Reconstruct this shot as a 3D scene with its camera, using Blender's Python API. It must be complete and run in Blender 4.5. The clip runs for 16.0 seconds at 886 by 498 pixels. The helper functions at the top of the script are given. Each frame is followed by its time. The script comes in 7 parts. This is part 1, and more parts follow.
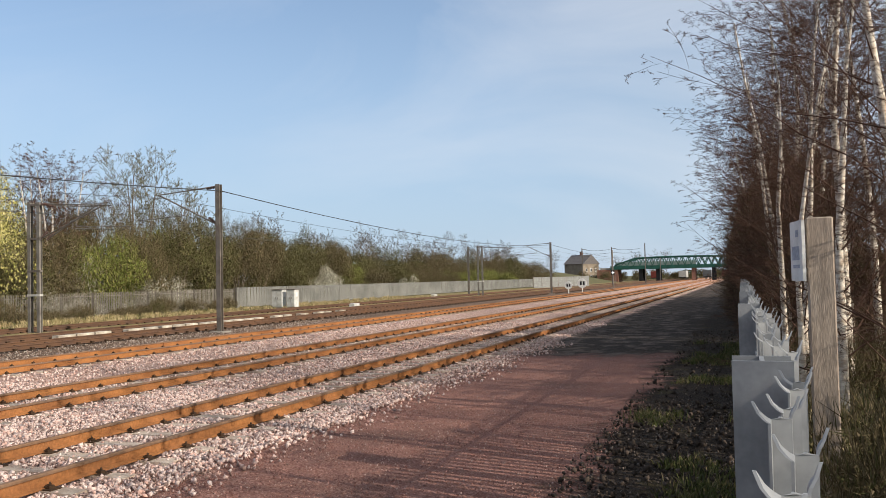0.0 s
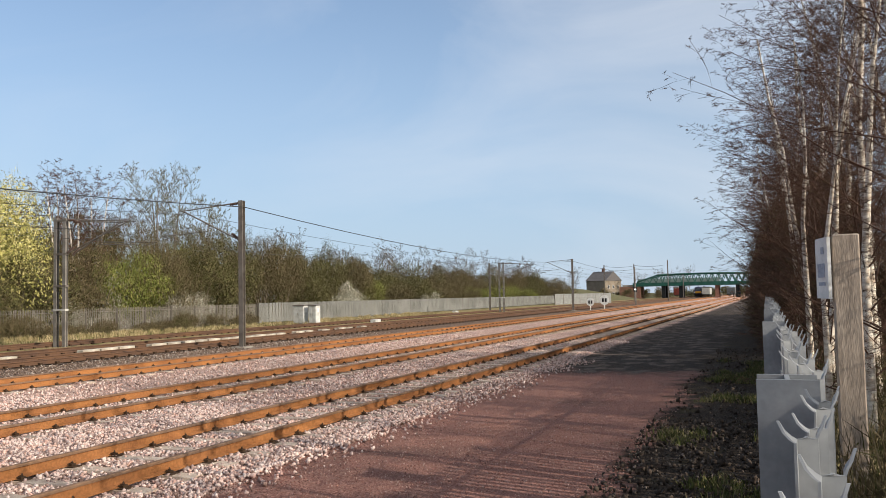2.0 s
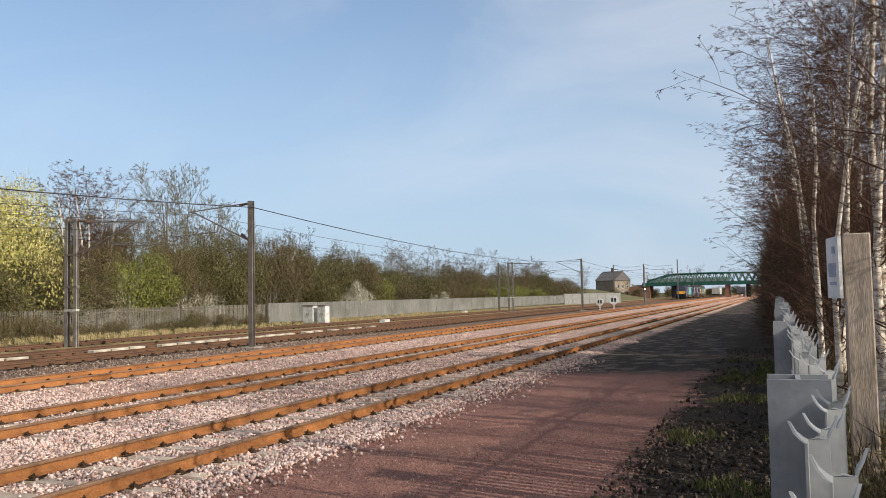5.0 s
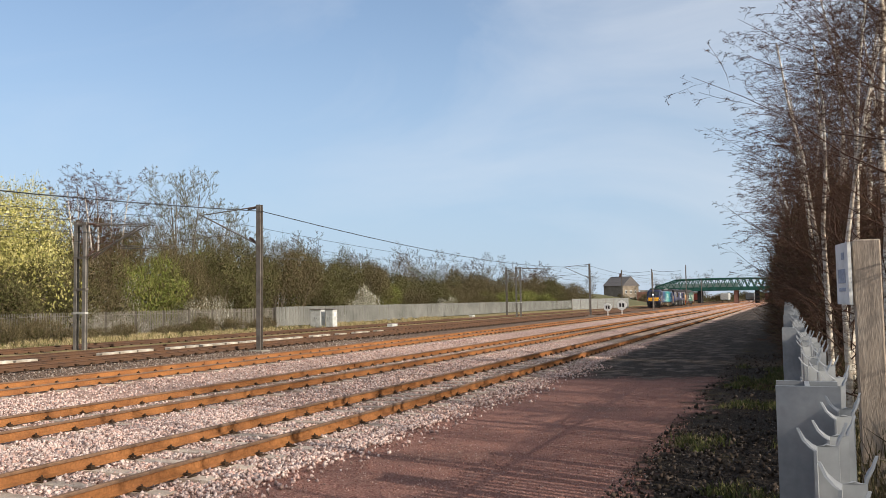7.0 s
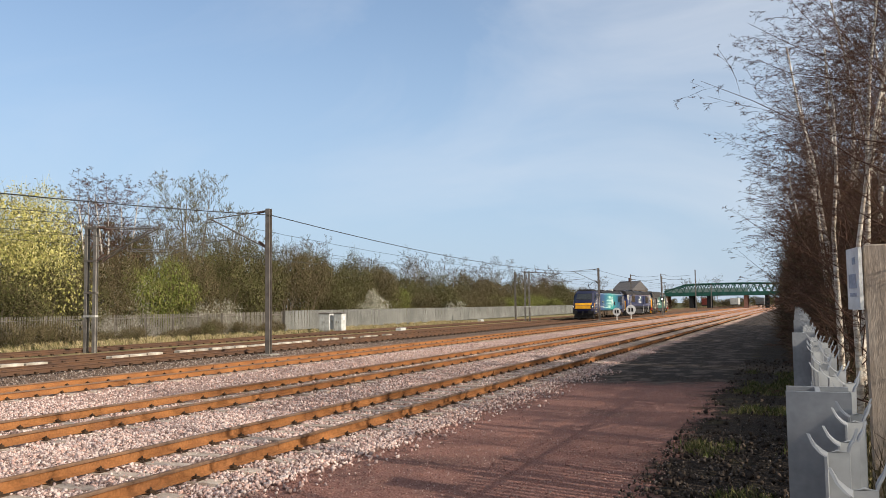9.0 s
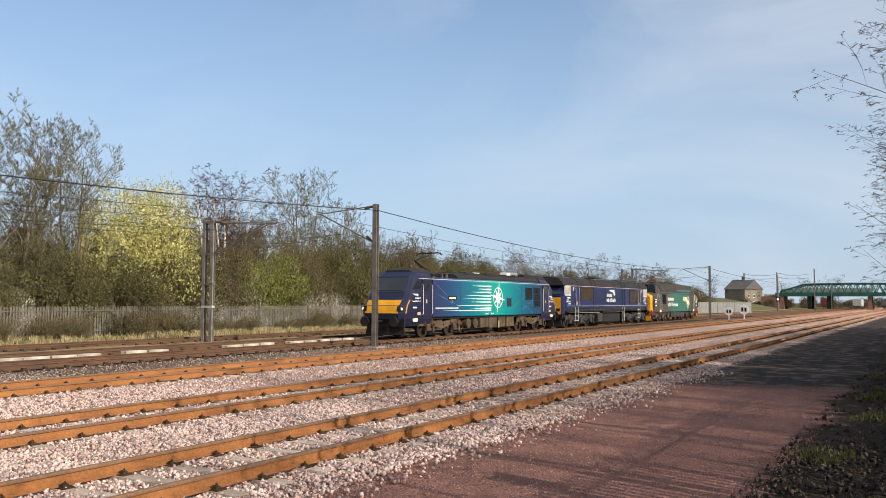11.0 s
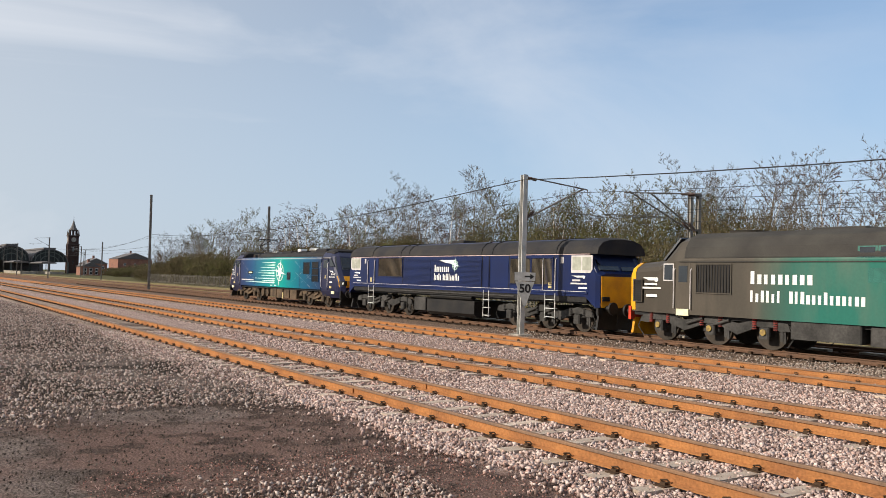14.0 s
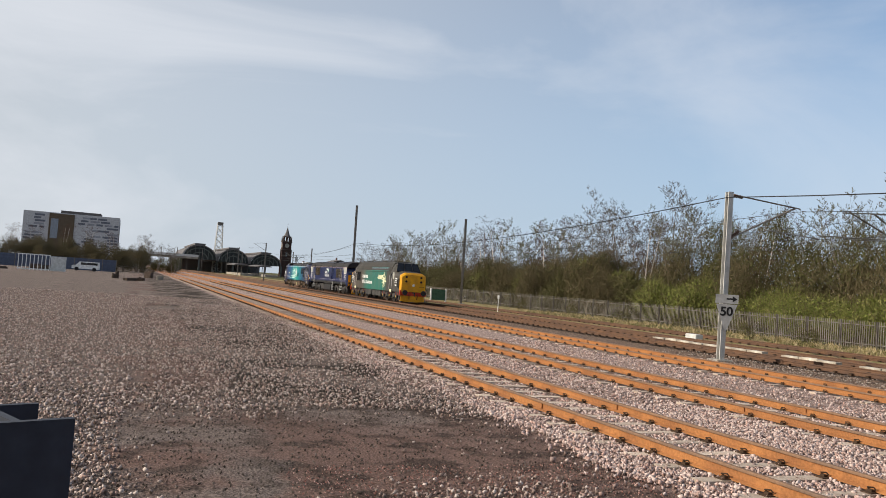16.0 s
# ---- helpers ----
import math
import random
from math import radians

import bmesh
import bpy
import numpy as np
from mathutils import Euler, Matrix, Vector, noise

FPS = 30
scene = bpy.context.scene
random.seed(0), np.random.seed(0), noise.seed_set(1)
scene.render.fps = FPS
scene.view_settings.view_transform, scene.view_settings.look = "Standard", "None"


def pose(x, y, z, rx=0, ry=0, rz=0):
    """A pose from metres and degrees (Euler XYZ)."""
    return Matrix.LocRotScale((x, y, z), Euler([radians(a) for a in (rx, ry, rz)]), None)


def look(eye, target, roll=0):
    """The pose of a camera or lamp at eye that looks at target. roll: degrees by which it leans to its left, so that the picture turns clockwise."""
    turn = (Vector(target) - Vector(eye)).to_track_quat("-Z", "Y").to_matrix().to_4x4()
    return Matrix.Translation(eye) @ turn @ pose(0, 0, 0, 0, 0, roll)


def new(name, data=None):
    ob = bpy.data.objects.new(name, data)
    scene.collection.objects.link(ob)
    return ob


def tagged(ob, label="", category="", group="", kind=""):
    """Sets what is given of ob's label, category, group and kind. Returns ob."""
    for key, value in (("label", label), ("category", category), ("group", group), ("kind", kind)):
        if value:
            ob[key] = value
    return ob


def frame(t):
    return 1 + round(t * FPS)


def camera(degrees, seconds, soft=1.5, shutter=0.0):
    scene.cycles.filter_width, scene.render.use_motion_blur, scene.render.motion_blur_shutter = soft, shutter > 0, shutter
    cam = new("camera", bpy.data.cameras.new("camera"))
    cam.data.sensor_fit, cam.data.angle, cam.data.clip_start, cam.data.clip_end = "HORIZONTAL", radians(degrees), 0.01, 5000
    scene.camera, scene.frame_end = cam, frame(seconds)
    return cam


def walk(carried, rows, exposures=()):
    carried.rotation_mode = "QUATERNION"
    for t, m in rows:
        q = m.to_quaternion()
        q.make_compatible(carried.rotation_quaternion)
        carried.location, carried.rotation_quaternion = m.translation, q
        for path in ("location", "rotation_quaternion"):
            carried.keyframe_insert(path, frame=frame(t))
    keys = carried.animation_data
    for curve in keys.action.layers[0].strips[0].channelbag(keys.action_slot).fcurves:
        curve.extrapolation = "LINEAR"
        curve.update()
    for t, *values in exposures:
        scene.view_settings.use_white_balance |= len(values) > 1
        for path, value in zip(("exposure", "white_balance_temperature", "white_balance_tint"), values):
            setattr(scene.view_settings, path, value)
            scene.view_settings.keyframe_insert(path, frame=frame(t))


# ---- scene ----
cam = camera(56.1, 16.0, 0.6)
# seconds, heading, tilt and lean in degrees; the camera is held over a fence and turned
TURNS = [
    (0, 19.98, 2.11, 1.29), (0.5, 20.56, 2.25, 1.37), (1, 20.96, 2.53, 1.33), (1.5, 21.22, 2.96, 1.19), (2, 21.44, 3.26, 1.08),
    (2.5, 21.57, 3.40, 1.06), (3, 21.67, 3.39, 1.10), (3.5, 21.75, 3.31, 1.18), (4, 21.85, 3.23, 1.22), (6.5, 22.44, 3.48, 0.94),
    (7, 22.59, 3.59, 0.88), (7.5, 22.75, 3.72, 0.82), (8, 22.88, 3.81, 0.77), (10.3, 25.17, 4.11, 0.13), (10.5, 25.80, 4.12, -0.07),
    (10.7, 26.56, 3.99, -0.14), (10.9, 28.28, 3.79, -0.16), (11, 30.34, 3.61, -0.20), (11.1, 33.07, 3.44, -0.33), (11.2, 36.62, 3.27, -0.55),
    (11.3, 42.47, 3.09, -0.91), (11.5, 53.30, 2.69, -1.48), (11.6, 59.57, 2.42, -1.54), (12, 79.30, 1.33, -1.69), (12.2, 89.32, 0.94, -2.56),
    (12.5, 105.95, 0.34, -3.59), (12.7, 114.88, 0.81, -3.57), (13, 124.68, 2.55, -0.71), (13.4, 130.77, 2.25, 1.41), (13.5, 133.01, 1.77, 0.97),
    (14, 146.27, 2.15, -1.64), (14.5, 155.21, 2.79, -2.95), (15, 159.60, 2.93, -3.94), (15.5, 160.25, 2.79, -3.98), (16, 159.50, 2.47, -4.12),
]
walk(cam, [(t, pose(0, 0, 2.06, 90 + p, r, y)) for t, y, p, r in TURNS],
     [(0, 0.28), (11.0, 0.28), (11.8, 0.12), (12.6, 0.14), (13.6, 0.25), (14.6, 0.24), (16, 0.20)])

# ---- sky and sun ----
SUN_AZ, SUN_EL = 103.3, 26.0      # degrees clockwise from +Y, and above the horizon
SUN_DIR = Vector((math.sin(radians(SUN_AZ)) * math.cos(radians(SUN_EL)),
                  math.cos(radians(SUN_AZ)) * math.cos(radians(SUN_EL)), math.sin(radians(SUN_EL))))


def make_world():
    w = bpy.data.worlds.new("sky")
    scene.world = w
    w.use_nodes = True
    nt = w.node_tree
    nt.nodes.clear()
    out = nt.nodes.new("ShaderNodeOutputWorld")
    bg = nt.nodes.new("ShaderNodeBackground")
    sky = nt.nodes.new("ShaderNodeTexSky")
    sky.sky_type = "NISHITA"
    sky.sun_disc = False
    sky.sun_elevation, sky.sun_rotation = radians(SUN_EL), radians(SUN_AZ)
    sky.air_density, sky.dust_density, sky.ozone_density = 1.0, 0.4, 3.0
    co = nt.nodes.new("ShaderNodeTexCoord")
    mp = nt.nodes.new("ShaderNodeMapping")
    mp.inputs["Scale"].default_value = (1.2, 1.2, 3.2)
    nz = nt.nodes.new("ShaderNodeTexNoise")
    nz.inputs["Scale"].default_value = 1.7
    nz.inputs["Detail"].default_value = 7
    nz.inputs["Roughness"].default_value = 0.55
    nz.inputs["Distortion"].default_value = 0.6
    ramp = nt.nodes.new("ShaderNodeMapRange")
    ramp.inputs["From Min"].default_value, ramp.inputs["From Max"].default_value = 0.46, 0.72
    ramp.inputs["To Max"].default_value = 0.75
    mix = nt.nodes.new("ShaderNodeMix")
    mix.data_type = "RGBA"
    mix.inputs[7].default_value = (5.6, 5.8, 6.2, 1)
    L = nt.links.new
    L(co.outputs["Generated"], mp.inputs[0])
    L(mp.outputs[0], nz.inputs["Vector"])
    L(nz.outputs[0], ramp.inputs[0])
    # paler towards the horizon, and hazy white on the sun's side
    sep = nt.nodes.new("ShaderNodeSeparateXYZ")
    L(co.outputs["Generated"], sep.inputs[0])
    low = nt.nodes.new("ShaderNodeMapRange")
    low.interpolation_type = "SMOOTHSTEP"
    for k, v in (("From Min", 0.0), ("From Max", 0.42), ("To Min", 0.85), ("To Max", 0.25)):
        low.inputs[k].default_value = v
    L(sep.outputs[2], low.inputs[0])
    hor = nt.nodes.new("ShaderNodeMix")
    hor.data_type = "RGBA"
    hor.inputs[7].default_value = (3.1, 4.05, 5.3, 1)
    L(low.outputs[0], hor.inputs[0]), L(sky.outputs[0], hor.inputs[6])
    dot = nt.nodes.new("ShaderNodeVectorMath")
    dot.operation = "DOT_PRODUCT"
    dot.inputs[1].default_value = SUN_DIR
    L(co.outputs["Generated"], dot.inputs[0])
    side = nt.nodes.new("ShaderNodeMapRange")
    for k, v in (("From Min", -0.35), ("From Max", 0.55), ("To Min", 0.0), ("To Max", 0.85)):
        side.inputs[k].default_value = v
    L(dot.outputs["Value"], side.inputs[0])
    haze = nt.nodes.new("ShaderNodeMix")
    haze.data_type = "RGBA"
    haze.inputs[7].default_value = (4.55, 4.6, 4.65, 1)
    L(side.outputs[0], haze.inputs[0]), L(hor.outputs[2], haze.inputs[6])
    # thin wisps of high cloud, more of them towards the sun
    wisp = nt.nodes.new("ShaderNodeMath")
    wisp.operation = "MULTIPLY"
    more = nt.nodes.new("ShaderNodeMapRange")
    for k, v in (("From Min", -0.6), ("From Max", 0.35), ("To Min", 0.2), ("To Max", 1.0)):
        more.inputs[k].default_value = v
    L(dot.outputs["Value"], more.inputs[0])
    L(ramp.outputs[0], wisp.inputs[0]), L(more.outputs[0], wisp.inputs[1])
    L(wisp.outputs[0], mix.inputs[0]), L(haze.outputs[2], mix.inputs[6])
    L(mix.outputs[2], bg.inputs[0])
    bg.inputs[1].default_value = 0.122
    L(bg.outputs[0], out.inputs[0])


make_world()
sun_data = bpy.data.lights.new("sun", "SUN")
sun_data.energy, sun_data.angle, sun_data.color = 5.0, radians(0.5), (1.0, 0.90, 0.76)
sun = new("sun", sun_data)
sun.matrix_basis = look(SUN_DIR * 100, (0, 0, 0))


# ---- materials ----
def mat(name, col, rough=0.7, metal=0.0, col2=None, scale=3.0, fine=40.0, amount=0.25, bump=0.0, island=0.0, rand=0.0,
        spec=0.2, contrast=0.15, stretch=(1, 1, 1), emit=0.0):
    """A surface with broad patches of col2, fine grain, relief, and a shade that varies from piece to piece."""
    m = bpy.data.materials.new(name)
    m.use_nodes = True
    nt = m.node_tree
    N, L = nt.nodes.new, nt.links.new
    b = nt.nodes["Principled BSDF"]
    b.inputs["Roughness"].default_value, b.inputs["Metallic"].default_value = rough, metal
    b.inputs["Specular IOR Level"].default_value = spec
    co = N("ShaderNodeTexCoord")
    mp = N("ShaderNodeMapping")
    mp.inputs["Scale"].default_value = stretch
    L(co.outputs["Object"], mp.inputs[0])
    n1, n2 = N("ShaderNodeTexNoise"), N("ShaderNodeTexNoise")
    for n, s in ((n1, scale), (n2, fine)):
        n.inputs["Scale"].default_value, n.inputs["Detail"].default_value = s, 4
        L(mp.outputs[0], n.inputs["Vector"])
    r1 = N("ShaderNodeMapRange")
    r1.inputs["From Min"].default_value, r1.inputs["From Max"].default_value = 0.5 - contrast, 0.5 + contrast
    L(n1.outputs[0], r1.inputs[0])
    mix = N("ShaderNodeMix")
    mix.data_type = "RGBA"
    c2 = col2 or tuple(c * 0.7 for c in col)
    mix.inputs[6].default_value, mix.inputs[7].default_value = (*col, 1), (*c2, 1)
    L(r1.outputs[0], mix.inputs[0])
    r2 = N("ShaderNodeMapRange")
    r2.inputs["From Min"].default_value, r2.inputs["From Max"].default_value = 0.25, 0.75
    r2.inputs["To Min"].default_value, r2.inputs["To Max"].default_value = 1 - amount, 1 + amount
    L(n2.outputs[0], r2.inputs[0])
    mul = N("ShaderNodeVectorMath")
    mul.operation = "SCALE"
    L(mix.outputs[2], mul.inputs[0])
    last = r2.outputs[0]
    for kind, k in (("island", island), ("rand", rand)):
        if k:
            src = N("ShaderNodeNewGeometry").outputs["Random Per Island"] if kind == "island" else N("ShaderNodeObjectInfo").outputs["Random"]
            rr = N("ShaderNodeMapRange")
            rr.inputs["To Min"].default_value, rr.inputs["To Max"].default_value = 1 - k, 1 + k
            L(src, rr.inputs[0])
            mm = N("ShaderNodeMath")
            mm.operation = "MULTIPLY"
            L(last, mm.inputs[0]), L(rr.outputs[0], mm.inputs[1])
            last = mm.outputs[0]
    L(last, mul.inputs["Scale"])
    L(mul.outputs[0], b.inputs["Base Color"])
    if bump:
        bp = N("ShaderNodeBump")
        bp.inputs["Strength"].default_value, bp.inputs["Distance"].default_value = min(1.0, bump), 0.02
        L(n2.outputs[0], bp.inputs["Height"])
        L(bp.outputs[0], b.inputs["Normal"])
    if emit:
        b.inputs["Emission Color"].default_value = (*col, 1)
        b.inputs["Emission Strength"].default_value = emit
    return m


def stone_mat(name, cols, rough=0.9):
    """Stones that each take one of a few colours."""
    m = mat(name, cols[0], rough, amount=0.3, fine=60)
    nt = m.node_tree
    ramp = nt.nodes.new("ShaderNodeValToRGB")
    ramp.color_ramp.interpolation = "CONSTANT"
    while len(ramp.color_ramp.elements) < len(cols):
        ramp.color_ramp.elements.new(0.5)
    for i, (e, c) in enumerate(zip(ramp.color_ramp.elements, cols)):
        e.position, e.color = i / len(cols), (*c, 1)
    geo = nt.nodes.new("ShaderNodeNewGeometry")
    nt.links.new(geo.outputs["Random Per Island"], ramp.inputs[0])
    mul = [n for n in nt.nodes if n.type == "VECT_MATH"][0]
    nt.links.new(ramp.outputs[0], mul.inputs[0])
    return m


def ground_mat():
    """One sheet of ground: bands of turf, soil, crushed brick, tarmac, ballast and verge with ragged borders; soil and
    tarmac carry tree shade in their colour.
    """
    m = bpy.data.materials.new("ground")
    m.use_nodes = True
    nt = m.node_tree
    N, L = nt.nodes.new, nt.links.new
    b = nt.nodes["Principled BSDF"]
    b.inputs["Roughness"].default_value = 0.95
    b.inputs["Specular IOR Level"].default_value = 0.08
    pos = N("ShaderNodeNewGeometry").outputs["Position"]
    sep = N("ShaderNodeSeparateXYZ")
    L(pos, sep.inputs[0])

    def noise_tex(scale, detail=5.0, rough=0.6):
        n = N("ShaderNodeTexNoise")
        n.inputs["Scale"].default_value, n.inputs["Detail"].default_value, n.inputs["Roughness"].default_value = scale, detail, rough
        L(pos, n.inputs["Vector"])
        return n.outputs[0]

    def op(kind, a, c):
        n = N("ShaderNodeMath")
        n.operation = kind
        for i, v in enumerate((a, c)):
            if isinstance(v, (int, float)):
                n.inputs[i].default_value = v
            else:
                L(v, n.inputs[i])
        return n.outputs[0]

    def band(v, lo, hi):
        n = N("ShaderNodeMapRange")
        n.interpolation_type = "SMOOTHSTEP"
        n.inputs["From Min"].default_value, n.inputs["From Max"].default_value = lo, hi
        L(v, n.inputs[0])
        return n.outputs[0]

    def mixc(f, a, c):
        n = N("ShaderNodeMix")
        n.data_type = "RGBA"
        L(f, n.inputs[0])
        for i, v in ((6, a), (7, c)):
            if isinstance(v, tuple):
                n.inputs[i].default_value = (*v, 1)
            else:
                L(v, n.inputs[i])
        return n.outputs[2]

    big, mid, fine, grit = noise_tex(0.35), noise_tex(1.6), noise_tex(9.0), noise_tex(38.0, 3)
    wob = op("MULTIPLY", op("SUBTRACT", op("ADD", big, mid), 1.0), 1.8)
    x, y = op("ADD", sep.outputs[0], wob), op("ADD", sep.outputs[1], op("MULTIPLY", wob, 3.0))
    speck = band(grit, 0.42, 0.62)
    patch = band(mid, 0.42, 0.6)
    red = mixc(speck, (0.21, 0.098, 0.076), (0.36, 0.20, 0.165))
    red = mixc(band(fine, 0.5, 0.75), red, (0.28, 0.165, 0.135))
    red = mixc(band(big, 0.52, 0.66), red, mixc(speck, (0.15, 0.08, 0.064), (0.27, 0.16, 0.135)))
    grey = mixc(speck, (0.10, 0.078, 0.069), (0.225, 0.18, 0.16))
    grey = mixc(band(mid, 0.5, 0.64), grey, mixc(speck, (0.06, 0.046, 0.04), (0.15, 0.12, 0.105)))
    # dark leafy soil, its colour lowered further for the birches' shade
    soil = mixc(speck, (0.022, 0.017, 0.013), (0.062, 0.048, 0.039))
    rubble = mixc(speck, (0.105, 0.066, 0.055), (0.20, 0.132, 0.11))
    rubble = mixc(band(mid, 0.48, 0.62), rubble, mixc(speck, (0.045, 0.030, 0.025), (0.105, 0.072, 0.06)))
    # dark tarmac with the tree shade on it mixed into the colour
    shaded_tar = mixc(speck, (0.028, 0.023, 0.019), (0.068, 0.054, 0.046))
    turf = mixc(patch, (0.036, 0.036, 0.015), (0.06, 0.048, 0.028))
    ballast = mixc(speck, (0.30, 0.19, 0.155), (0.61, 0.44, 0.375))
    # darker southwards: the weaker look of side-lit ballast is put into its colour
    ballast = mixc(band(y, 2.0, -9.0), ballast, mixc(speck, (0.20, 0.14, 0.12), (0.43, 0.33, 0.295)))
    brown = mixc(speck, (0.10, 0.068, 0.05), (0.21, 0.15, 0.115))
    dry = mixc(patch, (0.30, 0.23, 0.13), (0.17, 0.155, 0.06))
    scrub = mixc(patch, (0.10, 0.085, 0.045), (0.07, 0.075, 0.03))
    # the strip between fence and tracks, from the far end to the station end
    strip = mixc(band(y, 20.5, 23.5), red, mixc(band(mid, 0.5, 0.58), shaded_tar, mixc(speck, (0.085, 0.065, 0.054), (0.17, 0.135, 0.115))))
    strip = mixc(band(y, -1.0, -4.0), strip, rubble)
    strip = mixc(band(y, -10.5, -14.0), strip, mixc(band(big, 0.44, 0.56), grey, soil))
    near = mixc(band(y, -3.0, -8.0), mixc(band(mid, 0.55, 0.66), soil, turf), mixc(band(big, 0.45, 0.6), grey, rubble))
    c = mixc(band(sep.outputs[0], 0.1, 0.6), near, mixc(band(y, -4.0, -9.0), scrub, grey))
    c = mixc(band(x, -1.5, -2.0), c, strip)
    c = mixc(band(x, -5.7, -6.3), c, ballast)
    c = mixc(band(x, -19.6, -20.6), c, brown)
    c = mixc(band(x, -29.5, -31.0), c, dry)
    c = mixc(band(x, -41.5, -43.5), c, scrub)
    L(c, b.inputs["Base Color"])
    bp = N("ShaderNodeBump")
    bp.inputs["Strength"].default_value, bp.inputs["Distance"].default_value = 0.9, 0.05
    L(op("ADD", fine, op("MULTIPLY", grit, 0.7)), bp.inputs["Height"])
    L(bp.outputs[0], b.inputs["Normal"])
    return m


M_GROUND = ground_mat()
M_RUST = mat("rusted_steel", (0.345, 0.15, 0.052), 0.85, col2=(0.235, 0.10, 0.04), scale=1.2, fine=30, bump=0.3)
M_RUSTHEAD = mat("dull_rusty_rail_head", (0.21, 0.12, 0.07), 0.75, col2=(0.155, 0.10, 0.07), scale=1.5, fine=25)
M_RUSTDARK = mat("brown_rail_steel", (0.13, 0.07, 0.04), 0.7, col2=(0.085, 0.05, 0.035), scale=1.0, fine=30)
M_SHINE = mat("polished_rail_head", (0.35, 0.33, 0.31), 0.35, metal=1.0, scale=2, amount=0.1)
M_CLIP = mat("dark_rail_clip", (0.06, 0.035, 0.02), 0.8, fine=20)
M_SLEEPER = mat("weathered_concrete_sleeper", (0.48, 0.40, 0.33), 0.9, col2=(0.34, 0.26, 0.205), scale=4, fine=50, bump=0.3, rand=0.18)
M_WOODSLEEPER = mat("dark_timber_sleeper", (0.09, 0.065, 0.05), 0.9, fine=30, rand=0.2)
M_STONE = stone_mat("pink_grey_ballast", [(0.64, 0.48, 0.43), (0.47, 0.345, 0.31), (0.67, 0.545, 0.50), (0.36, 0.265, 0.24), (0.60, 0.39, 0.33), (0.64, 0.51, 0.465), (0.25, 0.17, 0.145)])
# dimmer, mauver copy of the ballast; the dimness stands for side light
M_STONEDIM = stone_mat("dimmed_mauve_ballast", [(0.49, 0.37, 0.335), (0.345, 0.25, 0.225), (0.55, 0.445, 0.405), (0.26, 0.19, 0.17), (0.45, 0.30, 0.255), (0.51, 0.40, 0.36), (0.18, 0.125, 0.107)])
M_STONEGREY = stone_mat("grey_gravel", [(0.37, 0.295, 0.26), (0.23, 0.173, 0.15), (0.48, 0.40, 0.36), (0.15, 0.108, 0.092), (0.31, 0.215, 0.185)])
M_STONERED = stone_mat("crushed_brick", [(0.30, 0.145, 0.115), (0.38, 0.21, 0.175), (0.22, 0.10, 0.08), (0.42, 0.29, 0.25), (0.16, 0.085, 0.07)])
M_STONEBROWN = stone_mat("brown_ballast", [(0.20, 0.145, 0.115), (0.27, 0.21, 0.18), (0.14, 0.10, 0.08), (0.33, 0.28, 0.24)])
M_GALV = mat("galvanised_steel", (0.33, 0.34, 0.35), 0.5, metal=0.1, col2=(0.23, 0.24, 0.255), scale=9, fine=60, amount=0.12)
# pales below the scrub, with the shade they stand in put into the grey
M_PALESHADE = mat("shaded_galvanised_pale", (0.19, 0.175, 0.15), 0.7, metal=0.1, col2=(0.12, 0.108, 0.09), scale=0.7, fine=20, rand=0.15)
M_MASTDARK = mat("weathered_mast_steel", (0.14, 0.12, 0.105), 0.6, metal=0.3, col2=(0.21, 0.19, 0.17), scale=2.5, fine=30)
# pale steel, raised so that its colour carries the sunlight on the sign mast
M_MASTPALE = mat("sunlit_pale_steel", (0.55, 0.54, 0.51), 0.5, metal=0.1, scale=2.5, fine=30)
M_TWINLEG = mat("grey_weathered_steel", (0.25, 0.235, 0.215), 0.6, metal=0.2, col2=(0.17, 0.155, 0.14), scale=2.5, fine=30)
M_WIRE = mat("dark_copper_wire", (0.05, 0.05, 0.05), 0.6, metal=0.4)
M_INSUL = mat("insulator_ceramic", (0.12, 0.075, 0.06), 0.3)
M_WHITE = mat("white_paint", (0.78, 0.78, 0.76), 0.6, amount=0.08)
M_BLACK = mat("black_paint", (0.015, 0.015, 0.017), 0.6, amount=0.1)
M_CABINET = mat("pale_grey_cabinet_paint", (0.55, 0.56, 0.55), 0.6, col2=(0.42, 0.42, 0.40), amount=0.1)
M_TIMBER = mat("weathered_grey_timber", (0.40, 0.33, 0.27), 0.9, col2=(0.27, 0.22, 0.18), scale=5, fine=30, bump=0.4, stretch=(6, 6, 0.5))
M_BRIDGE = mat("green_bridge_paint", (0.022, 0.095, 0.075), 0.6, col2=(0.016, 0.06, 0.048), scale=0.6)
M_CONC = mat("stained_concrete", (0.32, 0.29, 0.25), 0.9, col2=(0.2, 0.18, 0.15), scale=0.5)
M_BRICK = mat("red_brown_brick", (0.26, 0.13, 0.09), 0.9, col2=(0.18, 0.09, 0.07), scale=0.5, fine=6)
M_SLATE = mat("grey_slate_roof", (0.13, 0.12, 0.12), 0.7, fine=8)
M_GLASSDARK = mat("dark_window_glass", (0.02, 0.025, 0.03), 0.1, amount=0.05, spec=0.8)


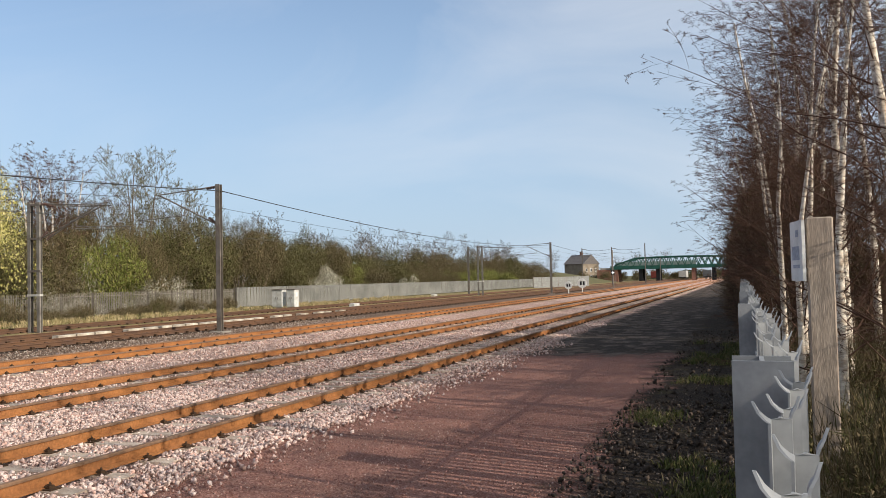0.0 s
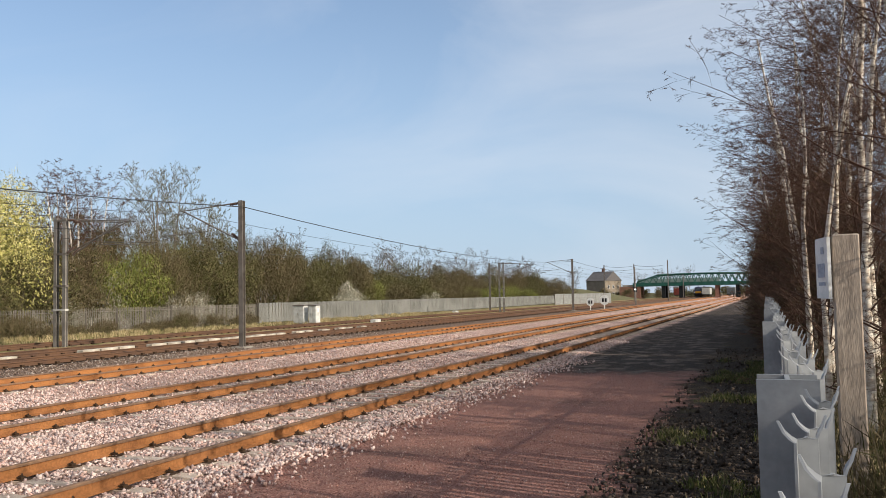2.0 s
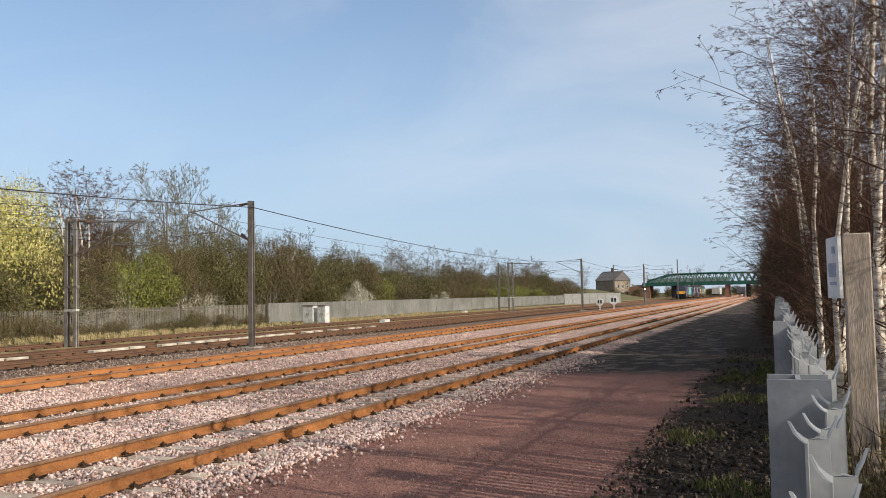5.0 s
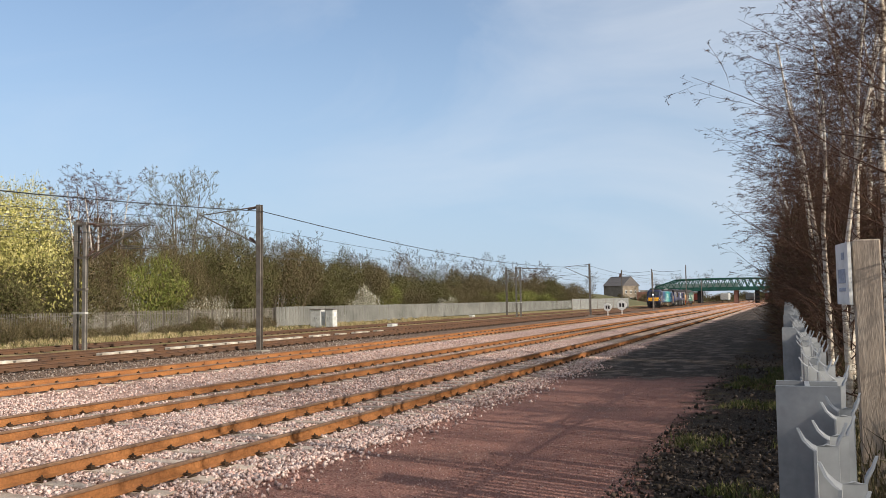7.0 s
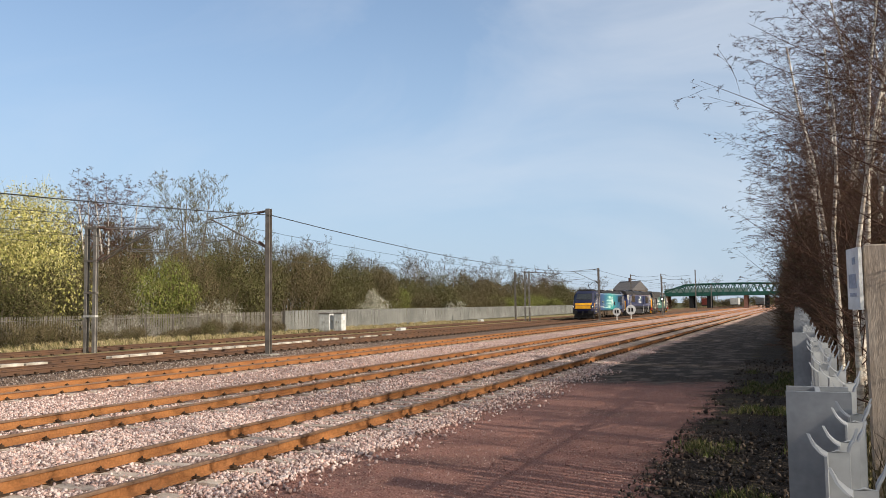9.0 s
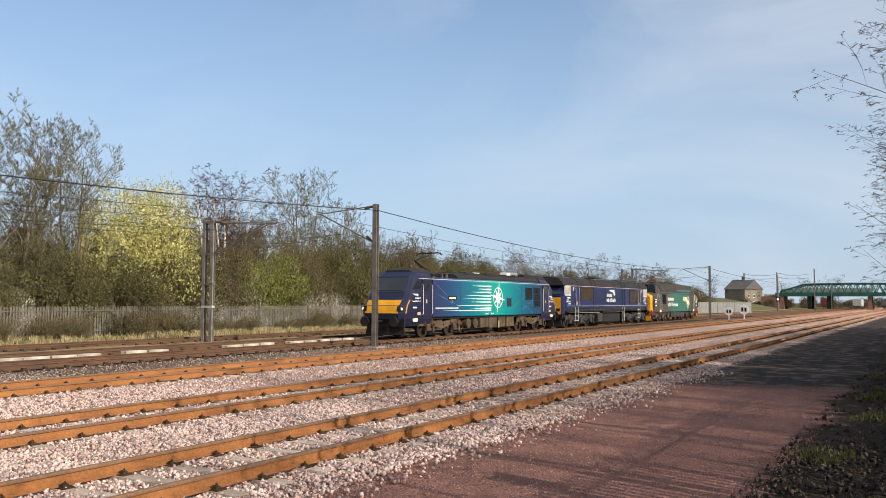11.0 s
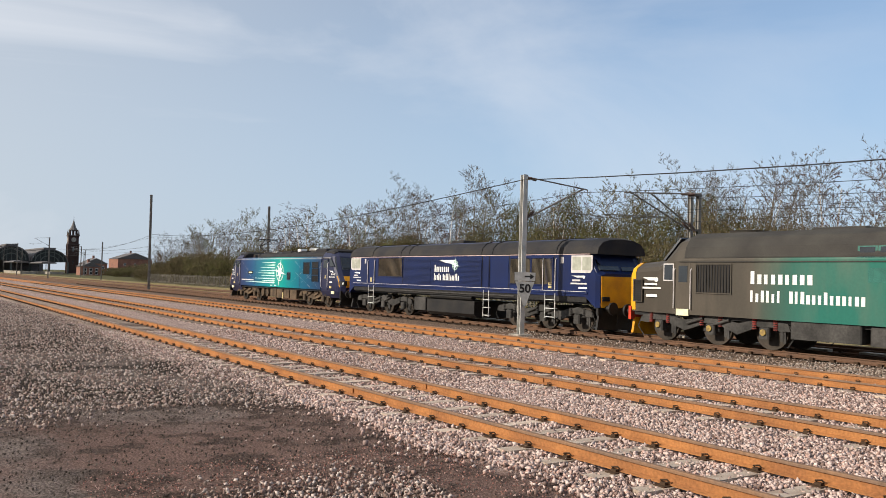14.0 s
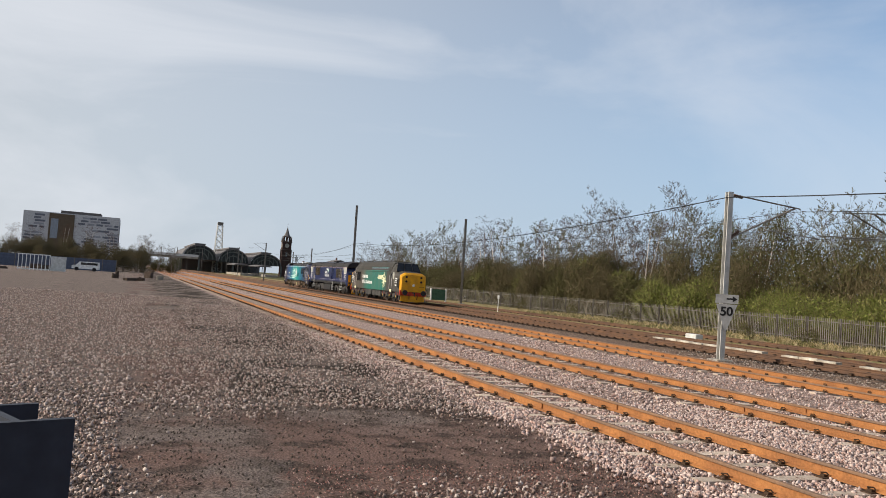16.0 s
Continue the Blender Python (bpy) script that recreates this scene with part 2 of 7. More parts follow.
# ---- mesh building ----
class Geo:
    """Collects vertices and faces, with one material number a face."""

    def __init__(self):
        self.v, self.f, self.m = [], [], []

    def add(self, verts, faces, k=0):
        o = len(self.v)
        self.v.extend(verts)
        self.f.extend(tuple(i + o for i in f) for f in faces)
        self.m.extend([k] * len(faces))
        return self

    def box(self, x0, x1, y0, y1, z0, z1, k=0, bevel=0.0):
        if not bevel:
            v = [(x, y, z) for x in (x0, x1) for y in (y0, y1) for z in (z0, z1)]
            return self.add(v, [(0, 1, 3, 2), (4, 6, 7, 5), (0, 4, 5, 1), (2, 3, 7, 6), (0, 2, 6, 4), (1, 5, 7, 3)], k)
        b = bevel
        ring = [(x0 + b, y0), (x1 - b, y0), (x1, y0 + b), (x1, y1 - b), (x1 - b, y1), (x0 + b, y1), (x0, y1 - b), (x0, y0 + b)]
        inner = [(min(max(x, x0 + b), x1 - b), min(max(y, y0 + b), y1 - b)) for x, y in ring]
        v = [(x, y, z0) for x, y in ring] + [(x, y, z1 - b) for x, y in ring] + [(x, y, z1) for x, y in inner]
        f = [tuple(range(7, -1, -1)), tuple(range(16, 24))]
        for a in (0, 8):
            f += [(a + i, a + (i + 1) % 8, a + 8 + (i + 1) % 8, a + 8 + i) for i in range(8)]
        return self.add(v, f, k)

    def tube(self, pts, rad, n=6, k=0, caps=True):
        """A tube along points; rad is a number or one a point."""
        pts = [Vector(p) for p in pts]
        rad = [rad] * len(pts) if isinstance(rad, (int, float)) else rad
        v, f = [], []
        for i, p in enumerate(pts):
            d = (pts[min(i + 1, len(pts) - 1)] - pts[max(i - 1, 0)]).normalized()
            a = d.cross(Vector((0, 0, 1)) if abs(d.z) < 0.9 else Vector((1, 0, 0))).normalized()
            c = d.cross(a)
            for j in range(n):
                t = 2 * math.pi * j / n
                v.append(tuple(p + (a * math.cos(t) + c * math.sin(t)) * rad[i]))
        for i in range(len(pts) - 1):
            f += [(i * n + j, i * n + (j + 1) % n, (i + 1) * n + (j + 1) % n, (i + 1) * n + j) for j in range(n)]
        if caps:
            f += [tuple(range(n - 1, -1, -1)), tuple(range((len(pts) - 1) * n, len(pts) * n))]
        return self.add(v, f, k)

    def prism(self, outline, axis, a, b, k=0):
        """An outline of pairs, drawn out along an axis from a to b."""
        n = len(outline)
        put = {"x": lambda p, s: (s, p[0], p[1]), "y": lambda p, s: (p[0], s, p[1]), "z": lambda p, s: (p[0], p[1], s)}[axis]
        v = [put(p, a) for p in outline] + [put(p, b) for p in outline]
        f = [tuple(range(n)), tuple(range(2 * n - 1, n - 1, -1))]
        f += [((i + 1) % n, i, i + n, (i + 1) % n + n) for i in range(n)]
        return self.add(v, f, k)

    def mesh(self, name, mats):
        me = bpy.data.meshes.new(name)
        me.from_pydata(self.v, [], self.f)
        for m in mats if isinstance(mats, (list, tuple)) else [mats]:
            me.materials.append(m)
        if any(self.m):
            me.polygons.foreach_set("material_index", self.m)
        bm = bmesh.new()
        bm.from_mesh(me)
        bmesh.ops.recalc_face_normals(bm, faces=bm.faces)
        bm.to_mesh(me)
        bm.free()
        return me


def thing(name, label, category, at=None, group="", kind=""):
    ob = new(name)
    if at is not None:
        ob.matrix_basis = at
    return tagged(ob, label, category, group, kind)


def part(name, geo, mats, parent, label="", at=None, smooth=False):
    me = geo if isinstance(geo, bpy.types.Mesh) else geo.mesh(name, mats)
    if smooth:
        me.polygons.foreach_set("use_smooth", [True] * len(me.polygons))
    ob = new(name, me)
    ob.parent = parent
    if at is not None:
        ob.matrix_basis = at
    return tagged(ob, label)


def whole(name, geo, mats, label, category="", at=None, kind="", group="", smooth=False):
    me = geo if isinstance(geo, bpy.types.Mesh) else geo.mesh(name, mats)
    if smooth:
        me.polygons.foreach_set("use_smooth", [True] * len(me.polygons))
    ob = new(name, me)
    if at is not None:
        ob.matrix_basis = at
    return tagged(ob, label, category, group, kind)


def fast_mesh(name, verts, faces, mats, smooth=False):
    """A mesh from arrays of vertices and of triangles or quads."""
    me = bpy.data.meshes.new(name)
    n, k = faces.shape
    me.vertices.add(len(verts))
    me.vertices.foreach_set("co", np.ascontiguousarray(verts, dtype=np.float32).ravel())
    me.loops.add(n * k)
    me.loops.foreach_set("vertex_index", np.ascontiguousarray(faces, dtype=np.int32).ravel())
    me.polygons.add(n)
    me.polygons.foreach_set("loop_start", np.arange(0, n * k, k, dtype=np.int32))
    me.update(calc_edges=True)
    for m in mats if isinstance(mats, (list, tuple)) else [mats]:
        me.materials.append(m)
    if smooth:
        me.polygons.foreach_set("use_smooth", [True] * n)
    return me


# ---- the ground ----
def ground():
    xs = np.unique(np.concatenate([np.array([-3000, -1500, -700, -300, -150, -80, -60]), np.arange(-44, 12, 1.0), np.array([20, 40, 90, 200, 500, 1200, 3000])]))
    ys = np.unique(np.concatenate([np.array([-3000, -1200, -600, -300, -150, -90, -60]), np.arange(-40, 42, 1.0), np.array([60, 90, 150, 300, 600, 1200, 3000])]))
    g = Geo()
    v = []
    for y in ys:
        for x in xs:
            near = abs(y) < 41 and -44 < x < 12
            z = 0.03 * noise.noise((x * 0.45, y * 0.45, 0)) if near and x > -5.8 else 0.0
            if -44 < x < -30 and near:
                z = 0.06 * noise.noise((x * 0.5, y * 0.3, 3))
            if x > 1.5 and -8 < y < 60:
                z += min(0.25, (x - 1.5) * 0.1)
            v.append((float(x), float(y), z - 0.03))
    nx = len(xs)
    f = [(j * nx + i, j * nx + i + 1, (j + 1) * nx + i + 1, (j + 1) * nx + i) for j in range(len(ys) - 1) for i in range(nx - 1)]
    g.add(v, f)
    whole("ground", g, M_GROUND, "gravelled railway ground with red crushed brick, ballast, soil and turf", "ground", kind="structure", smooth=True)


ground()


# ---- tracks ----
RAIL = [(-0.07, 0.0), (0.07, 0.0), (0.07, 0.012), (0.012, 0.035), (0.010, 0.119), (0.036, 0.126), (0.036, 0.150), (0.026, 0.160), (-0.026, 0.160), (-0.036, 0.150),
        (-0.036, 0.126), (-0.010, 0.119), (-0.012, 0.035), (-0.07, 0.012)]


def rail_geo(x, y0, y1, z, joint=18.3):
    g = Geo()
    g.prism([(x + a, z + b) for a, b in RAIL], "y", y0, y1)
    for i in range(5, 10):
        g.m[2 + i] = 1
    y = math.ceil(y0 / joint) * joint + 5.1 if joint else y1
    while y < y1 and joint:
        if abs(y) < 80:
            for s in (-1, 1):
                g.box(x + s * 0.022 - 0.012, x + s * 0.022 + 0.012, y - 0.3, y + 0.3, z + 0.03, z + 0.118)
        y += joint
    return g


def sleeper_mesh(name, body, clip, wide=2.5, gauge=1.505):
    g = Geo()
    h, r = wide / 2, random.Random(3)
    prof = [(-0.13, -0.14), (0.13, -0.14), (0.11, 0.0), (-0.11, 0.0)]
    g.prism(prof, "x", -h, h)
    for s in (-1, 1):
        c = s * gauge / 2
        g.box(c - 0.19, c + 0.19, -0.075, 0.075, 0.0, 0.012, 1)
        for q in (-1, 1):
            e = c + q * 0.105
            g.box(e - 0.028, e + 0.028, -0.035, 0.035, 0.012, 0.04, 1)
            g.tube([(e - 0.03 * q, -0.045, 0.03), (e + 0.02 * q, -0.03, 0.058), (e - 0.02 * q, 0.02, 0.065), (e - 0.035 * q, 0.045, 0.035)], 0.010, 4, 1)
    return g.mesh(name, [body, clip])


def track(name, xa, xb, label, railmat, body, spacing, phase, near=None, z=0.02, joint=18.3, span=(-520, 420)):
    """A track of two rails on sleepers; those along the stretch 'near' are pieces of their own."""
    t = thing(name, label, "railway track", kind="structure")
    c = (xa + xb) / 2
    for x in (xa, xb):
        part("rail", rail_geo(x, *span, z, joint), [railmat, M_RUSTHEAD if joint else M_RUSTDARK], t)
    me = sleeper_mesh("sleeper", body, M_CLIP)
    rng = random.Random(int(-c * 10))
    y, rest = span[0] + phase, Geo()
    while y < span[1]:
        yy = y + rng.uniform(-0.03, 0.03)
        if near and near[0] < yy < near[1]:
            part("sleeper", me, None, t, at=pose(c, yy, z - 0.006 + rng.uniform(-0.006, 0.004), 0, 0, rng.uniform(-0.6, 0.6)))
        elif abs(yy) < 130:
            rest.box(c - 1.25, c + 1.25, yy - 0.12, yy + 0.12, -0.1, z - 0.018)
            for s in (xa, xb):
                for q in (-1, 1):
                    rest.box(s + q * 0.105 - 0.05, s + q * 0.105 + 0.05, yy - 0.06, yy + 0.06, z - 0.018, z + 0.06, 1)
        y += spacing
    if rest.v:
        tagged(part("sleepers", rest, [body, M_CLIP], t), kind="stuff")
    return t


track("siding_near", -6.83, -8.335, "rusty orange siding track on concrete sleepers in pink ballast", M_RUST, M_SLEEPER, 0.735, 0.37, (-46, 46))
track("siding_middle", -11.15, -12.655, "rusty orange siding track on concrete sleepers in pink ballast", M_RUST, M_SLEEPER, 0.80, 0.18, (-46, 46))
track("siding_far", -16.94, -18.445, "rusty orange siding track on sleepers sunk in ballast", M_RUST, M_SLEEPER, 0.76, 0.3, (-40, 46))
track("main_line_near", -23.0, -24.505, "dark brown running line in dirty ballast", M_RUSTDARK, M_WOODSLEEPER, 0.70, 0.1, None, 0.02, 0)
track("main_line_far", -26.6, -28.105, "dark brown running line in dirty ballast", M_RUSTDARK, M_WOODSLEEPER, 0.70, 0.3, None, 0.02, 0)
track("loop_line", -32.4, -33.905, "dark disused loop line beside the verge", M_RUSTDARK, M_WOODSLEEPER, 0.72, 0.2, None, -0.02, 0)


# ---- overhead line ----
def mast_single(x, y, h, label, material, arm=None, lean=0.0):
    """A steel joist mast; arm gives the cantilever's reach towards the tracks (to -x when negative)."""
    t = thing("mast", label, "overhead line mast", pose(x, y, 0, 0, lean, 0), group="overhead line masts")
    g = Geo()
    w, d = 0.11, 0.10
    g.box(-w, w, -d, -d + 0.018, -0.2, h).box(-w, w, d - 0.018, d, -0.2, h).box(-0.008, 0.008, -d + 0.018, d - 0.018, -0.2, h)
    part("column", g, material, t)
    part("footing", Geo().box(-0.35, 0.35, -0.35, 0.35, -0.3, 0.04, bevel=0.03), M_CONC, t)
    if arm:
        cantilever(t, 0, 0, h, arm)
    return t


def insulator(g, a, b, k=0):
    a, b = Vector(a), Vector(b)
    for i in range(6):
        p = a.lerp(b, i / 6)
        q = a.lerp(b, (i + 0.55) / 6)
        g.tube([p, q], [0.07, 0.035], 8, k)


def cantilever(t, x, y, h, arm):
    """Top tie, bracket tube, registration arm and insulators of one cantilever."""
    s = 1 if arm > 0 else -1
    L = abs(arm)
    tip = (x + arm, y, h - 0.08 - 0.07 * L)
    mid = (x + s * 0.1, y, h - 1.75)
    knee = (x + arm * 0.86, y, h - 0.42)
    part("top_tie", Geo().tube([(x + s * 0.1, y, h - 0.08), tip], 0.028, 6), M_MASTDARK, t)
    part("bracket_tube", Geo().tube([mid, (x + arm * 0.93, y, h - 0.3)], 0.035, 6), M_MASTDARK, t)
    for a, b in (((x + s * 0.2, y, h - 0.11), (x + s * 0.65, y, h - 0.16)), ((x + s * 0.16, y, mid[2] + 0.05), (x + s * 0.55, y, mid[2] + 0.34))):
        g = Geo()
        insulator(g, a, b)
        part("insulator", g, M_INSUL, t)
    zr = h - 1.28
    g = Geo()
    g.tube([(x + arm * 0.52, y, h - 0.9), (x + arm * 0.52, y, zr)], 0.02, 5)
    g.tube([(x + arm * 0.52, y, zr), (x + arm * 1.28, y, zr - 0.12)], 0.024, 6)
    g.tube([(x + arm * 1.28, y, zr - 0.12), (x + arm * 0.96, y, zr - 0.42)], 0.015, 5)
    g.tube([tip, (tip[0], y, tip[2] - 0.25)], 0.014, 5)
    part("registration_arm", g, M_MASTDARK, t)


def mast_twin(x, y, h, reach, label):
    """Two joists braced into one tall frame, with a long double cantilever."""
    t = thing("mast", label, "overhead line mast", pose(x, y, 0), group="overhead line masts")
    for s in (-1, 1):
        g = Geo()
        c = s * 0.28
        g.box(c - 0.09, c + 0.09, -0.09, -0.075, -0.2, h).box(c - 0.09, c + 0.09, 0.075, 0.09, -0.2, h).box(c - 0.008, c + 0.008, -0.075, 0.075, -0.2, h)
        part("column", g, M_TWINLEG, t)
    for z in (1.75, 2.9, h - 1.75, h - 0.12):
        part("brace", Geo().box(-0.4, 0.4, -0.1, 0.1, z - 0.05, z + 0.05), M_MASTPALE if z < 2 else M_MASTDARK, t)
    cantilever(t, 0.28, 0, h, reach)
    cantilever(t, 0.28, 0.35, h - 0.05, reach * 0.75)
    return t


def sag(a, b, dip, n=14):
    a, b = Vector(a), Vector(b)
    return [a.lerp(b, i / n) - Vector((0, 0, dip * 4 * (i / n) * (1 - i / n))) for i in range(n + 1)]


mast_single(-21.5, 30.7, 6.44, "dark weathered steel joist mast with a cantilever over the running line", M_MASTDARK, -3.4)
mast_single(-22.4, 100.5, 6.35, "dark steel mast with a cantilever in the distance", M_MASTDARK, -3.4)
mast_single(-21.8, 198, 9.5, "tall dark steel mast with crossarms near the bridge", M_MASTDARK)
mast_single(-29.5, 198, 8.8, "tall dark steel mast with crossarms near the bridge", M_MASTDARK)
mast_single(-36.5, 198, 8.8, "tall dark steel mast near the bridge", M_MASTDARK)
mast_single(-24.0, 258, 7.5, "dark steel mast close to the bridge", M_MASTDARK)
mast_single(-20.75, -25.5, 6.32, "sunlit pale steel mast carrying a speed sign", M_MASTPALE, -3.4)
mast_single(-23.5, -92.4, 10.4, "tall plain dark steel mast beside the running line", M_MASTDARK, lean=0.6)
mast_single(-36.4, -91, 10.0, "tall plain dark steel mast at the verge", M_MASTDARK, lean=0.4)
mast_single(-27.6, -188.6, 8.6, "dark steel mast with a cantilever in the distance", M_MASTDARK, 2.9)
mast_single(-38.0, -188.6, 8.2, "dark steel mast in the distance", M_MASTDARK)
mast_single(-33.8, -330, 9.0, "dark steel mast near the station", M_MASTDARK)
mast_single(-24.5, -330, 9.0, "dark steel mast near the station", M_MASTDARK)
mast_single(-16.0, -345, 9.5, "dark steel mast near the station", M_MASTDARK)
mast_single(-20.0, -345, 9.0, "dark steel mast near the station", M_MASTDARK)
mast_single(-10.0, -345, 9.0, "dark steel mast near the station", M_MASTDARK)
mast_single(-35.4, 107.6, 6.5, "slim black post beside the verge", M_MASTDARK)
mast_twin(-31.9, 30.7, 6.2, 4.3, "braced twin-leg steel mast with a long cantilever")
mast_twin(-30.9, -25.5, 6.45, 4.3, "braced twin-leg steel mast with a long cantilever")
mast_twin(-31.5, 100.5, 6.2, 4.3, "braced twin-leg steel mast in the distance")


def crossarms(x, y, h, side):
    t = thing("crossarm_set", "insulated crossarms carrying wires between tall masts", "crossarm", group="crossarms")
    for z in (h - 0.3, h - 1.2, h - 2.1):
        part("arm", Geo().box(x, x + side * 1.1, y - 0.05, y + 0.05, z - 0.05, z + 0.05), M_MASTDARK, t)
    for z in (h - 0.5, h - 1.3):
        part("wire", Geo().tube(sag((x + side, y, z), (x + side * 6.6, y, z), 0.2, 6), 0.03, 4), M_WIRE, t)


crossarms(-29.5, 198, 8.8, 1)
crossarms(-36.5, 198, 8.8, 1)


def wires():
    anchors = [(-160, 6.2), (-92, 6.3), (-25.5, 6.3), (30.7, 6.35), (100.5, 6.25), (198, 6.6), (282, 6.6)]

    def run(name, label, x, z, dip, r):
        t = thing(name, label, "overhead wire", group="overhead wires")
        for (ya, da), (yb, db) in zip(anchors, anchors[1:]):
            part("wire", Geo().tube(sag((x(ya), ya, z + da - 6.3), (x(yb), yb, z + db - 6.3), dip), r, 4), M_WIRE, t)

    for x in (-23.75, -27.35):
        run("catenary_wire", "dark sagging catenary wire above the running line", lambda y, x=x: x, 5.85, 0.75, 0.010)
        run("contact_wire", "dark level contact wire above the running line", lambda y, x=x: x, 4.75, 0.06, 0.008)
        t = thing("dropper_set", "thin droppers between catenary and contact wire", "overhead wire", group="overhead wires")
        for (ya, _), (yb, _) in zip(anchors[1:5], anchors[2:5]):
            for i in range(1, 8):
                f = i / 8
                y = ya + (yb - ya) * f
                part("dropper", Geo().tube([(x, y, 4.72), (x, y, 5.85 - 0.75 * 4 * f * (1 - f))], 0.006, 3, caps=False), M_WIRE, t)
    feeder = {-160: -27.0, -92: -23.6, -25.5: -20.65, 30.7: -21.4, 100.5: -22.3, 198: -21.7, 282: -24}
    run("return_wire", "thick dark feeder wire strung along the mast line", lambda y: feeder[y], 6.1, 0.9, 0.019)
    run("return_wire", "thin dark feeder wire strung along the far masts", lambda y: feeder[y] - 9.6, 5.6, 0.7, 0.010)


wires()


# ---- small trackside things ----
def speed_sign(x, y):
    t = thing("speed_sign", "grey triangular speed sign reading 50 with an arrow plate above", "sign", pose(x, y, 0, 0, 0, 152))
    m = mat("sign_grey", (0.33, 0.33, 0.33), 0.5, amount=0.06)
    part("plate", Geo().prism([(-0.38, 2.1), (-0.05, 1.16), (0.05, 1.16), (0.38, 2.1)], "y", -0.02, 0.0), m, t)
    part("arrow_plate", Geo().box(-0.41, 0.41, -0.02, 0.0, 2.13, 2.46), m, t)
    part("arrow", Geo().prism([(-0.02, 2.27), (0.2, 2.27), (0.2, 2.19), (0.37, 2.30), (0.2, 2.41), (0.2, 2.33), (-0.02, 2.33)], "y", -0.026, -0.021), M_BLACK, t)
    cu = bpy.data.curves.new("digits", "FONT")
    cu.body, cu.size, cu.align_x, cu.extrude, cu.offset = "50", 0.46, "CENTER", 0.003, 0.012
    ob = new("digits", cu)
    cu.materials.append(M_BLACK)
    ob.parent = t
    ob.matrix_basis = pose(0, -0.026, 1.68, 90, 0, 0)
    for z in (1.8, 2.3):
        part("bracket", Geo().box(-0.16, 0.16, 0.0, 0.12, z - 0.03, z + 0.03), M_MASTPALE, t)


speed_sign(-20.72, -25.27)


def cabinet(x, y, w, d, h, label):
    t = thing("trackside_cabinet", label, "cabinet", pose(x, y, 0), group="trackside cabinets")
    part("plinth", Geo().box(-w / 2 - 0.05, w / 2 + 0.05, -d / 2 - 0.05, d / 2 + 0.05, -0.2, 0.12), M_CONC, t)
    part("body", Geo().box(-w / 2, w / 2, -d / 2, d / 2, 0.12, h, bevel=0.02), M_CABINET, t)
    part("roof", Geo().prism([(-w / 2 - 0.06, h), (w / 2 + 0.06, h), (w / 2 + 0.06, h + 0.05), (0, h + 0.1), (-w / 2 - 0.06, h + 0.05)], "y", -d / 2 - 0.06, d / 2 + 0.06), M_MASTDARK, t)
    for s in (-1, 1):
        dr = part("door", Geo().box(s * w / 4 - w / 4 + 0.03, s * w / 4 + w / 4 - 0.03, -d / 2 - 0.025, -d / 2, 0.2, h - 0.1), M_CABINET, t)
        part("handle", Geo().box(s * 0.09 - 0.015, s * 0.09 + 0.015, -d / 2 - 0.05, -d / 2 - 0.025, h * 0.5, h * 0.5 + 0.16), M_MASTDARK, dr)
    part("notice", Geo().box(w / 2, w / 2 + 0.006, -0.14, 0.14, h - 0.55, h - 0.2), M_WHITE, t, "white notice plate")


cabinet(-36.2, 59.9, 1.0, 0.7, 1.5, "grey metal trackside cabinet with a dark roof by the fence")
cabinet(-34.9, 59.9, 0.7, 0.7, 1.5, "pale grey metal trackside cabinet by the fence")


def trough(x, y0, y1, label):
    t = thing("cable_trough", label, "cable trough")
    rng = random.Random(8)
    y = y0
    me = Geo().box(-0.16, 0.16, -0.47, 0.47, -0.1, 0.19, bevel=0.012).mesh("trough_lid", M_CONC)
    lid = mat("sunlit_concrete_lid", (0.52, 0.48, 0.41), 0.85, col2=(0.30, 0.26, 0.21), scale=1.5, rand=0.2)
    me.materials.clear()
    me.materials.append(lid)
    while y < y1:
        if rng.random() < 0.74:
            part("lid", me, None, t, at=pose(x + rng.uniform(-0.04, 0.04), y, rng.uniform(-0.01, 0.02), 0, 0, rng.uniform(-2, 2)))
        y += 1.0


trough(-25.55, -36, 52, "broken row of pale concrete trough lids between the running lines")


def low_boxes():
    for x, y in ((-30.4, 12.0), (-30.2, 17.5), (-30.6, 62.5), (-31.0, -40.5), (-36.5, 97.0)):
        t = thing("track_box", "low pale metal box beside the line", "equipment box", pose(x, y, 0), group="low boxes")
        part("body", Geo().box(-0.25, 0.25, -0.5, 0.5, -0.05, 0.25, bevel=0.03), M_CABINET, t)
        part("foot", Geo().box(-0.3, 0.3, -0.55, 0.55, -0.1, -0.03), M_CONC, t)
    for x, y, h in ((-30.4, 1.8, 1.25), (-29.9, -66, 1.2)):
        t = thing("marker_post", "slim white marker post with a small white head", "marker post", pose(x, y, 0), group="marker posts")
        part("post", Geo().tube([(0, 0, -0.1), (0, 0, h)], 0.035, 6), M_WHITE, t)
        part("head", Geo().box(-0.07, 0.07, -0.07, 0.07, h, h + 0.3, bevel=0.02), M_WHITE, t)


low_boxes()


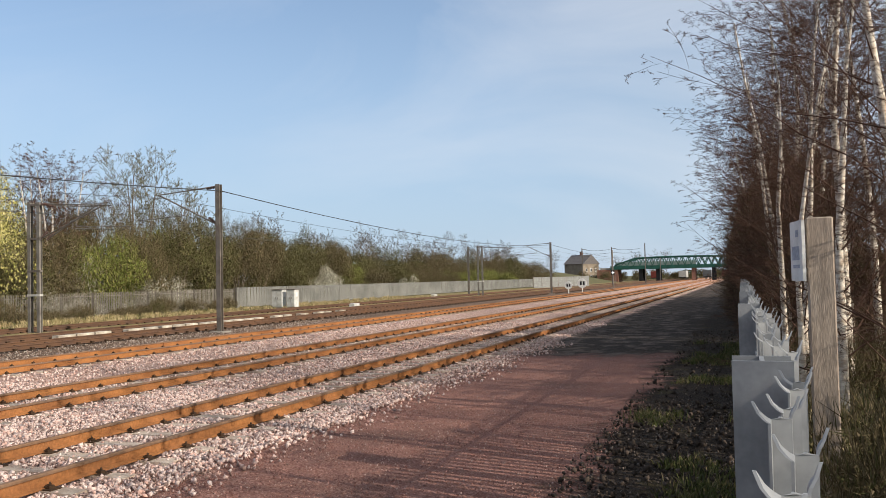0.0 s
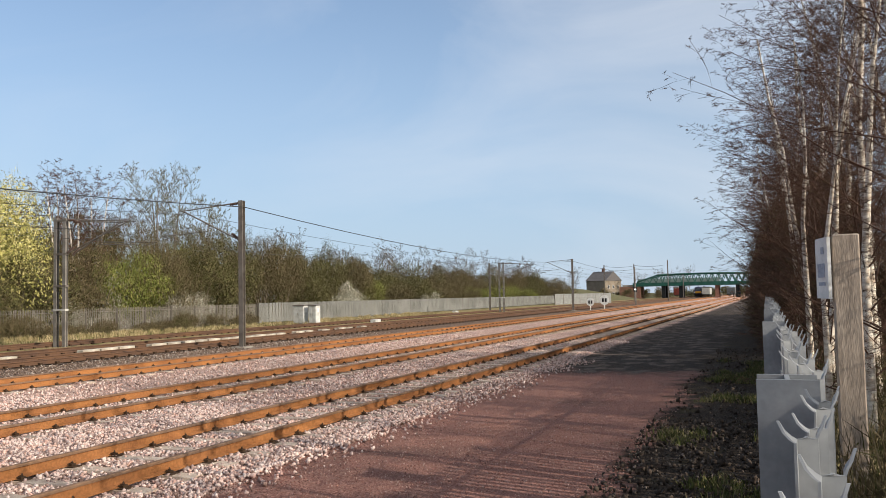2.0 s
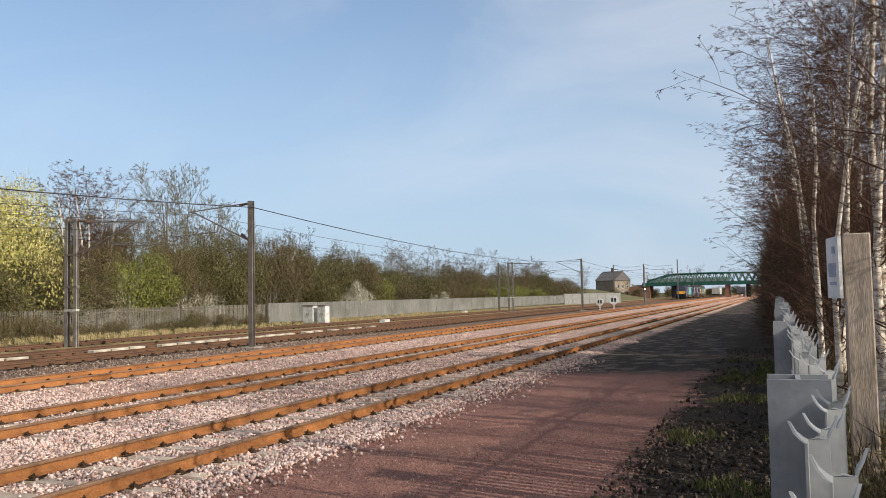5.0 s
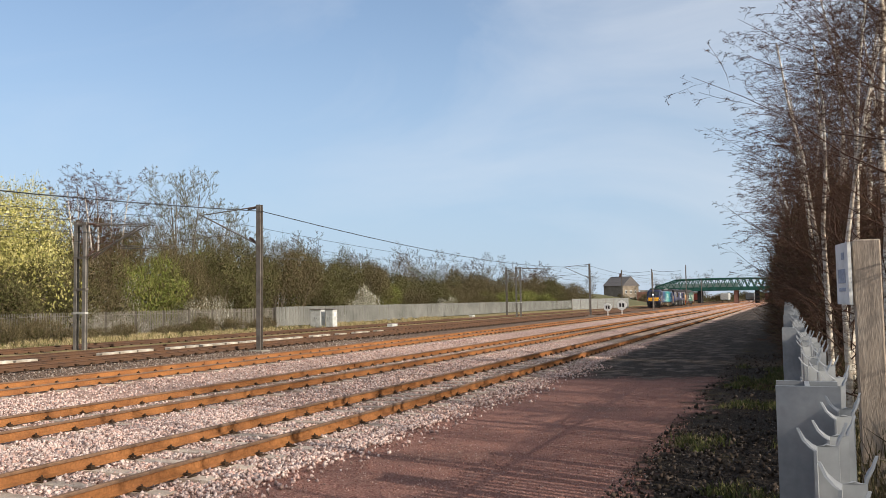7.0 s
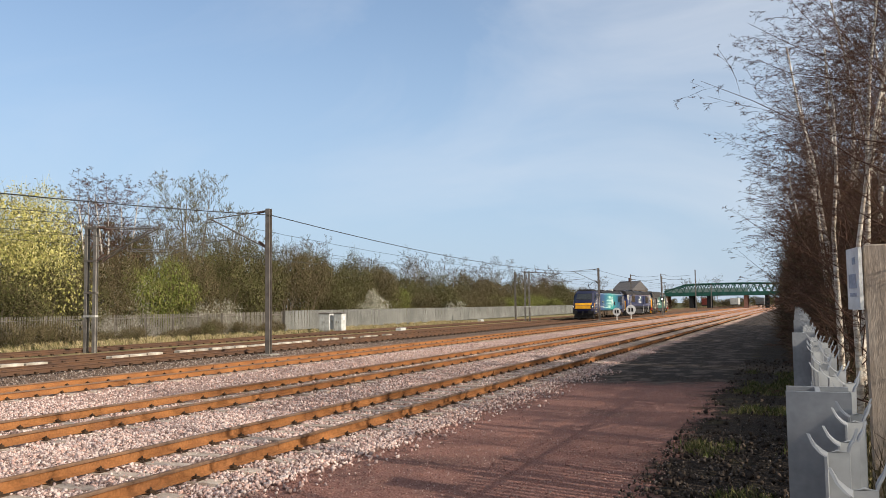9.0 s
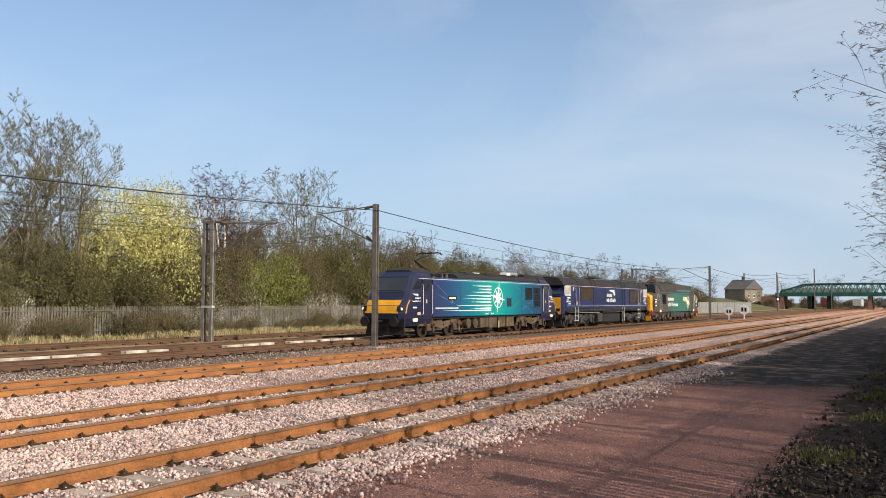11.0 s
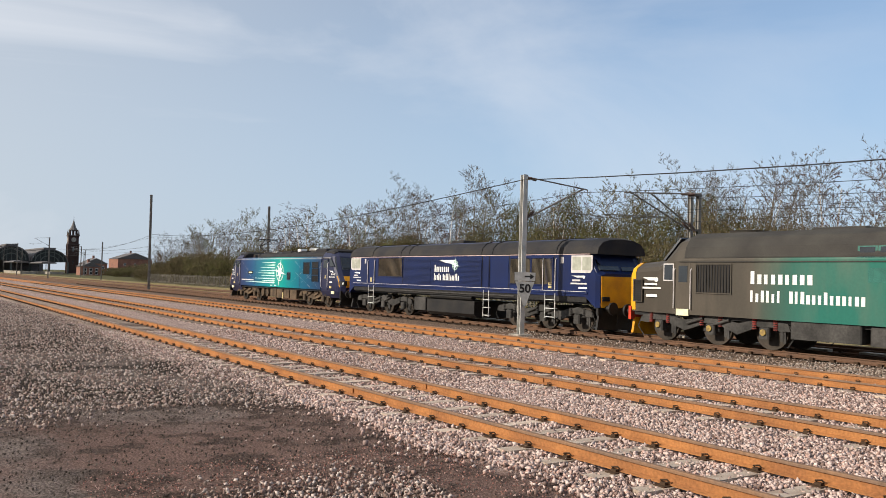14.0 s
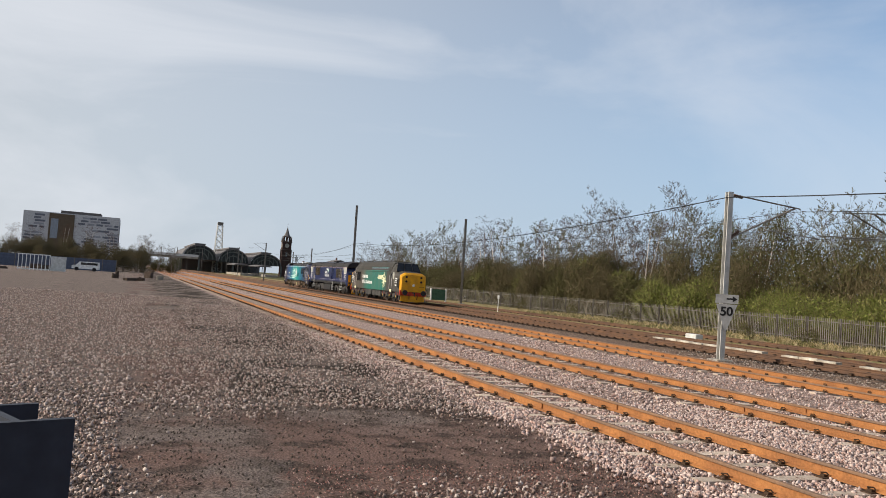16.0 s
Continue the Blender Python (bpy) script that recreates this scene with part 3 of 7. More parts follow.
def signal_post(x, y, h):
    t = thing("signal_post", "dark railway signal post with a lit white lamp", "signal", pose(x, y, 0))
    part("post", Geo().tube([(0, 0, -0.1), (0, 0, h)], 0.11, 8), M_MASTDARK, t)
    part("backboard", Geo().box(-0.28, 0.28, -0.06, 0.06, 2.2, 3.0, bevel=0.03), M_BLACK, t)
    part("lamp", Geo().tube([(0, -0.14, 2.6), (0, -0.06, 2.6)], 0.14, 10), mat("signal_lamp", (0.9, 0.95, 1.0), 0.4, emit=1.5), t)
    part("ladder", Geo().box(0.15, 0.2, -0.05, 0.0, 0, 2.3).box(0.4, 0.45, -0.05, 0.0, 0, 2.3), M_MASTDARK, t)


signal_post(-20.8, 140.3, 6.4)


def round_sign(x, y, z, r):
    t = thing("round_sign", "round white trackside sign on a short pale post", "sign", pose(x, y, 0), group="round signs")
    part("post", Geo().tube([(0, 0, -0.1), (0, 0, z)], 0.06, 6), M_WHITE, t)
    part("disc", Geo().tube([(0, -0.06, z), (0, -0.02, z)], r, 20), M_WHITE, t)
    part("mark", Geo().box(-r * 0.5, -r * 0.1, -0.068, -0.062, z - r * 0.4, z + r * 0.4).box(r * 0.1, r * 0.5, -0.068, -0.062, z - r * 0.4, z + r * 0.4), M_BLACK, t)


round_sign(-19.8, 107, 1.2, 0.62)
round_sign(-21.0, 104, 1.0, 0.5)


def pale_posts():
    t = thing("trackside_gate", "white framed green panel standing by the line", "gate", pose(-36.3, -98.5, 0))
    part("panel", Geo().box(-0.9, 0.9, -0.03, 0.03, 0.1, 1.45), mat("green_panel", (0.06, 0.12, 0.08), 0.7), t)
    for x in (-1.0, 1.0):
        part("post", Geo().box(x - 0.09, x + 0.09, -0.08, 0.08, -0.1, 1.55, bevel=0.015), M_WHITE, t)


pale_posts()


# ---- fences ----
def pale_mesh(name, h, w, material):
    """A folded steel pale: two flat strips joined by a web; the head of one strip is curled to the track, that of the other away from it."""
    g = Geo()
    prof = [(-w / 2, -0.010), (-0.004, -0.010), (0.004, 0.012), (w / 2, 0.012)]
    top, th = h - 0.035, 0.0015
    v = [(p[1] + s, p[0], zz) for zz in (0.03, top) for s in (-th, th) for p in prof]
    f = []
    for s in (0, 4):
        f += [(s + i, s + i + 1, 8 + s + i + 1, 8 + s + i) for i in range(3)]
    f += [(0, 4, 12, 8), (3, 7, 15, 11), (8, 9, 13, 12), (9, 10, 14, 13), (10, 11, 15, 14)]
    g.add(v, f)
    curl = ((0.0, 0.0), (-0.005, 0.003), (-0.012, 0.010), (-0.018, 0.022))
    web = ((0.0, 0.0), (0.0, 0.001), (0.0, 0.002), (0.0, 0.003))
    back = ((0.0, 0.0), (0.002, 0.006), (0.006, 0.013), (0.010, 0.025))
    for a, way in ((0, curl), (1, web), (2, back)):
        (ya, da), (yb, db) = prof[a], prof[a + 1]
        ring = []
        for i, (dx, dz) in enumerate(way):
            k = 0.5 * (1 - (0.0, 0.12, 0.45, 0.92)[i])
            ym, dm = (ya + yb) / 2, (da + db) / 2
            for s in (-th, th):
                for e in (-k, k):
                    ring.append((dm + (db - da) * e * (1.0, 0.5, 0.15, 0.0)[i] + dx + s, ym + (yb - ya) * e, top + dz))
        fs = []
        for i in range(3):
            o = 4 * i
            fs += [(o, o + 1, o + 5, o + 4), (o + 2, o + 6, o + 7, o + 3), (o, o + 4, o + 6, o + 2), (o + 1, o + 3, o + 7, o + 5)]
        g.add(ring, fs + [(12, 13, 15, 14)])
    return g.mesh(name, material)


def palisade(name, label, pts, h, bay, step, pale_w, materials, outward=1, pieces=True, gaps=0, skip=0):
    """A palisade fence along straight runs of points: joist posts, two rails, a pale every step."""
    post_m, pale_m = materials
    f = thing(name, label, "palisade fence")
    pm = pale_mesh("pale", h, pale_w, pale_m)
    post = Geo().prism([(-0.05, -0.05), (0.05, -0.05), (0.05, -0.042), (0.004, -0.042), (0.004, 0.042), (0.05, 0.042), (0.05, 0.05), (-0.05, 0.05), (-0.05, 0.042), (-0.004, 0.042), (-0.004, -0.042), (-0.05, -0.042)], "z", -0.1, h - 0.01)
    post_me = post.mesh("post", post_m)
    rng = random.Random(len(pts))
    pales = []
    for (xa, ya), (xb, yb) in zip(pts, pts[1:]):
        d = Vector((xb - xa, yb - ya, 0))
        ang = math.degrees(math.atan2(-d.x, d.y))
        nb = max(1, round(d.length / bay))
        for i in range(nb):
            m = pose(xa + d.x * i / nb, ya + d.y * i / nb, 0, 0, 0, ang)
            part("post", post_me, None, f, at=m)
            ln = d.length / nb
            for z in (0.3, h - 0.26):
                part("rail", Geo().box(0.022, 0.028, 0.054, ln - 0.054, z - 0.022, z + 0.022).box(-0.015, 0.028, 0.054, ln - 0.054, z - 0.022, z - 0.016), post_m, f, at=m)
            for j in range(int(ln / step)):
                pales.append(m @ pose(0.046 * outward, (j + 0.5) * ln / int(ln / step), rng.uniform(-0.008, 0.008), 0, rng.uniform(-0.8, 0.8), rng.uniform(-2, 2)))
    pales = pales[skip:]
    pales.sort(key=lambda m: abs(m.translation.y))
    for m in pales[:300 if pieces else 0]:
        part("pale", pm, None, f, at=m)
    rest = pales[300 if pieces else 0:]
    if rest:
        base = np.array([v.co for v in pm.vertices])
        faces = [tuple(p.vertices) for p in pm.polygons]
        g = Geo()
        for m in rest:
            a = np.array(m)
            g.add([tuple(r) for r in (base @ a[:3, :3].T + a[:3, 3]).tolist()], faces)
        tagged(part("pales", g, pale_m, f), kind="stuff")
    return f


palisade("palisade_fence", "galvanised steel palisade fence with joist posts and splayed pales",
         [(-0.058, 0.38), (0.022, 1.58), (-0.22, 60)], 1.918, 2.75, 0.14, 0.068, (M_GALV, M_GALV))
# blue-black posts: the trees' shade on them is painted into the steel
palisade("palisade_fence", "steel palisade fence with posts coloured as in shade, leading away into the yard",
         [(0.105, -0.88), (2.6, -6.2)], 1.92, 2.75, 0.155, 0.068, (mat("shaded_post_steel", (0.035, 0.04, 0.055), 0.6), M_GALV), skip=8)
palisade("palisade_fence", "grey steel palisade fence below the scrub, coloured as in shade",
         [(-43, -170), (-42.2, -60), (-42, 62), (-41.8, 62.1)], 1.72, 2.75, 0.17, 0.075, (M_MASTDARK, M_PALESHADE), outward=-1)
palisade("palisade_fence", "grey steel palisade fence running on towards the bridge",
         [(-41.8, 62.1), (-44, 150), (-46, 205)], 1.8, 2.9, 0.17, 0.12, (M_MASTDARK, mat("grey_galvanised_pale", (0.23, 0.23, 0.215), 0.65, metal=0.15, scale=0.5)), pieces=False)


def sleeper_post():
    t = thing("timber_sign_post", "weathered upright timber sleeper with a white notice panel", "sign post", pose(0.585, 7.75, 0))
    part("timber", Geo().box(-0.085, 0.125, -0.05, 0.09, -0.1, 2.52, bevel=0.012), M_TIMBER, t)
    panel = part("notice_panel", Geo().box(-0.115, -0.088, -0.10, 0.34, 1.98, 2.50), M_WHITE, t, "white plastic notice panel with faded print",
                 at=pose(-0.10, -0.08, 0, 0, 0, 9) @ pose(0.088, 0.10, 0))
    ink = mat("faded_print", (0.38, 0.42, 0.50), 0.7)
    for z0, z1, y0, y1 in ((2.36, 2.42, 0.02, 0.12), (2.16, 2.28, 0.0, 0.26), (2.09, 2.12, 0.0, 0.24)):
        part("print_bar", Geo().box(-0.119, -0.1155, y0, y1, z0, z1), ink, panel)


sleeper_post()


# ---- the locomotives: each is built with its leading corner at y = 0, tail to +y, rail head at z = 0 ----
def livery(name, stops, rough=0.32, dirt=0.12):
    """Gloss paint whose colour runs along the vehicle; stops are (metres, colour)."""
    m = mat(name, stops[0][1], rough, amount=0.06, fine=12)
    nt = m.node_tree
    N, L = nt.nodes.new, nt.links.new
    co, sep, mr, ramp = N("ShaderNodeTexCoord"), N("ShaderNodeSeparateXYZ"), N("ShaderNodeMapRange"), N("ShaderNodeValToRGB")
    lo, hi = stops[0][0], stops[-1][0]
    mr.inputs["From Min"].default_value, mr.inputs["From Max"].default_value = lo, hi
    while len(ramp.color_ramp.elements) < len(stops):
        ramp.color_ramp.elements.new(0.5)
    for e, (p, c) in zip(ramp.color_ramp.elements, stops):
        e.position, e.color = (p - lo) / (hi - lo), (*c, 1)
    L(co.outputs["Object"], sep.inputs[0]), L(sep.outputs[1], mr.inputs[0]), L(mr.outputs[0], ramp.inputs[0])
    grime, mx = N("ShaderNodeTexNoise"), N("ShaderNodeMix")
    mx.data_type = "RGBA"
    grime.inputs["Scale"].default_value, grime.inputs["Detail"].default_value = 1.3, 6
    gr = N("ShaderNodeMapRange")
    gr.inputs["From Min"].default_value, gr.inputs["From Max"].default_value, gr.inputs["To Max"].default_value = 0.45, 0.75, dirt
    mp = N("ShaderNodeMapping")
    mp.inputs["Scale"].default_value = (1, 1.0, 0.25)
    L(co.outputs["Object"], mp.inputs[0]), L(mp.outputs[0], grime.inputs["Vector"]), L(grime.outputs[0], gr.inputs[0])
    L(gr.outputs[0], mx.inputs[0]), L(ramp.outputs[0], mx.inputs[6])
    mx.inputs[7].default_value = (0.16, 0.13, 0.10, 1)
    mul = [n for n in nt.nodes if n.type == "VECT_MATH"][0]
    L(mx.outputs[2], mul.inputs[0])
    return m


M_NAVY = mat("navy_gloss_paint", (0.012, 0.015, 0.045), 0.35, col2=(0.018, 0.02, 0.05), scale=0.8, amount=0.08, spec=0.3)
M_BLUE66 = mat("blue_gloss_paint", (0.007, 0.016, 0.074), 0.32, col2=(0.008, 0.014, 0.054), scale=0.7, amount=0.08, spec=0.3)
M_YELLOW = mat("warning_yellow_paint", (0.72, 0.35, 0.015), 0.4, col2=(0.52, 0.24, 0.02), scale=1.5, amount=0.1)
M_ROOFDARK = mat("sooty_roof_paint", (0.020, 0.020, 0.024), 0.8, col2=(0.035, 0.032, 0.03), scale=1.0, spec=0.2)
M_ROOF37 = mat("sooty_grey_roof_paint", (0.05, 0.047, 0.042), 0.8, col2=(0.032, 0.03, 0.028), scale=0.9, spec=0.2)
M_UNDER = mat("brake_dust_brown", (0.115, 0.08, 0.052), 0.9, col2=(0.05, 0.038, 0.028), scale=1.5, fine=14, amount=0.35, spec=0.2)
M_UNDERBLACK = mat("oily_black_underframe", (0.010, 0.010, 0.011), 0.5, col2=(0.022, 0.020, 0.018), scale=1.5, fine=14, spec=0.3)
M_UNDERGREY = mat("dusty_grey_bogie", (0.052, 0.049, 0.046), 0.7, col2=(0.018, 0.017, 0.016), scale=1.5, fine=14, amount=0.35, spec=0.3)
M_WHEEL = mat("worn_wheel_steel", (0.055, 0.044, 0.035), 0.6, metal=0.2, col2=(0.03, 0.025, 0.02), scale=2)
M_GRILLE = mat("black_grille", (0.03, 0.026, 0.022), 0.7)
M_LINE = mat("pale_lining", (0.56, 0.53, 0.52), 0.5, amount=0.05)
M_MINT = mat("pale_mint_paint", (0.66, 0.90, 0.78), 0.35, amount=0.04)
M_CREAM = mat("cream_paint", (0.80, 0.77, 0.50), 0.4, amount=0.05)
M_LABEL = mat("faded_yellow_label", (0.50, 0.42, 0.20), 0.5)
M_RED = mat("red_paint", (0.55, 0.06, 0.03), 0.5)
M_SCREEN = mat("dark_cab_glass", (0.008, 0.012, 0.02), 0.25, amount=0.05, spec=0.25)
M_BLIND = mat("cream_window_blind", (0.36, 0.37, 0.31), 0.6, amount=0.06)
M_GREY37 = livery("dirty_grey_green_paint", [(0, (0.052, 0.044, 0.035)), (5.0, (0.058, 0.051, 0.041)), (6.8, (0.014, 0.11, 0.085)), (12.2, (0.014, 0.12, 0.09)), (13.6, (0.048, 0.046, 0.04)), (17.2, (0.045, 0.042, 0.036))], 0.45, 0.35)
M_TEAL = livery("blue_teal_gloss_paint", [(-0.6, (0.014, 0.018, 0.05)), (2.2, (0.016, 0.026, 0.085)), (4.4, (0.014, 0.06, 0.15)), (7.0, (0.0, 0.155, 0.20)), (9.6, (0.0, 0.27, 0.235)), (11.4, (0.0, 0.17, 0.20)), (13.0, (0.003, 0.095, 0.16)), (14.4, (0.006, 0.058, 0.125)), (16.0, (0.012, 0.032, 0.085)), (19.0, (0.014, 0.018, 0.05))], 0.3, 0.06)


def loft(g, sections, k=0, close=True):
    """Skins sections of equal length; each is (y, outline of (x, z)) or a list of 3D points."""
    rows = [[(x, s[0], z) for x, z in s[1]] if isinstance(s[0], (int, float)) else s for s in sections]
    n = len(rows[0])
    v = [p for r in rows for p in r]
    f = [(i * n + j, i * n + (j + 1) % n, (i + 1) * n + (j + 1) % n, (i + 1) * n + j) for i in range(len(rows) - 1) for j in range(n)]
    if close:
        f += [tuple(range(n - 1, -1, -1)), tuple(range((len(rows) - 1) * n, len(rows) * n))]
    return g.add(v, f, k)


def arch(w, zb, zs, zt, flat=0.0):
    """Upright sides to zs, then a rounded roof to zt."""
    h = zt - zs
    side = [(w, zb), (w, zs), (w * 0.95, zs + h * 0.38), (w * 0.78, zs + h * 0.75), (w * (0.45 + flat), zs + h * 0.95), (0.0, zt)]
    return side + [(-x, z) for x, z in side[-2::-1]]


def wheelset(parent, y, r=0.55, material=None):
    for s in (-1, 1):
        x = s * 0.7525
        g = Geo()
        g.tube([(x - 0.065, y, r), (x + 0.065, y, r)], r, 24)
        w = part("wheel", g, M_WHEEL, parent)
        part("hub", Geo().tube([(x + s * 0.066, y, r), (x + s * 0.13, y, r)], [0.24, 0.17], 14), material or M_UNDER, w)
    part("axle", Geo().tube([(-0.7, y, r), (0.7, y, r)], 0.09, 10), M_UNDERBLACK, parent)


def bogie(parent, axles, material, r=0.55, hubs=None, springs=None, top=0.98):
    """A bogie: side frames with raised centre, axle boxes, springs, dampers, brake gear and wheelsets."""
    for y in axles:
        wheelset(parent, y, r, material)
    a, b = axles[0] - 0.85, axles[-1] + 0.85
    for s in (-1, 1):
        x = s * 1.12
        pr = [(a, 0.62), (a + 0.1, 0.86)]
        for i, y in enumerate(axles):
            pr += [(y - 0.35, 0.90), (y, 0.98), (y + 0.35, 0.90)]
            if i < len(axles) - 1:
                m = (y + axles[i + 1]) / 2
                pr += [(m, 0.78)]
        pr += [(b - 0.1, 0.86), (b, 0.62)]
        low = []
        for i, y in reversed(list(enumerate(axles))):
            low += [(y + 0.5, 0.60), (y + 0.28, 0.72), (y - 0.28, 0.72), (y - 0.5, 0.60)]
            if i:
                low += [((y + axles[i - 1]) / 2, 0.42)]
        f = part("bogie_frame", Geo().prism(pr + low, "x", x - 0.05, x + 0.05), material, parent)
        for y in axles:
            part("axle_box", Geo().box(x - 0.03, x + 0.13, y - 0.17, y + 0.17, r - 0.2, r + 0.16, bevel=0.04), material, f)
            if hubs:
                part("axle_cap", Geo().tube([(x + s * 0.12, y, r), (x + s * 0.18, y, r)], 0.10, 14), hubs, f)
            for q in (-1, 1):
                g = Geo()
                for i in range(5):
                    z = r + 0.08 + i * 0.07
                    g.tube([(x + s * 0.04, y + q * 0.36, z), (x + s * 0.04, y + q * 0.36, z + 0.04)], 0.075, 10)
                part("spring", g, springs or material, f)
            part("brake_hanger", Geo().box(x - 0.02, x + 0.03, y + 0.6, y + 0.68, 0.25, 0.8).box(x - 0.03, x + 0.04, y + 0.5, y + 0.6, 0.3, 0.6), material, f)
        for y in ((axles[0] + axles[-1]) / 2 + d for d in (-0.5, 0.5)):
            part("damper", Geo().tube([(x + s * 0.1, y - 0.35, 0.66), (x + s * 0.1, y + 0.3, 0.86)], 0.045, 8), material, f)
        part("sand_pipe", Geo().tube([(x + s * 0.03, a + 0.05, 0.8), (x + s * 0.03, a - 0.12, 0.45), (x, a + 0.12, 0.14)], 0.022, 6), material, f)
        part("sand_pipe", Geo().tube([(x + s * 0.03, b - 0.05, 0.8), (x + s * 0.03, b + 0.12, 0.45), (x, b - 0.12, 0.14)], 0.022, 6), material, f)
    part("transom", Geo().box(-1.05, 1.05, (axles[0] + axles[-1]) / 2 - 0.3, (axles[0] + axles[-1]) / 2 + 0.3, 0.45, top), material, parent)


def buffers(parent, y, sgn, z=1.0, beam=None):
    """Buffer beam, two buffers, hook, hoses."""
    part("buffer_beam", Geo().box(-1.25, 1.25, min(y, y - sgn * 0.12), max(y, y - sgn * 0.12), z - 0.28, z + 0.2), beam or M_UNDERBLACK, parent)
    for s in (-1, 1):
        g = Geo().tube([(s * 0.87, y, z), (s * 0.87, y + sgn * 0.36, z)], 0.11, 12).tube([(s * 0.87, y + sgn * 0.34, z), (s * 0.87, y + sgn * 0.42, z)], 0.24, 16)
        part("buffer", g, M_UNDERBLACK, parent)
        part("hose", Geo().tube([(s * 0.4, y, z - 0.12), (s * 0.4, y + sgn * 0.15, z - 0.25), (s * 0.36, y + sgn * 0.12, z - 0.6)], 0.03, 6), M_UNDERBLACK, parent)
    part("coupling_hook", Geo().tube([(0, y, z), (0, y + sgn * 0.45, z), (0, y + sgn * 0.5, z - 0.3)], 0.06, 8), M_UNDERBLACK, parent)


def side_box(x, y0, y1, z0, z1, out, inn=0.02):
    """A panel proud of a side at x by out."""
    s = 1 if x > 0 else -1
    return Geo().box(min(x - s * inn, x + s * out), max(x - s * inn, x + s * out), y0, y1, z0, z1)


def slatted(parent, x, y0, y1, z0, z1, n, upright, frame_m, slat_m, name="grille"):
    """A recessed-looking grille: dark backing, frame and slats."""
    s = 1 if x > 0 else -1
    gr = part(name, side_box(x, y0, y1, z0, z1, 0.006), M_GRILLE, parent, "black slatted air grille")
    g = Geo()
    for i in range(n):
        f = (i + 0.5) / n
        if upright:
            c = y0 + (y1 - y0) * f
            g.box(min(x + s * 0.006, x + s * 0.03), max(x + s * 0.006, x + s * 0.03), c - 0.02, c + 0.014, z0 + 0.02, z1 - 0.02)
        else:
            c = z0 + (z1 - z0) * f
            w = (z1 - z0) / n * 0.3
            g.box(min(x + s * 0.006, x + s * 0.03), max(x + s * 0.006, x + s * 0.03), y0 + 0.02, y1 - 0.02, c - w, c + w)
    part("slats", g, slat_m, gr)
    fr = 0.035
    g = Geo()
    a, b = min(x, x + s * 0.036), max(x, x + s * 0.036)
    g.box(a, b, y0 - fr, y0, z0 - fr, z1 + fr).box(a, b, y1, y1 + fr, z0 - fr, z1 + fr).box(a, b, y0, y1, z0 - fr, z0).box(a, b, y0, y1, z1, z1 + fr)
    part("grille_frame", g, frame_m, gr)
    return gr


def letters(parent, x, y0, y1, rows, material):
    """Large lettering as rows of plain upright bars; rows are (z0, z1, from, to, count)."""
    r = random.Random(int(y0 * 7))
    for z0, z1, a, b, n in rows:
        p, q = y0 + (y1 - y0) * a, y0 + (y1 - y0) * b
        w = (q - p) / n
        for i in range(n):
            top = z1 if i == 0 or r.random() < 0.3 else z0 + (z1 - z0) * 0.74
            part("lettering_bar", side_box(x, p + i * w, p + i * w + w * r.uniform(0.42, 0.66), z0, top, 0.006, 0.0), material, parent)


def bars(parent, x, y0, y1, rows, material, name="lettering_bar"):
    """Lettering as plain bars; rows are (z0, z1, from, to) with fractions of the width."""
    for z0, z1, a, b in rows:
        part(name, side_box(x, y0 + (y1 - y0) * a, y0 + (y1 - y0) * b, z0, z1, 0.006, 0.0), material, parent)


def compass(parent, x, yc, zc, r, material, squash=1.0):
    """A plain eight-pointed star in a ring."""
    s = 1 if x > 0 else -1
    pts = []
    for i in range(16):
        rr = (r * 1.12 if i % 4 == 0 else r * 0.62 if i % 4 == 2 else r * 0.27)
        t = math.pi * i / 8 + 0.16
        pts.append((yc + rr * math.sin(t) * squash, zc + rr * math.cos(t)))
    part("star_emblem", Geo().prism(pts, "x", x + s * 0.004, x + s * 0.009), material, parent)
    g = Geo()
    n = 40
    for i in range(n):
        a, b = 2 * math.pi * i / n, 2 * math.pi * (i + 1) / n
        q = [(yc + k * r * 0.82 * math.sin(t) * squash, zc + k * r * 0.82 * math.cos(t)) for k, t in ((0.75, a), (0.82, a), (0.82, b), (0.75, b))]
        g.prism(q, "x", x + s * 0.003, x + s * 0.008)
    part("emblem_ring", g, material, parent)


def winged_mark(parent, x, y0, y1, z, h, material):
    """A swept wing and a small disc, as plain shapes."""
    s = 1 if x > 0 else -1
    w = y1 - y0
    part("wing_emblem", Geo().prism([(y0, z + h), (y0 + w * 0.8, z + h), (y0 + w * 0.8, z + h * 0.35), (y0 + w * 0.4, z + h * 0.3)], "x", x + s * 0.003, x + s * 0.008), material, parent)
    part("disc_emblem", Geo().prism([(y0 + w * 0.86 + h * 0.55 * math.sin(i * math.pi / 6), z + h * 0.5 + h * 0.55 * math.cos(i * math.pi / 6)) for i in range(12)], "x", x + s * 0.004, x + s * 0.009), material, parent)


def handrail(parent, x, y, z0, z1, material=None):
    s = 1 if x > 0 else -1
    part("handrail", Geo().tube([(x, y, z0), (x + s * 0.06, y, z0 + 0.05), (x + s * 0.06, y, z1 - 0.05), (x, y, z1)], 0.018, 6), material or M_LINE, parent)


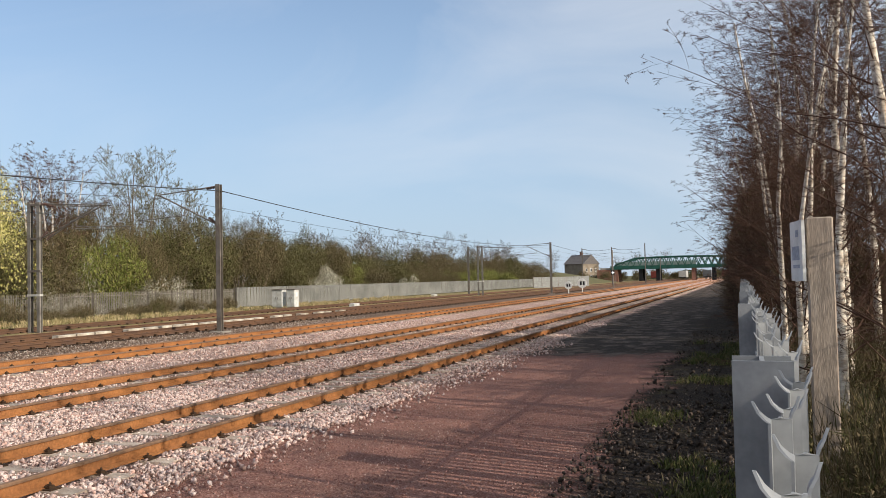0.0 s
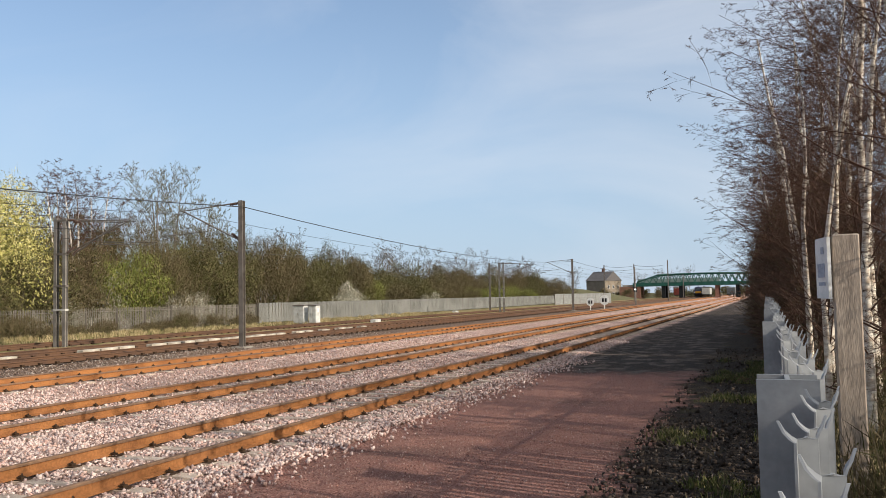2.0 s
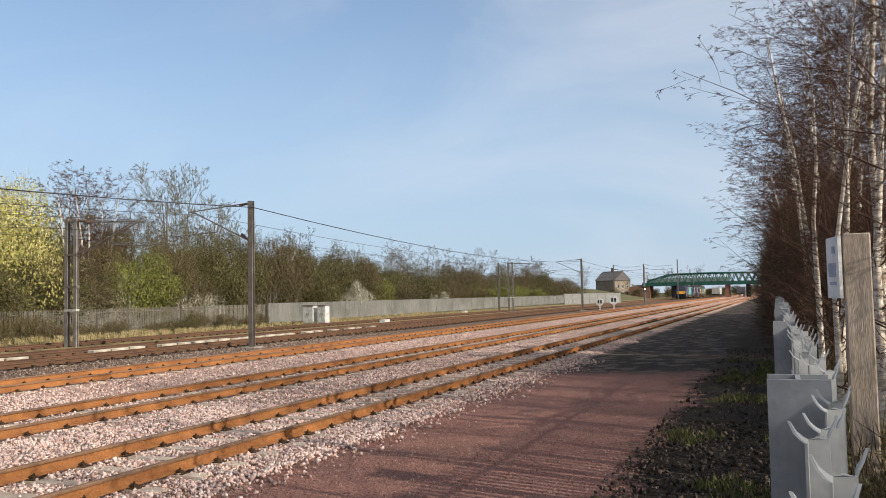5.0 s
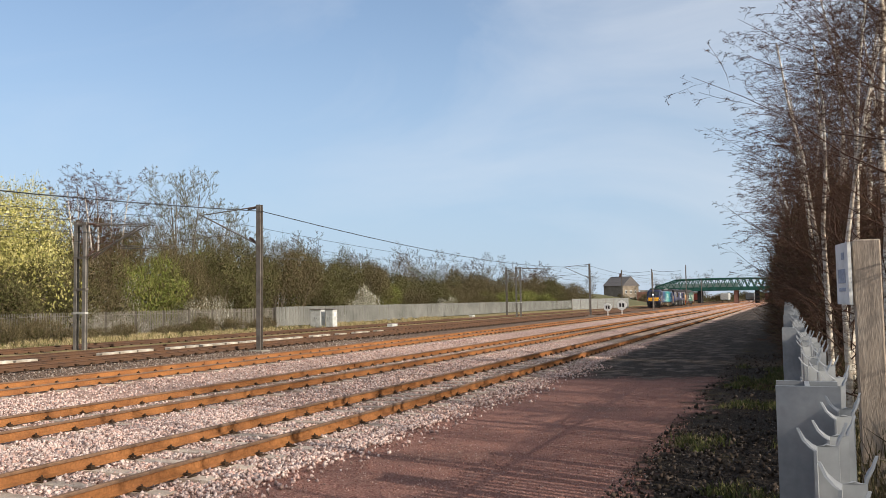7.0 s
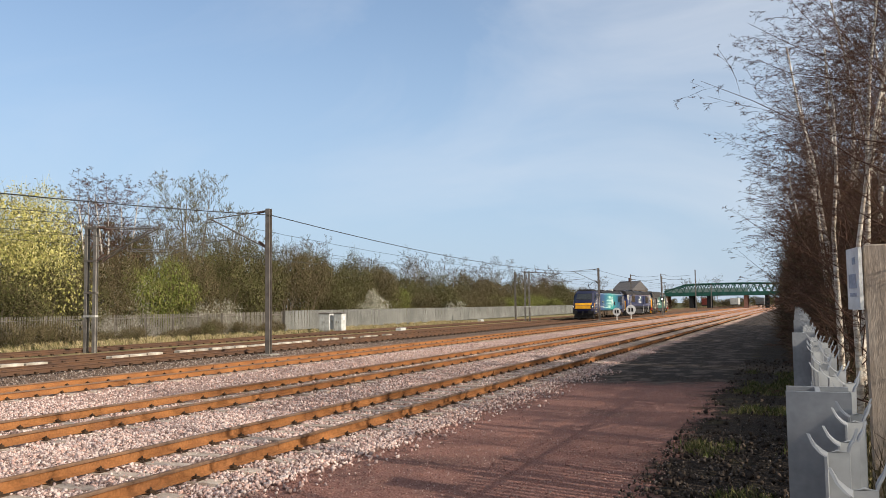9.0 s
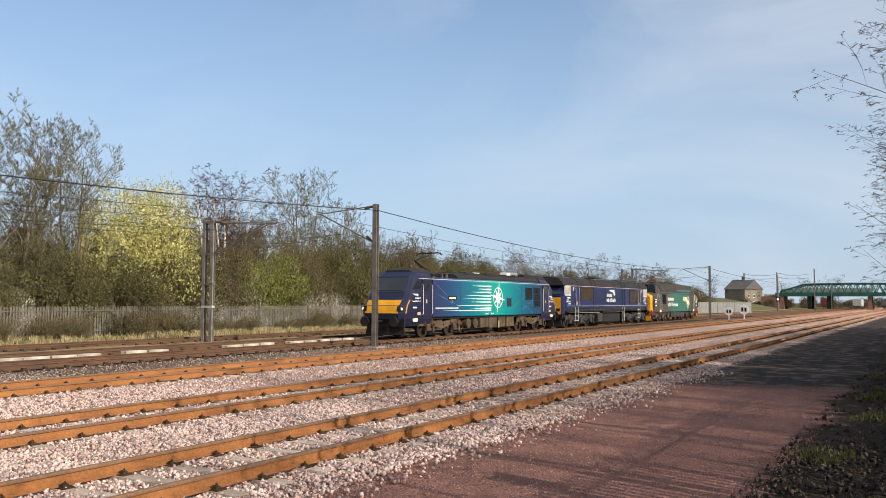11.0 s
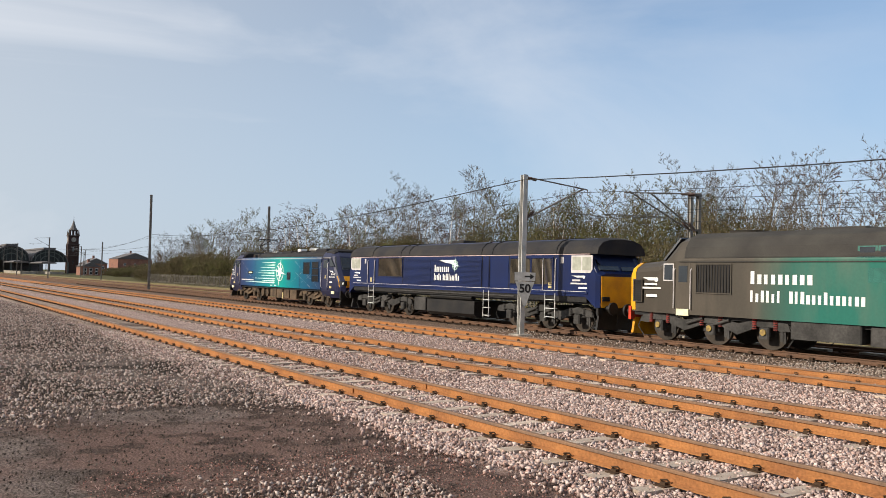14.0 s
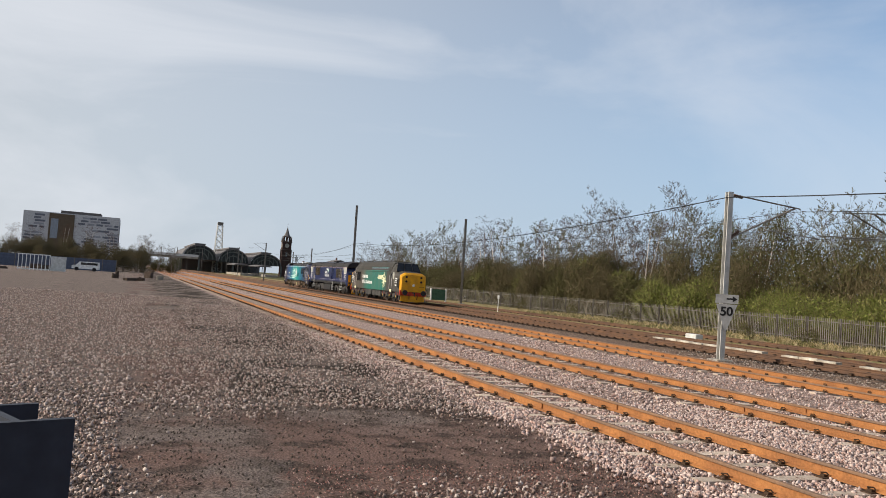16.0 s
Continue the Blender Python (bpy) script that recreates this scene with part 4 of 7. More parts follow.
def locomotive_electric():
    """The leading locomotive: smooth cabs at both ends, blue to teal sides, pantograph."""
    t = thing("locomotive", "blue and teal electric locomotive with yellow nose leading the train", "locomotive")
    W, C = 1.35, 9.1
    levels = [(0.62, -0.25, 1.12), (1.0, -0.52, 1.3), (1.3, -0.57, 1.34), (1.65, -0.48, W), (1.95, -0.24, W), (2.3, 0.0, W), (2.75, 0.27, 1.31), (3.15, 0.5, 1.24), (3.38, 0.85, 1.1), (3.5, 1.25, 0.8)]

    def at(z, s):
        """The cab's front skin at height z; s runs from -1 to 1 across, past that along the side."""
        zs = [l[0] for l in levels]
        yf, w = np.interp(z, zs, [l[1] for l in levels]), np.interp(z, zs, [l[2] for l in levels])
        a = abs(s)
        if a <= 0.7:
            x, y = w * a * 1.08, yf + 0.05 * a
        elif a <= 1:
            f = (a - 0.7) / 0.3
            x, y = w * (0.756 + 0.244 * math.sin(f * math.pi / 2)), yf + 0.035 + 0.62 * (1 - math.cos(f * math.pi / 2))
        else:
            x, y = w, yf + 0.655 + (a - 1) * 2
        return (math.copysign(x, s), y, z)

    ss = [-1.9, -1.0, -0.93, -0.85, -0.7, -0.35, 0, 0.35, 0.7, 0.85, 0.93, 1.0, 1.9]
    flip = lambda p: (p[0], 2 * C - p[1], p[2])

    def cab(end):
        m = (lambda p: p) if end == 0 else flip
        g = Geo()
        rows = []
        for z, _, _ in levels:
            r = [at(z, s) for s in ss]
            r[0], r[-1] = (r[0][0], 2.2, z), (r[-1][0], 2.2, z)
            rows.append([m(p) for p in r])
        loft(g, rows)
        c = part("cab", g, M_NAVY, t)

        def patch(name, z0, z1, s0, s1, out, material, parent, label="", n=8, k=4):
            g = Geo()
            fr, bk = [], []
            for i in range(k + 1):
                for j in range(n + 1):
                    z, s = z0 + (z1 - z0) * i / k, s0 + (s1 - s0) * j / n
                    x, y, zz = at(z, s)
                    fr.append(m((x * (1 + out * 0.8), y - out * (1 if abs(s) < 1 else 0.2), zz)))
                    bk.append(m((x * 0.98, y + 0.03, zz)))
            q = n + 1
            f = [(i * q + j, i * q + j + 1, (i + 1) * q + j + 1, (i + 1) * q + j) for i in range(k) for j in range(n)]
            o = len(fr)
            f += [tuple(o + a for a in reversed(ff)) for ff in f]
            rim = [j for j in range(q)] + [i * q + n for i in range(1, k + 1)] + [k * q + j for j in range(n - 1, -1, -1)] + [i * q for i in range(k - 1, 0, -1)]
            f += [(a, b, o + b, o + a) for a, b in zip(rim, rim[1:] + rim[:1])]
            return part(name, g.add(fr + bk, f), material, parent, label)

        yl = patch("yellow_panel", 1.28, 1.95, -0.9, 0.9, 0.012, M_YELLOW, c, "yellow warning panel")
        patch("windscreen", 2.34, 3.08, -0.86, 0.86, 0.014, M_GLASSDARK, c, "dark raked windscreen")
        for s in (-1, 1):
            patch("headlight_pod", 1.38, 1.64, s * 0.62 if s > 0 else -0.88, 0.88 if s > 0 else -0.62, 0.022, M_BLACK, yl)
            x, y, z = at(1.5, s * 0.78)
            part("headlight", Geo().tube([m((x, y - 0.045, 1.5)), m((x, y - 0.02, 1.5))], 0.075, 12), mat("lamp_glass", (0.9, 0.9, 0.85), 0.2, emit=0.6), yl)
            patch("wiper", 2.4, 2.43, -0.1 * s if s < 0 else 0.1, 0.6 * s, 0.03, M_BLACK, c, n=3, k=1)
            x = s * W
            e = lambda y: m((0, y, 0))[1]
            lo, hi = sorted((e(1.14), e(2.08)))
            part("door", side_box(x, lo + 0.08, hi - 0.12, 1.1, 3.0, 0.006), M_NAVY, c)
            part("door_window", side_box(x, min(e(1.3), e(1.85)), max(e(1.3), e(1.85)), 2.42, 2.92, 0.012), M_GLASSDARK, c)
            handrail(c, x, e(1.16), 1.2, 2.75), handrail(c, x, e(2.06), 1.2, 2.75)
            w = Geo().prism([(e(0.38), 2.52), (e(1.02), 2.52), (e(1.04), 2.95), (e(0.86), 2.98)], "x", min(x * 0.985, x * 1.004), max(x * 0.985, x * 1.004))
            part("cab_window", w, M_GLASSDARK, c)
            part("works_plate", side_box(x, min(e(1.5), e(1.62)), max(e(1.5), e(1.62)), 1.78, 1.98, 0.01), M_LABEL, c)
            q0, q1 = min(e(0.25), e(1.0)), max(e(0.25), e(1.0))
            letters(c, x, q0, q1, ((2.0, 2.10, 0.35, 1.0, 6), (1.85, 1.93, 0.0, 1.0, 11)), M_WHITE)
            winged_mark(c, x, q0, q0 + (q1 - q0) * 0.7, 2.14, 0.12, M_WHITE)
            bars(c, x, q0, q1, ((1.53, 1.61, 0.05, 0.5),), M_WHITE, "number_bar")
            part("data_panel", side_box(x, min(e(0.7), e(1.0)), max(e(0.7), e(1.0)), 1.2, 1.34, 0.008), M_LABEL, c)
            part("step_plate", side_box(x * 0.97, min(e(0.35), e(0.75)), max(e(0.35), e(0.75)), 0.86, 1.02, 0.03), M_CREAM, c)
        buffers(t, m((0, -0.35, 0))[1], -1 if end == 0 else 1, 0.88)
        yy = m((0, -0.45, 0))[1]
        part("tail_lamp", Geo().box(0.55, 0.85, min(yy, yy + 0.1), max(yy, yy + 0.1), 0.98, 1.14), mat("lamp_orange", (0.75, 0.2, 0.05), 0.4), t)
        part("snowplough", Geo().prism([(-1.2, 0.2), (1.2, 0.2), (1.1, 0.62), (-1.1, 0.62)], "y", m((0, -0.2, 0))[1], m((0, -0.12, 0))[1]), M_UNDERBLACK, t)

    cab(0), cab(1)
    sec = [(W, 1.08), (W, 2.95), (W - 0.07, 3.12), (W - 0.35, 3.16), (0, 3.2), (-W + 0.35, 3.16), (-W + 0.07, 3.12), (-W, 2.95), (-W, 1.08)]
    body = part("body", loft(Geo(), [(2.2, sec), (2 * C - 2.2, sec)]), M_TEAL, t, "blue side fading to bright teal")
    for s in (-1, 1):
        x = s * W
        part("cantrail_line", side_box(x - s * 0.035, 0.9, 2 * C - 0.9, 3.03, 3.06, 0.012), M_LINE, body)
        for y in (5.05, 8.1, 12.9):
            part("panel_seam", side_box(x, y - 0.015, y + 0.015, 1.2, 2.9, 0.004), M_NAVY, body)
        for i, (z, a) in enumerate(((2.78, 6.3), (2.6, 6.9), (2.42, 6.0), (2.22, 5.7), (2.04, 5.3), (1.86, 5.9), (1.66, 4.6), (1.5, 6.2), (1.38, 3.0))):
            g = Geo().prism([(a, z), (8.6, z - 0.055), (8.85 + 0.06 * math.cos(i), z), (8.6, z + 0.045)], "x", x + s * 0.003, x + s * 0.006)
            part("light_streak", g, M_MINT, body)
        compass(body, x, 9.62, 2.12, 0.92, M_WHITE)
        part("name_plate", side_box(x, 3.74, 4.66, 1.96, 2.16, 0.015), M_BLACK, body)
        bars(body, x + s * 0.011, 3.85, 4.55, ((2.02, 2.10, 0.0, 1.0),), M_CREAM)
        bars(body, x, 2.45, 4.85, ((1.48, 1.56, 0.0, 0.18), (1.48, 1.56, 0.2, 0.78), (1.48, 1.56, 0.8, 1.0)), M_LINE)
        w = part("body_window", side_box(x, 10.82, 11.42, 1.58, 2.12, 0.012), M_NAVY, body)
        part("pane", side_box(x, 10.88, 11.36, 1.64, 2.06, 0.018), M_GLASSDARK, w)
        slatted(body, x, 13.45, 14.42, 2.02, 2.78, 14, False, M_TEAL, M_BLACK)
        for k in range(3):
            slatted(body, x, 14.74, 15.68, 1.56 + k * 0.43, 1.94 + k * 0.43, 6, False, M_TEAL, M_BLACK)
        bars(body, x, 8.0, 9.2, ((1.14, 1.22, 0.0, 0.12), (1.14, 1.22, 0.18, 0.3), (1.14, 1.22, 0.6, 0.72), (1.14, 1.22, 0.78, 0.9)), M_WHITE, "data_mark")
        for (a, za, b, zb) in ((2.3, 2.9, 4.6, 1.7), (2.5, 2.3, 5.0, 1.6), (12.0, 2.9, 15.6, 1.2), (13.0, 1.4, 16.2, 2.6), (11.6, 1.5, 13.4, 2.2), (12.2, 2.1, 14.6, 1.15)):
            d = Vector((b - a, zb - za)).normalized() * 0.006
            part("livery_line", Geo().prism([(a, za), (b, zb), (b - d.y, zb + d.x), (a - d.y, za + d.x)], "x", x + s * 0.002, x + s * 0.004), M_LINE, body)
    roof = part("roof", loft(Geo(), [(5.2, arch(1.12, 3.1, 3.2, 3.42, 0.3)), (5.5, arch(1.14, 3.1, 3.25, 3.5, 0.3)), (2 * C - 2.4, arch(1.14, 3.1, 3.25, 3.5, 0.3)), (2 * C - 2.0, arch(1.1, 3.1, 3.2, 3.5, 0.3))]), M_ROOFDARK, t, "sooty black roof with covers")
    for e in (0, 1):
        y0, y1 = ((0.95, 2.35) if e == 0 else (2 * C - 2.35, 2 * C - 0.95))
        part("cab_roof", loft(Geo(), [(y0, arch(0.9, 3.25, 3.35, 3.5, 0.3)), (y0 + 0.4, arch(1.12, 3.1, 3.4, 3.62, 0.3)), (y1 - 0.2, arch(1.12, 3.1, 3.4, 3.62, 0.3)), (y1, arch(1.1, 3.1, 3.3, 3.5, 0.3))]), M_ROOFDARK, t)
    for y in (6.4, 8.9, 11.3):
        part("roof_cover", Geo().box(-0.95, 0.95, y, y + 1.6, 3.42, 3.56, bevel=0.04), M_ROOFDARK, roof)
    part("roof_hatch", Geo().prism([(11.55, 3.46), (12.15, 3.46), (12.05, 3.68), (11.6, 3.7)], "x", 0.5, 0.95), M_WHITE, roof, "white roof cover")
    part("roof_hatch", Geo().box(0.55, 0.95, 7.3, 8.0, 3.5, 3.56), M_WHITE, roof, "white roof cover")
    part("silencer", Geo().tube([(0.55, 12.6, 3.58), (0.55, 12.8, 3.62), (0.55, 13.7, 3.62), (0.55, 13.9, 3.58)], [0.05, 0.13, 0.13, 0.05], 12), mat("bright_steel", (0.55, 0.53, 0.5), 0.35, metal=0.8), roof)
    part("roof_cover", Geo().box(-0.9, 0.9, 14.2, 15.7, 3.4, 3.66, bevel=0.06), M_ROOFDARK, roof)
    for y in (2.7, 3.6, 4.5, 5.0):
        part("roof_insulator", Geo().tube([(0.5, y, 3.18), (0.5, y, 3.42)], [0.09, 0.05], 8), M_INSUL, t)
    part("busbar", Geo().tube([(0.5, 2.6, 3.43), (0.5, 5.2, 3.43)], 0.03, 6), M_WIRE, t)
    pan = part("pantograph", Geo().box(-0.6, 0.6, 3.0, 4.4, 3.28, 3.34).tube([(0, 4.3, 3.34), (0, 2.5, 4.05)], 0.05, 6), M_BLACK, t, "raised single-arm pantograph")
    part("upper_arm", Geo().tube([(0, 2.5, 4.05), (0.25, 3.95, 4.5)], 0.03, 6).tube([(0, 2.5, 4.05), (-0.25, 3.95, 4.5)], 0.03, 6), M_BLACK, pan)
    part("collector_head", Geo().tube([(-0.85, 3.95, 4.4), (-0.6, 3.95, 4.54), (0.6, 3.95, 4.54), (0.85, 3.95, 4.4)], 0.03, 6).tube([(-0.6, 4.2, 4.54), (0.6, 4.2, 4.54)], 0.03, 6), M_BLACK, pan)
    bogie(t, (2.0, 4.7), M_UNDER), bogie(t, (13.4, 16.1), M_UNDER)
    part("underframe", Geo().box(-1.2, 1.2, 0.4, 2 * C - 0.4, 0.95, 1.1), M_UNDERBLACK, t)
    for y0, y1, z0 in ((7.7, 8.7, 0.4), (8.8, 9.8, 0.35), (10.0, 10.9, 0.38), (11.1, 12.1, 0.36)):
        part("equipment_box", Geo().box(-1.2, 1.2, y0, y1, z0, 0.95, bevel=0.03), M_UNDER, t)
    for y in (6.3, 7.1):
        part("air_tank", Geo().tube([(1.2, y, 0.65), (-1.2, y, 0.65)], 0.28, 14), M_UNDER, t)
    part("filler", Geo().box(1.2, 1.24, 9.9, 10.0, 0.3, 0.75), M_LABEL, t)
    return t


def locomotive_freight():
    """The second locomotive: slab-sided blue freight diesel with ribbed sides and grilles."""
    t = thing("locomotive", "dark blue freight diesel locomotive with ribbed sides and black bogies", "locomotive")
    W, LEN = 1.33, 19.85

    def sec(w, zb=1.5, zs=3.02, zt=3.72):
        return arch(w, zb, zs, zt, 0.1)

    ends = [(-0.15, arch(1.22, 1.0, 2.2, 2.32, 0.3)), (0.0, arch(W, 1.0, 2.25, 2.42, 0.3)), (0.55, sec(W, 1.4)), (LEN - 0.55, sec(W, 1.4)), (LEN, arch(W, 1.0, 2.25, 2.42, 0.3)), (LEN + 0.15, arch(1.22, 1.0, 2.2, 2.32, 0.3))]
    body = part("body", loft(Geo(), ends), M_BLUE66, t)
    rf = [(-0.05, arch(W * 0.98, 3.05, 3.1, 3.66)), (0.3, arch(W + 0.012, 3.06, 3.12, 3.74)), (LEN - 0.3, arch(W + 0.012, 3.06, 3.12, 3.74)), (LEN + 0.05, arch(W * 0.98, 3.05, 3.1, 3.66))]
    roof = part("roof", loft(Geo(), rf), M_ROOFDARK, t, "sooty dark roof curving down to the sides")
    for y in (5.6, 6.4, 12.6, 13.4, 17.6, 2.6):
        part("roof_joint", loft(Geo(), [(y, arch(W + 0.03, 3.1, 3.14, 3.77)), (y + 0.06, arch(W + 0.03, 3.1, 3.14, 3.77))]), M_BLACK, roof)
    part("rusty_panel", Geo().prism([(0.55, 3.66), (1.0, 3.5), (1.03, 3.53), (0.58, 3.70)], "y", 4.0, 6.2), mat("rusty_roof_panel", (0.22, 0.09, 0.05), 0.8), roof)
    part("exhaust", Geo().box(-0.4, 0.4, 8.9, 9.9, 3.7, 3.86, bevel=0.04), M_ROOFDARK, roof)
    for s in (-1, 1):
        x = s * W
        part("cantrail_line", side_box(x, 0.3, LEN - 0.3, 3.035, 3.06, 0.018), mat("salmon_lining", (0.62, 0.45, 0.42), 0.5), body)
        for e in (0, 1):
            f = (lambda y: y) if e == 0 else (lambda y: LEN - y)
            cab = part("cab_side", side_box(x, min(f(0.35), f(2.3)), max(f(0.35), f(2.3)), 1.58, 2.98, 0.006), M_BLUE66, body)
            y0, y1 = min(f(0.16), f(1.32)), max(f(0.16), f(1.32))
            part("window_frame", Geo().prism([(y0 + (0.12 if e == 0 else 0), 2.32), (y1 - (0 if e == 0 else 0.12), 2.32), (y1, 2.45), (y1, 3.0), (y0, 3.0), (y0, 2.45)], "x", min(x, x + s * 0.02), max(x, x + s * 0.02)), M_LINE, cab, "white-framed cab window")
            mid = (y0 + y1) / 2
            for a, b in ((y0 + 0.07, mid - 0.035), (mid + 0.035, y1 - 0.07)):
                part("pane", side_box(x, a, b, 2.42, 2.94, 0.026), M_BLIND, cab)
            part("door", side_box(x, min(f(2.25), f(2.85)), max(f(2.25), f(2.85)), 1.56, 2.98, 0.008), M_BLUE66, body)
            handrail(body, x, f(2.2), 1.55, 2.9), handrail(body, x, f(2.95), 1.55, 2.9)
            part("works_plate", side_box(x, f(2.55) - 0.1, f(2.55) + 0.1, 1.68, 1.92, 0.02), M_LABEL, body)
            part("lamp_box", side_box(x, f(1.85) - 0.08, f(1.85) + 0.08, 2.7, 2.95, 0.02), M_LINE, body)
            bars(body, x + s * 0.006, min(f(0.45), f(1.35)), max(f(0.45), f(1.35)), ((1.99, 2.06, 0.1, 0.6), (1.87, 1.93, 0.0, 1.0)), M_LINE)
            bars(body, x + s * 0.006, min(f(0.45), f(1.35)), max(f(0.45), f(1.35)), ((1.70, 1.77, 0.5, 1.0),), M_WHITE, "number_bar")
            winged_mark(body, x + s * 0.006, min(f(0.5), f(1.3)), max(f(0.5), f(1.3)), 2.1, 0.11, M_WHITE)
            st = part("steps", Geo().box(min(x * 0.9, x), max(x * 0.9, x), f(2.55) - 0.3, f(2.55) + 0.3, 0.5, 0.53).box(min(x * 0.9, x), max(x * 0.9, x), f(2.55) - 0.3, f(2.55) + 0.3, 0.85, 0.88).box(min(x * 0.9, x), max(x * 0.9, x), f(2.55) - 0.3, f(2.55) + 0.3, 1.2, 1.23), M_CABINET, t)
            for q in (-0.3, 0.3):
                part("stanchion", Geo().tube([(x, f(2.55) + q, 0.45), (x, f(2.55) + q, 1.56)], 0.016, 6), M_CABINET, st)
        slatted(body, x, 3.35, 5.82, 2.0, 2.98, 22, True, M_BLUE66, mat("brown_slat", (0.10, 0.075, 0.05), 0.7))
        sl = mat("brown_grille_slat", (0.085, 0.07, 0.05), 0.7)
        slatted(body, x, 14.75, 16.08, 1.82, 2.9, 18, True, M_BLUE66, sl), slatted(body, x, 16.16, 17.45, 1.82, 2.9, 18, True, M_BLUE66, sl)
        rib = part("ribbed_panel", side_box(x, 5.95, 12.7, 1.66, 2.98, 0.004), M_BLUE66, body, "horizontally ribbed side panel")
        for a, b in ((5.95, 8.5), (8.55, 12.7)):
            me = Geo().box(min(x, x + s * 0.026), max(x, x + s * 0.026), a, b, 0.0, 0.028).mesh("rib", M_BLUE66)
            for i in range(22):
                part("rib", me, None, rib, at=pose(0, 0, 1.69 + i * 0.058))
        lx = x + s * 0.026
        letters(body, lx, 8.85, 11.0, ((2.28, 2.62, 0.02, 0.62, 8), (1.88, 2.2, 0.0, 0.30, 5), (1.88, 2.2, 0.36, 1.0, 11)), M_WHITE)
        part("wing_emblem", Geo().prism([(9.3, 2.86), (10.6, 2.86), (10.5, 2.66), (9.75, 2.74)], "x", min(lx, lx + s * 0.006), max(lx, lx + s * 0.006)), M_WHITE, body)
        compass(body, lx, 10.62, 2.62, 0.34, M_MINT)
        for y0, y1 in ((12.75, 13.2), (13.3, 14.6)):
            part("door", side_box(x, y0, y1, 1.6, 2.96, 0.01), M_BLUE66, body)
            handrail(body, x, y0 - 0.02, 1.6, 2.9, M_BLUE66)
        for y in (2.2, 2.92, 5.9, 12.72, 13.25, 14.66, 17.54):
            part("panel_seam", side_box(x, y - 0.022, y + 0.022, 1.58, 3.02, 0.012), M_BLACK, body)
        part("sill_line", side_box(x, 0.5, LEN - 0.5, 1.582, 1.60, 0.032), M_LINE, body)
        part("sill", side_box(x, 0.4, LEN - 0.4, 1.5, 1.58, 0.03), M_BLUE66, body)
        part("solebar", Geo().box(min(x * 0.86, x * 0.97), max(x * 0.86, x * 0.97), 0.5, LEN - 0.5, 1.18, 1.5), M_UNDERBLACK, t)
        part("pipe_run", Geo().tube([(x * 0.98, 5.0, 1.28), (x * 0.98, 15.0, 1.28)], 0.04, 6).tube([(x * 0.98, 6.0, 1.4), (x * 0.98, 14.0, 1.4)], 0.03, 6), M_UNDERGREY, t)
        ms = part("steps", Geo().box(min(x * 0.9, x), max(x * 0.9, x), 12.85, 13.25, 0.35, 0.38).box(min(x * 0.9, x), max(x * 0.9, x), 12.85, 13.25, 0.7, 0.73).box(min(x * 0.9, x), max(x * 0.9, x), 12.85, 13.25, 1.05, 1.08), M_CABINET, t)
        for q in (12.85, 13.25):
            part("stanchion", Geo().tube([(x, q, 0.3), (x, q, 1.5)], 0.016, 6), M_CABINET, ms)
    for e in (0, 1):
        f = (lambda y: y) if e == 0 else (lambda y: LEN - y)
        sg = -1 if e == 0 else 1
        yw = f(-0.16)
        part("yellow_front", Geo().prism([(-1.18, 1.0), (1.18, 1.0), (1.18, 2.2), (-1.18, 2.2)], "y", min(yw, yw + sg * 0.012), max(yw, yw + sg * 0.012)), M_YELLOW, t, "yellow warning end")
        g = Geo()
        for a, b in ((-1.12, -0.06), (0.06, 1.12)):
            q = [(a, f(0.02), 2.42), (b, f(0.02), 2.42), (b, f(0.44), 3.02), (a, f(0.44), 3.02)]
            q2 = [(x, y + sg * 0.05, z + 0.03) for x, y, z in q]
            g.add(q + q2, [(0, 1, 2, 3), (4, 5, 6, 7), (0, 1, 5, 4), (1, 2, 6, 5), (2, 3, 7, 6), (3, 0, 4, 7)])
        part("windscreen", g, M_GLASSDARK, t)
        for s in (-1, 1):
            part("lamp_cluster", Geo().box(s * 0.95 - 0.18, s * 0.95 + 0.18, min(yw + sg * 0.012, yw + sg * 0.06), max(yw + sg * 0.012, yw + sg * 0.06), 1.25, 1.42), M_BLACK, t)
        buffers(t, f(-0.1), sg, 0.98)
        part("snowplough", Geo().prism([(-1.2, 0.15), (1.2, 0.15), (1.1, 0.7), (-1.1, 0.7)], "y", f(0.0), f(0.1)), M_UNDERBLACK, t)
    bogie(t, (1.6, 3.7, 5.75), M_UNDERGREY, 0.53), bogie(t, (14.55, 16.75, 18.75), M_UNDERGREY, 0.53)
    part("fuel_tank", Geo().prism([(-1.3, 0.35), (-1.1, 0.2), (1.1, 0.2), (1.3, 0.35), (1.3, 0.95), (-1.3, 0.95)], "y", 8.2, 12.15), M_UNDERBLACK, t)
    part("battery_box", Geo().box(-1.3, 1.3, 7.0, 8.05, 0.35, 1.0, bevel=0.03), M_UNDERGREY, t)
    part("reservoir", Geo().tube([(1.1, 8.3, 1.1), (1.1, 11.8, 1.1)], 0.13, 10), M_UNDERBLACK, t)
    part("underframe", Geo().box(-1.1, 1.1, 0.3, LEN - 0.3, 1.1, 1.5), M_UNDERBLACK, t)
    return t


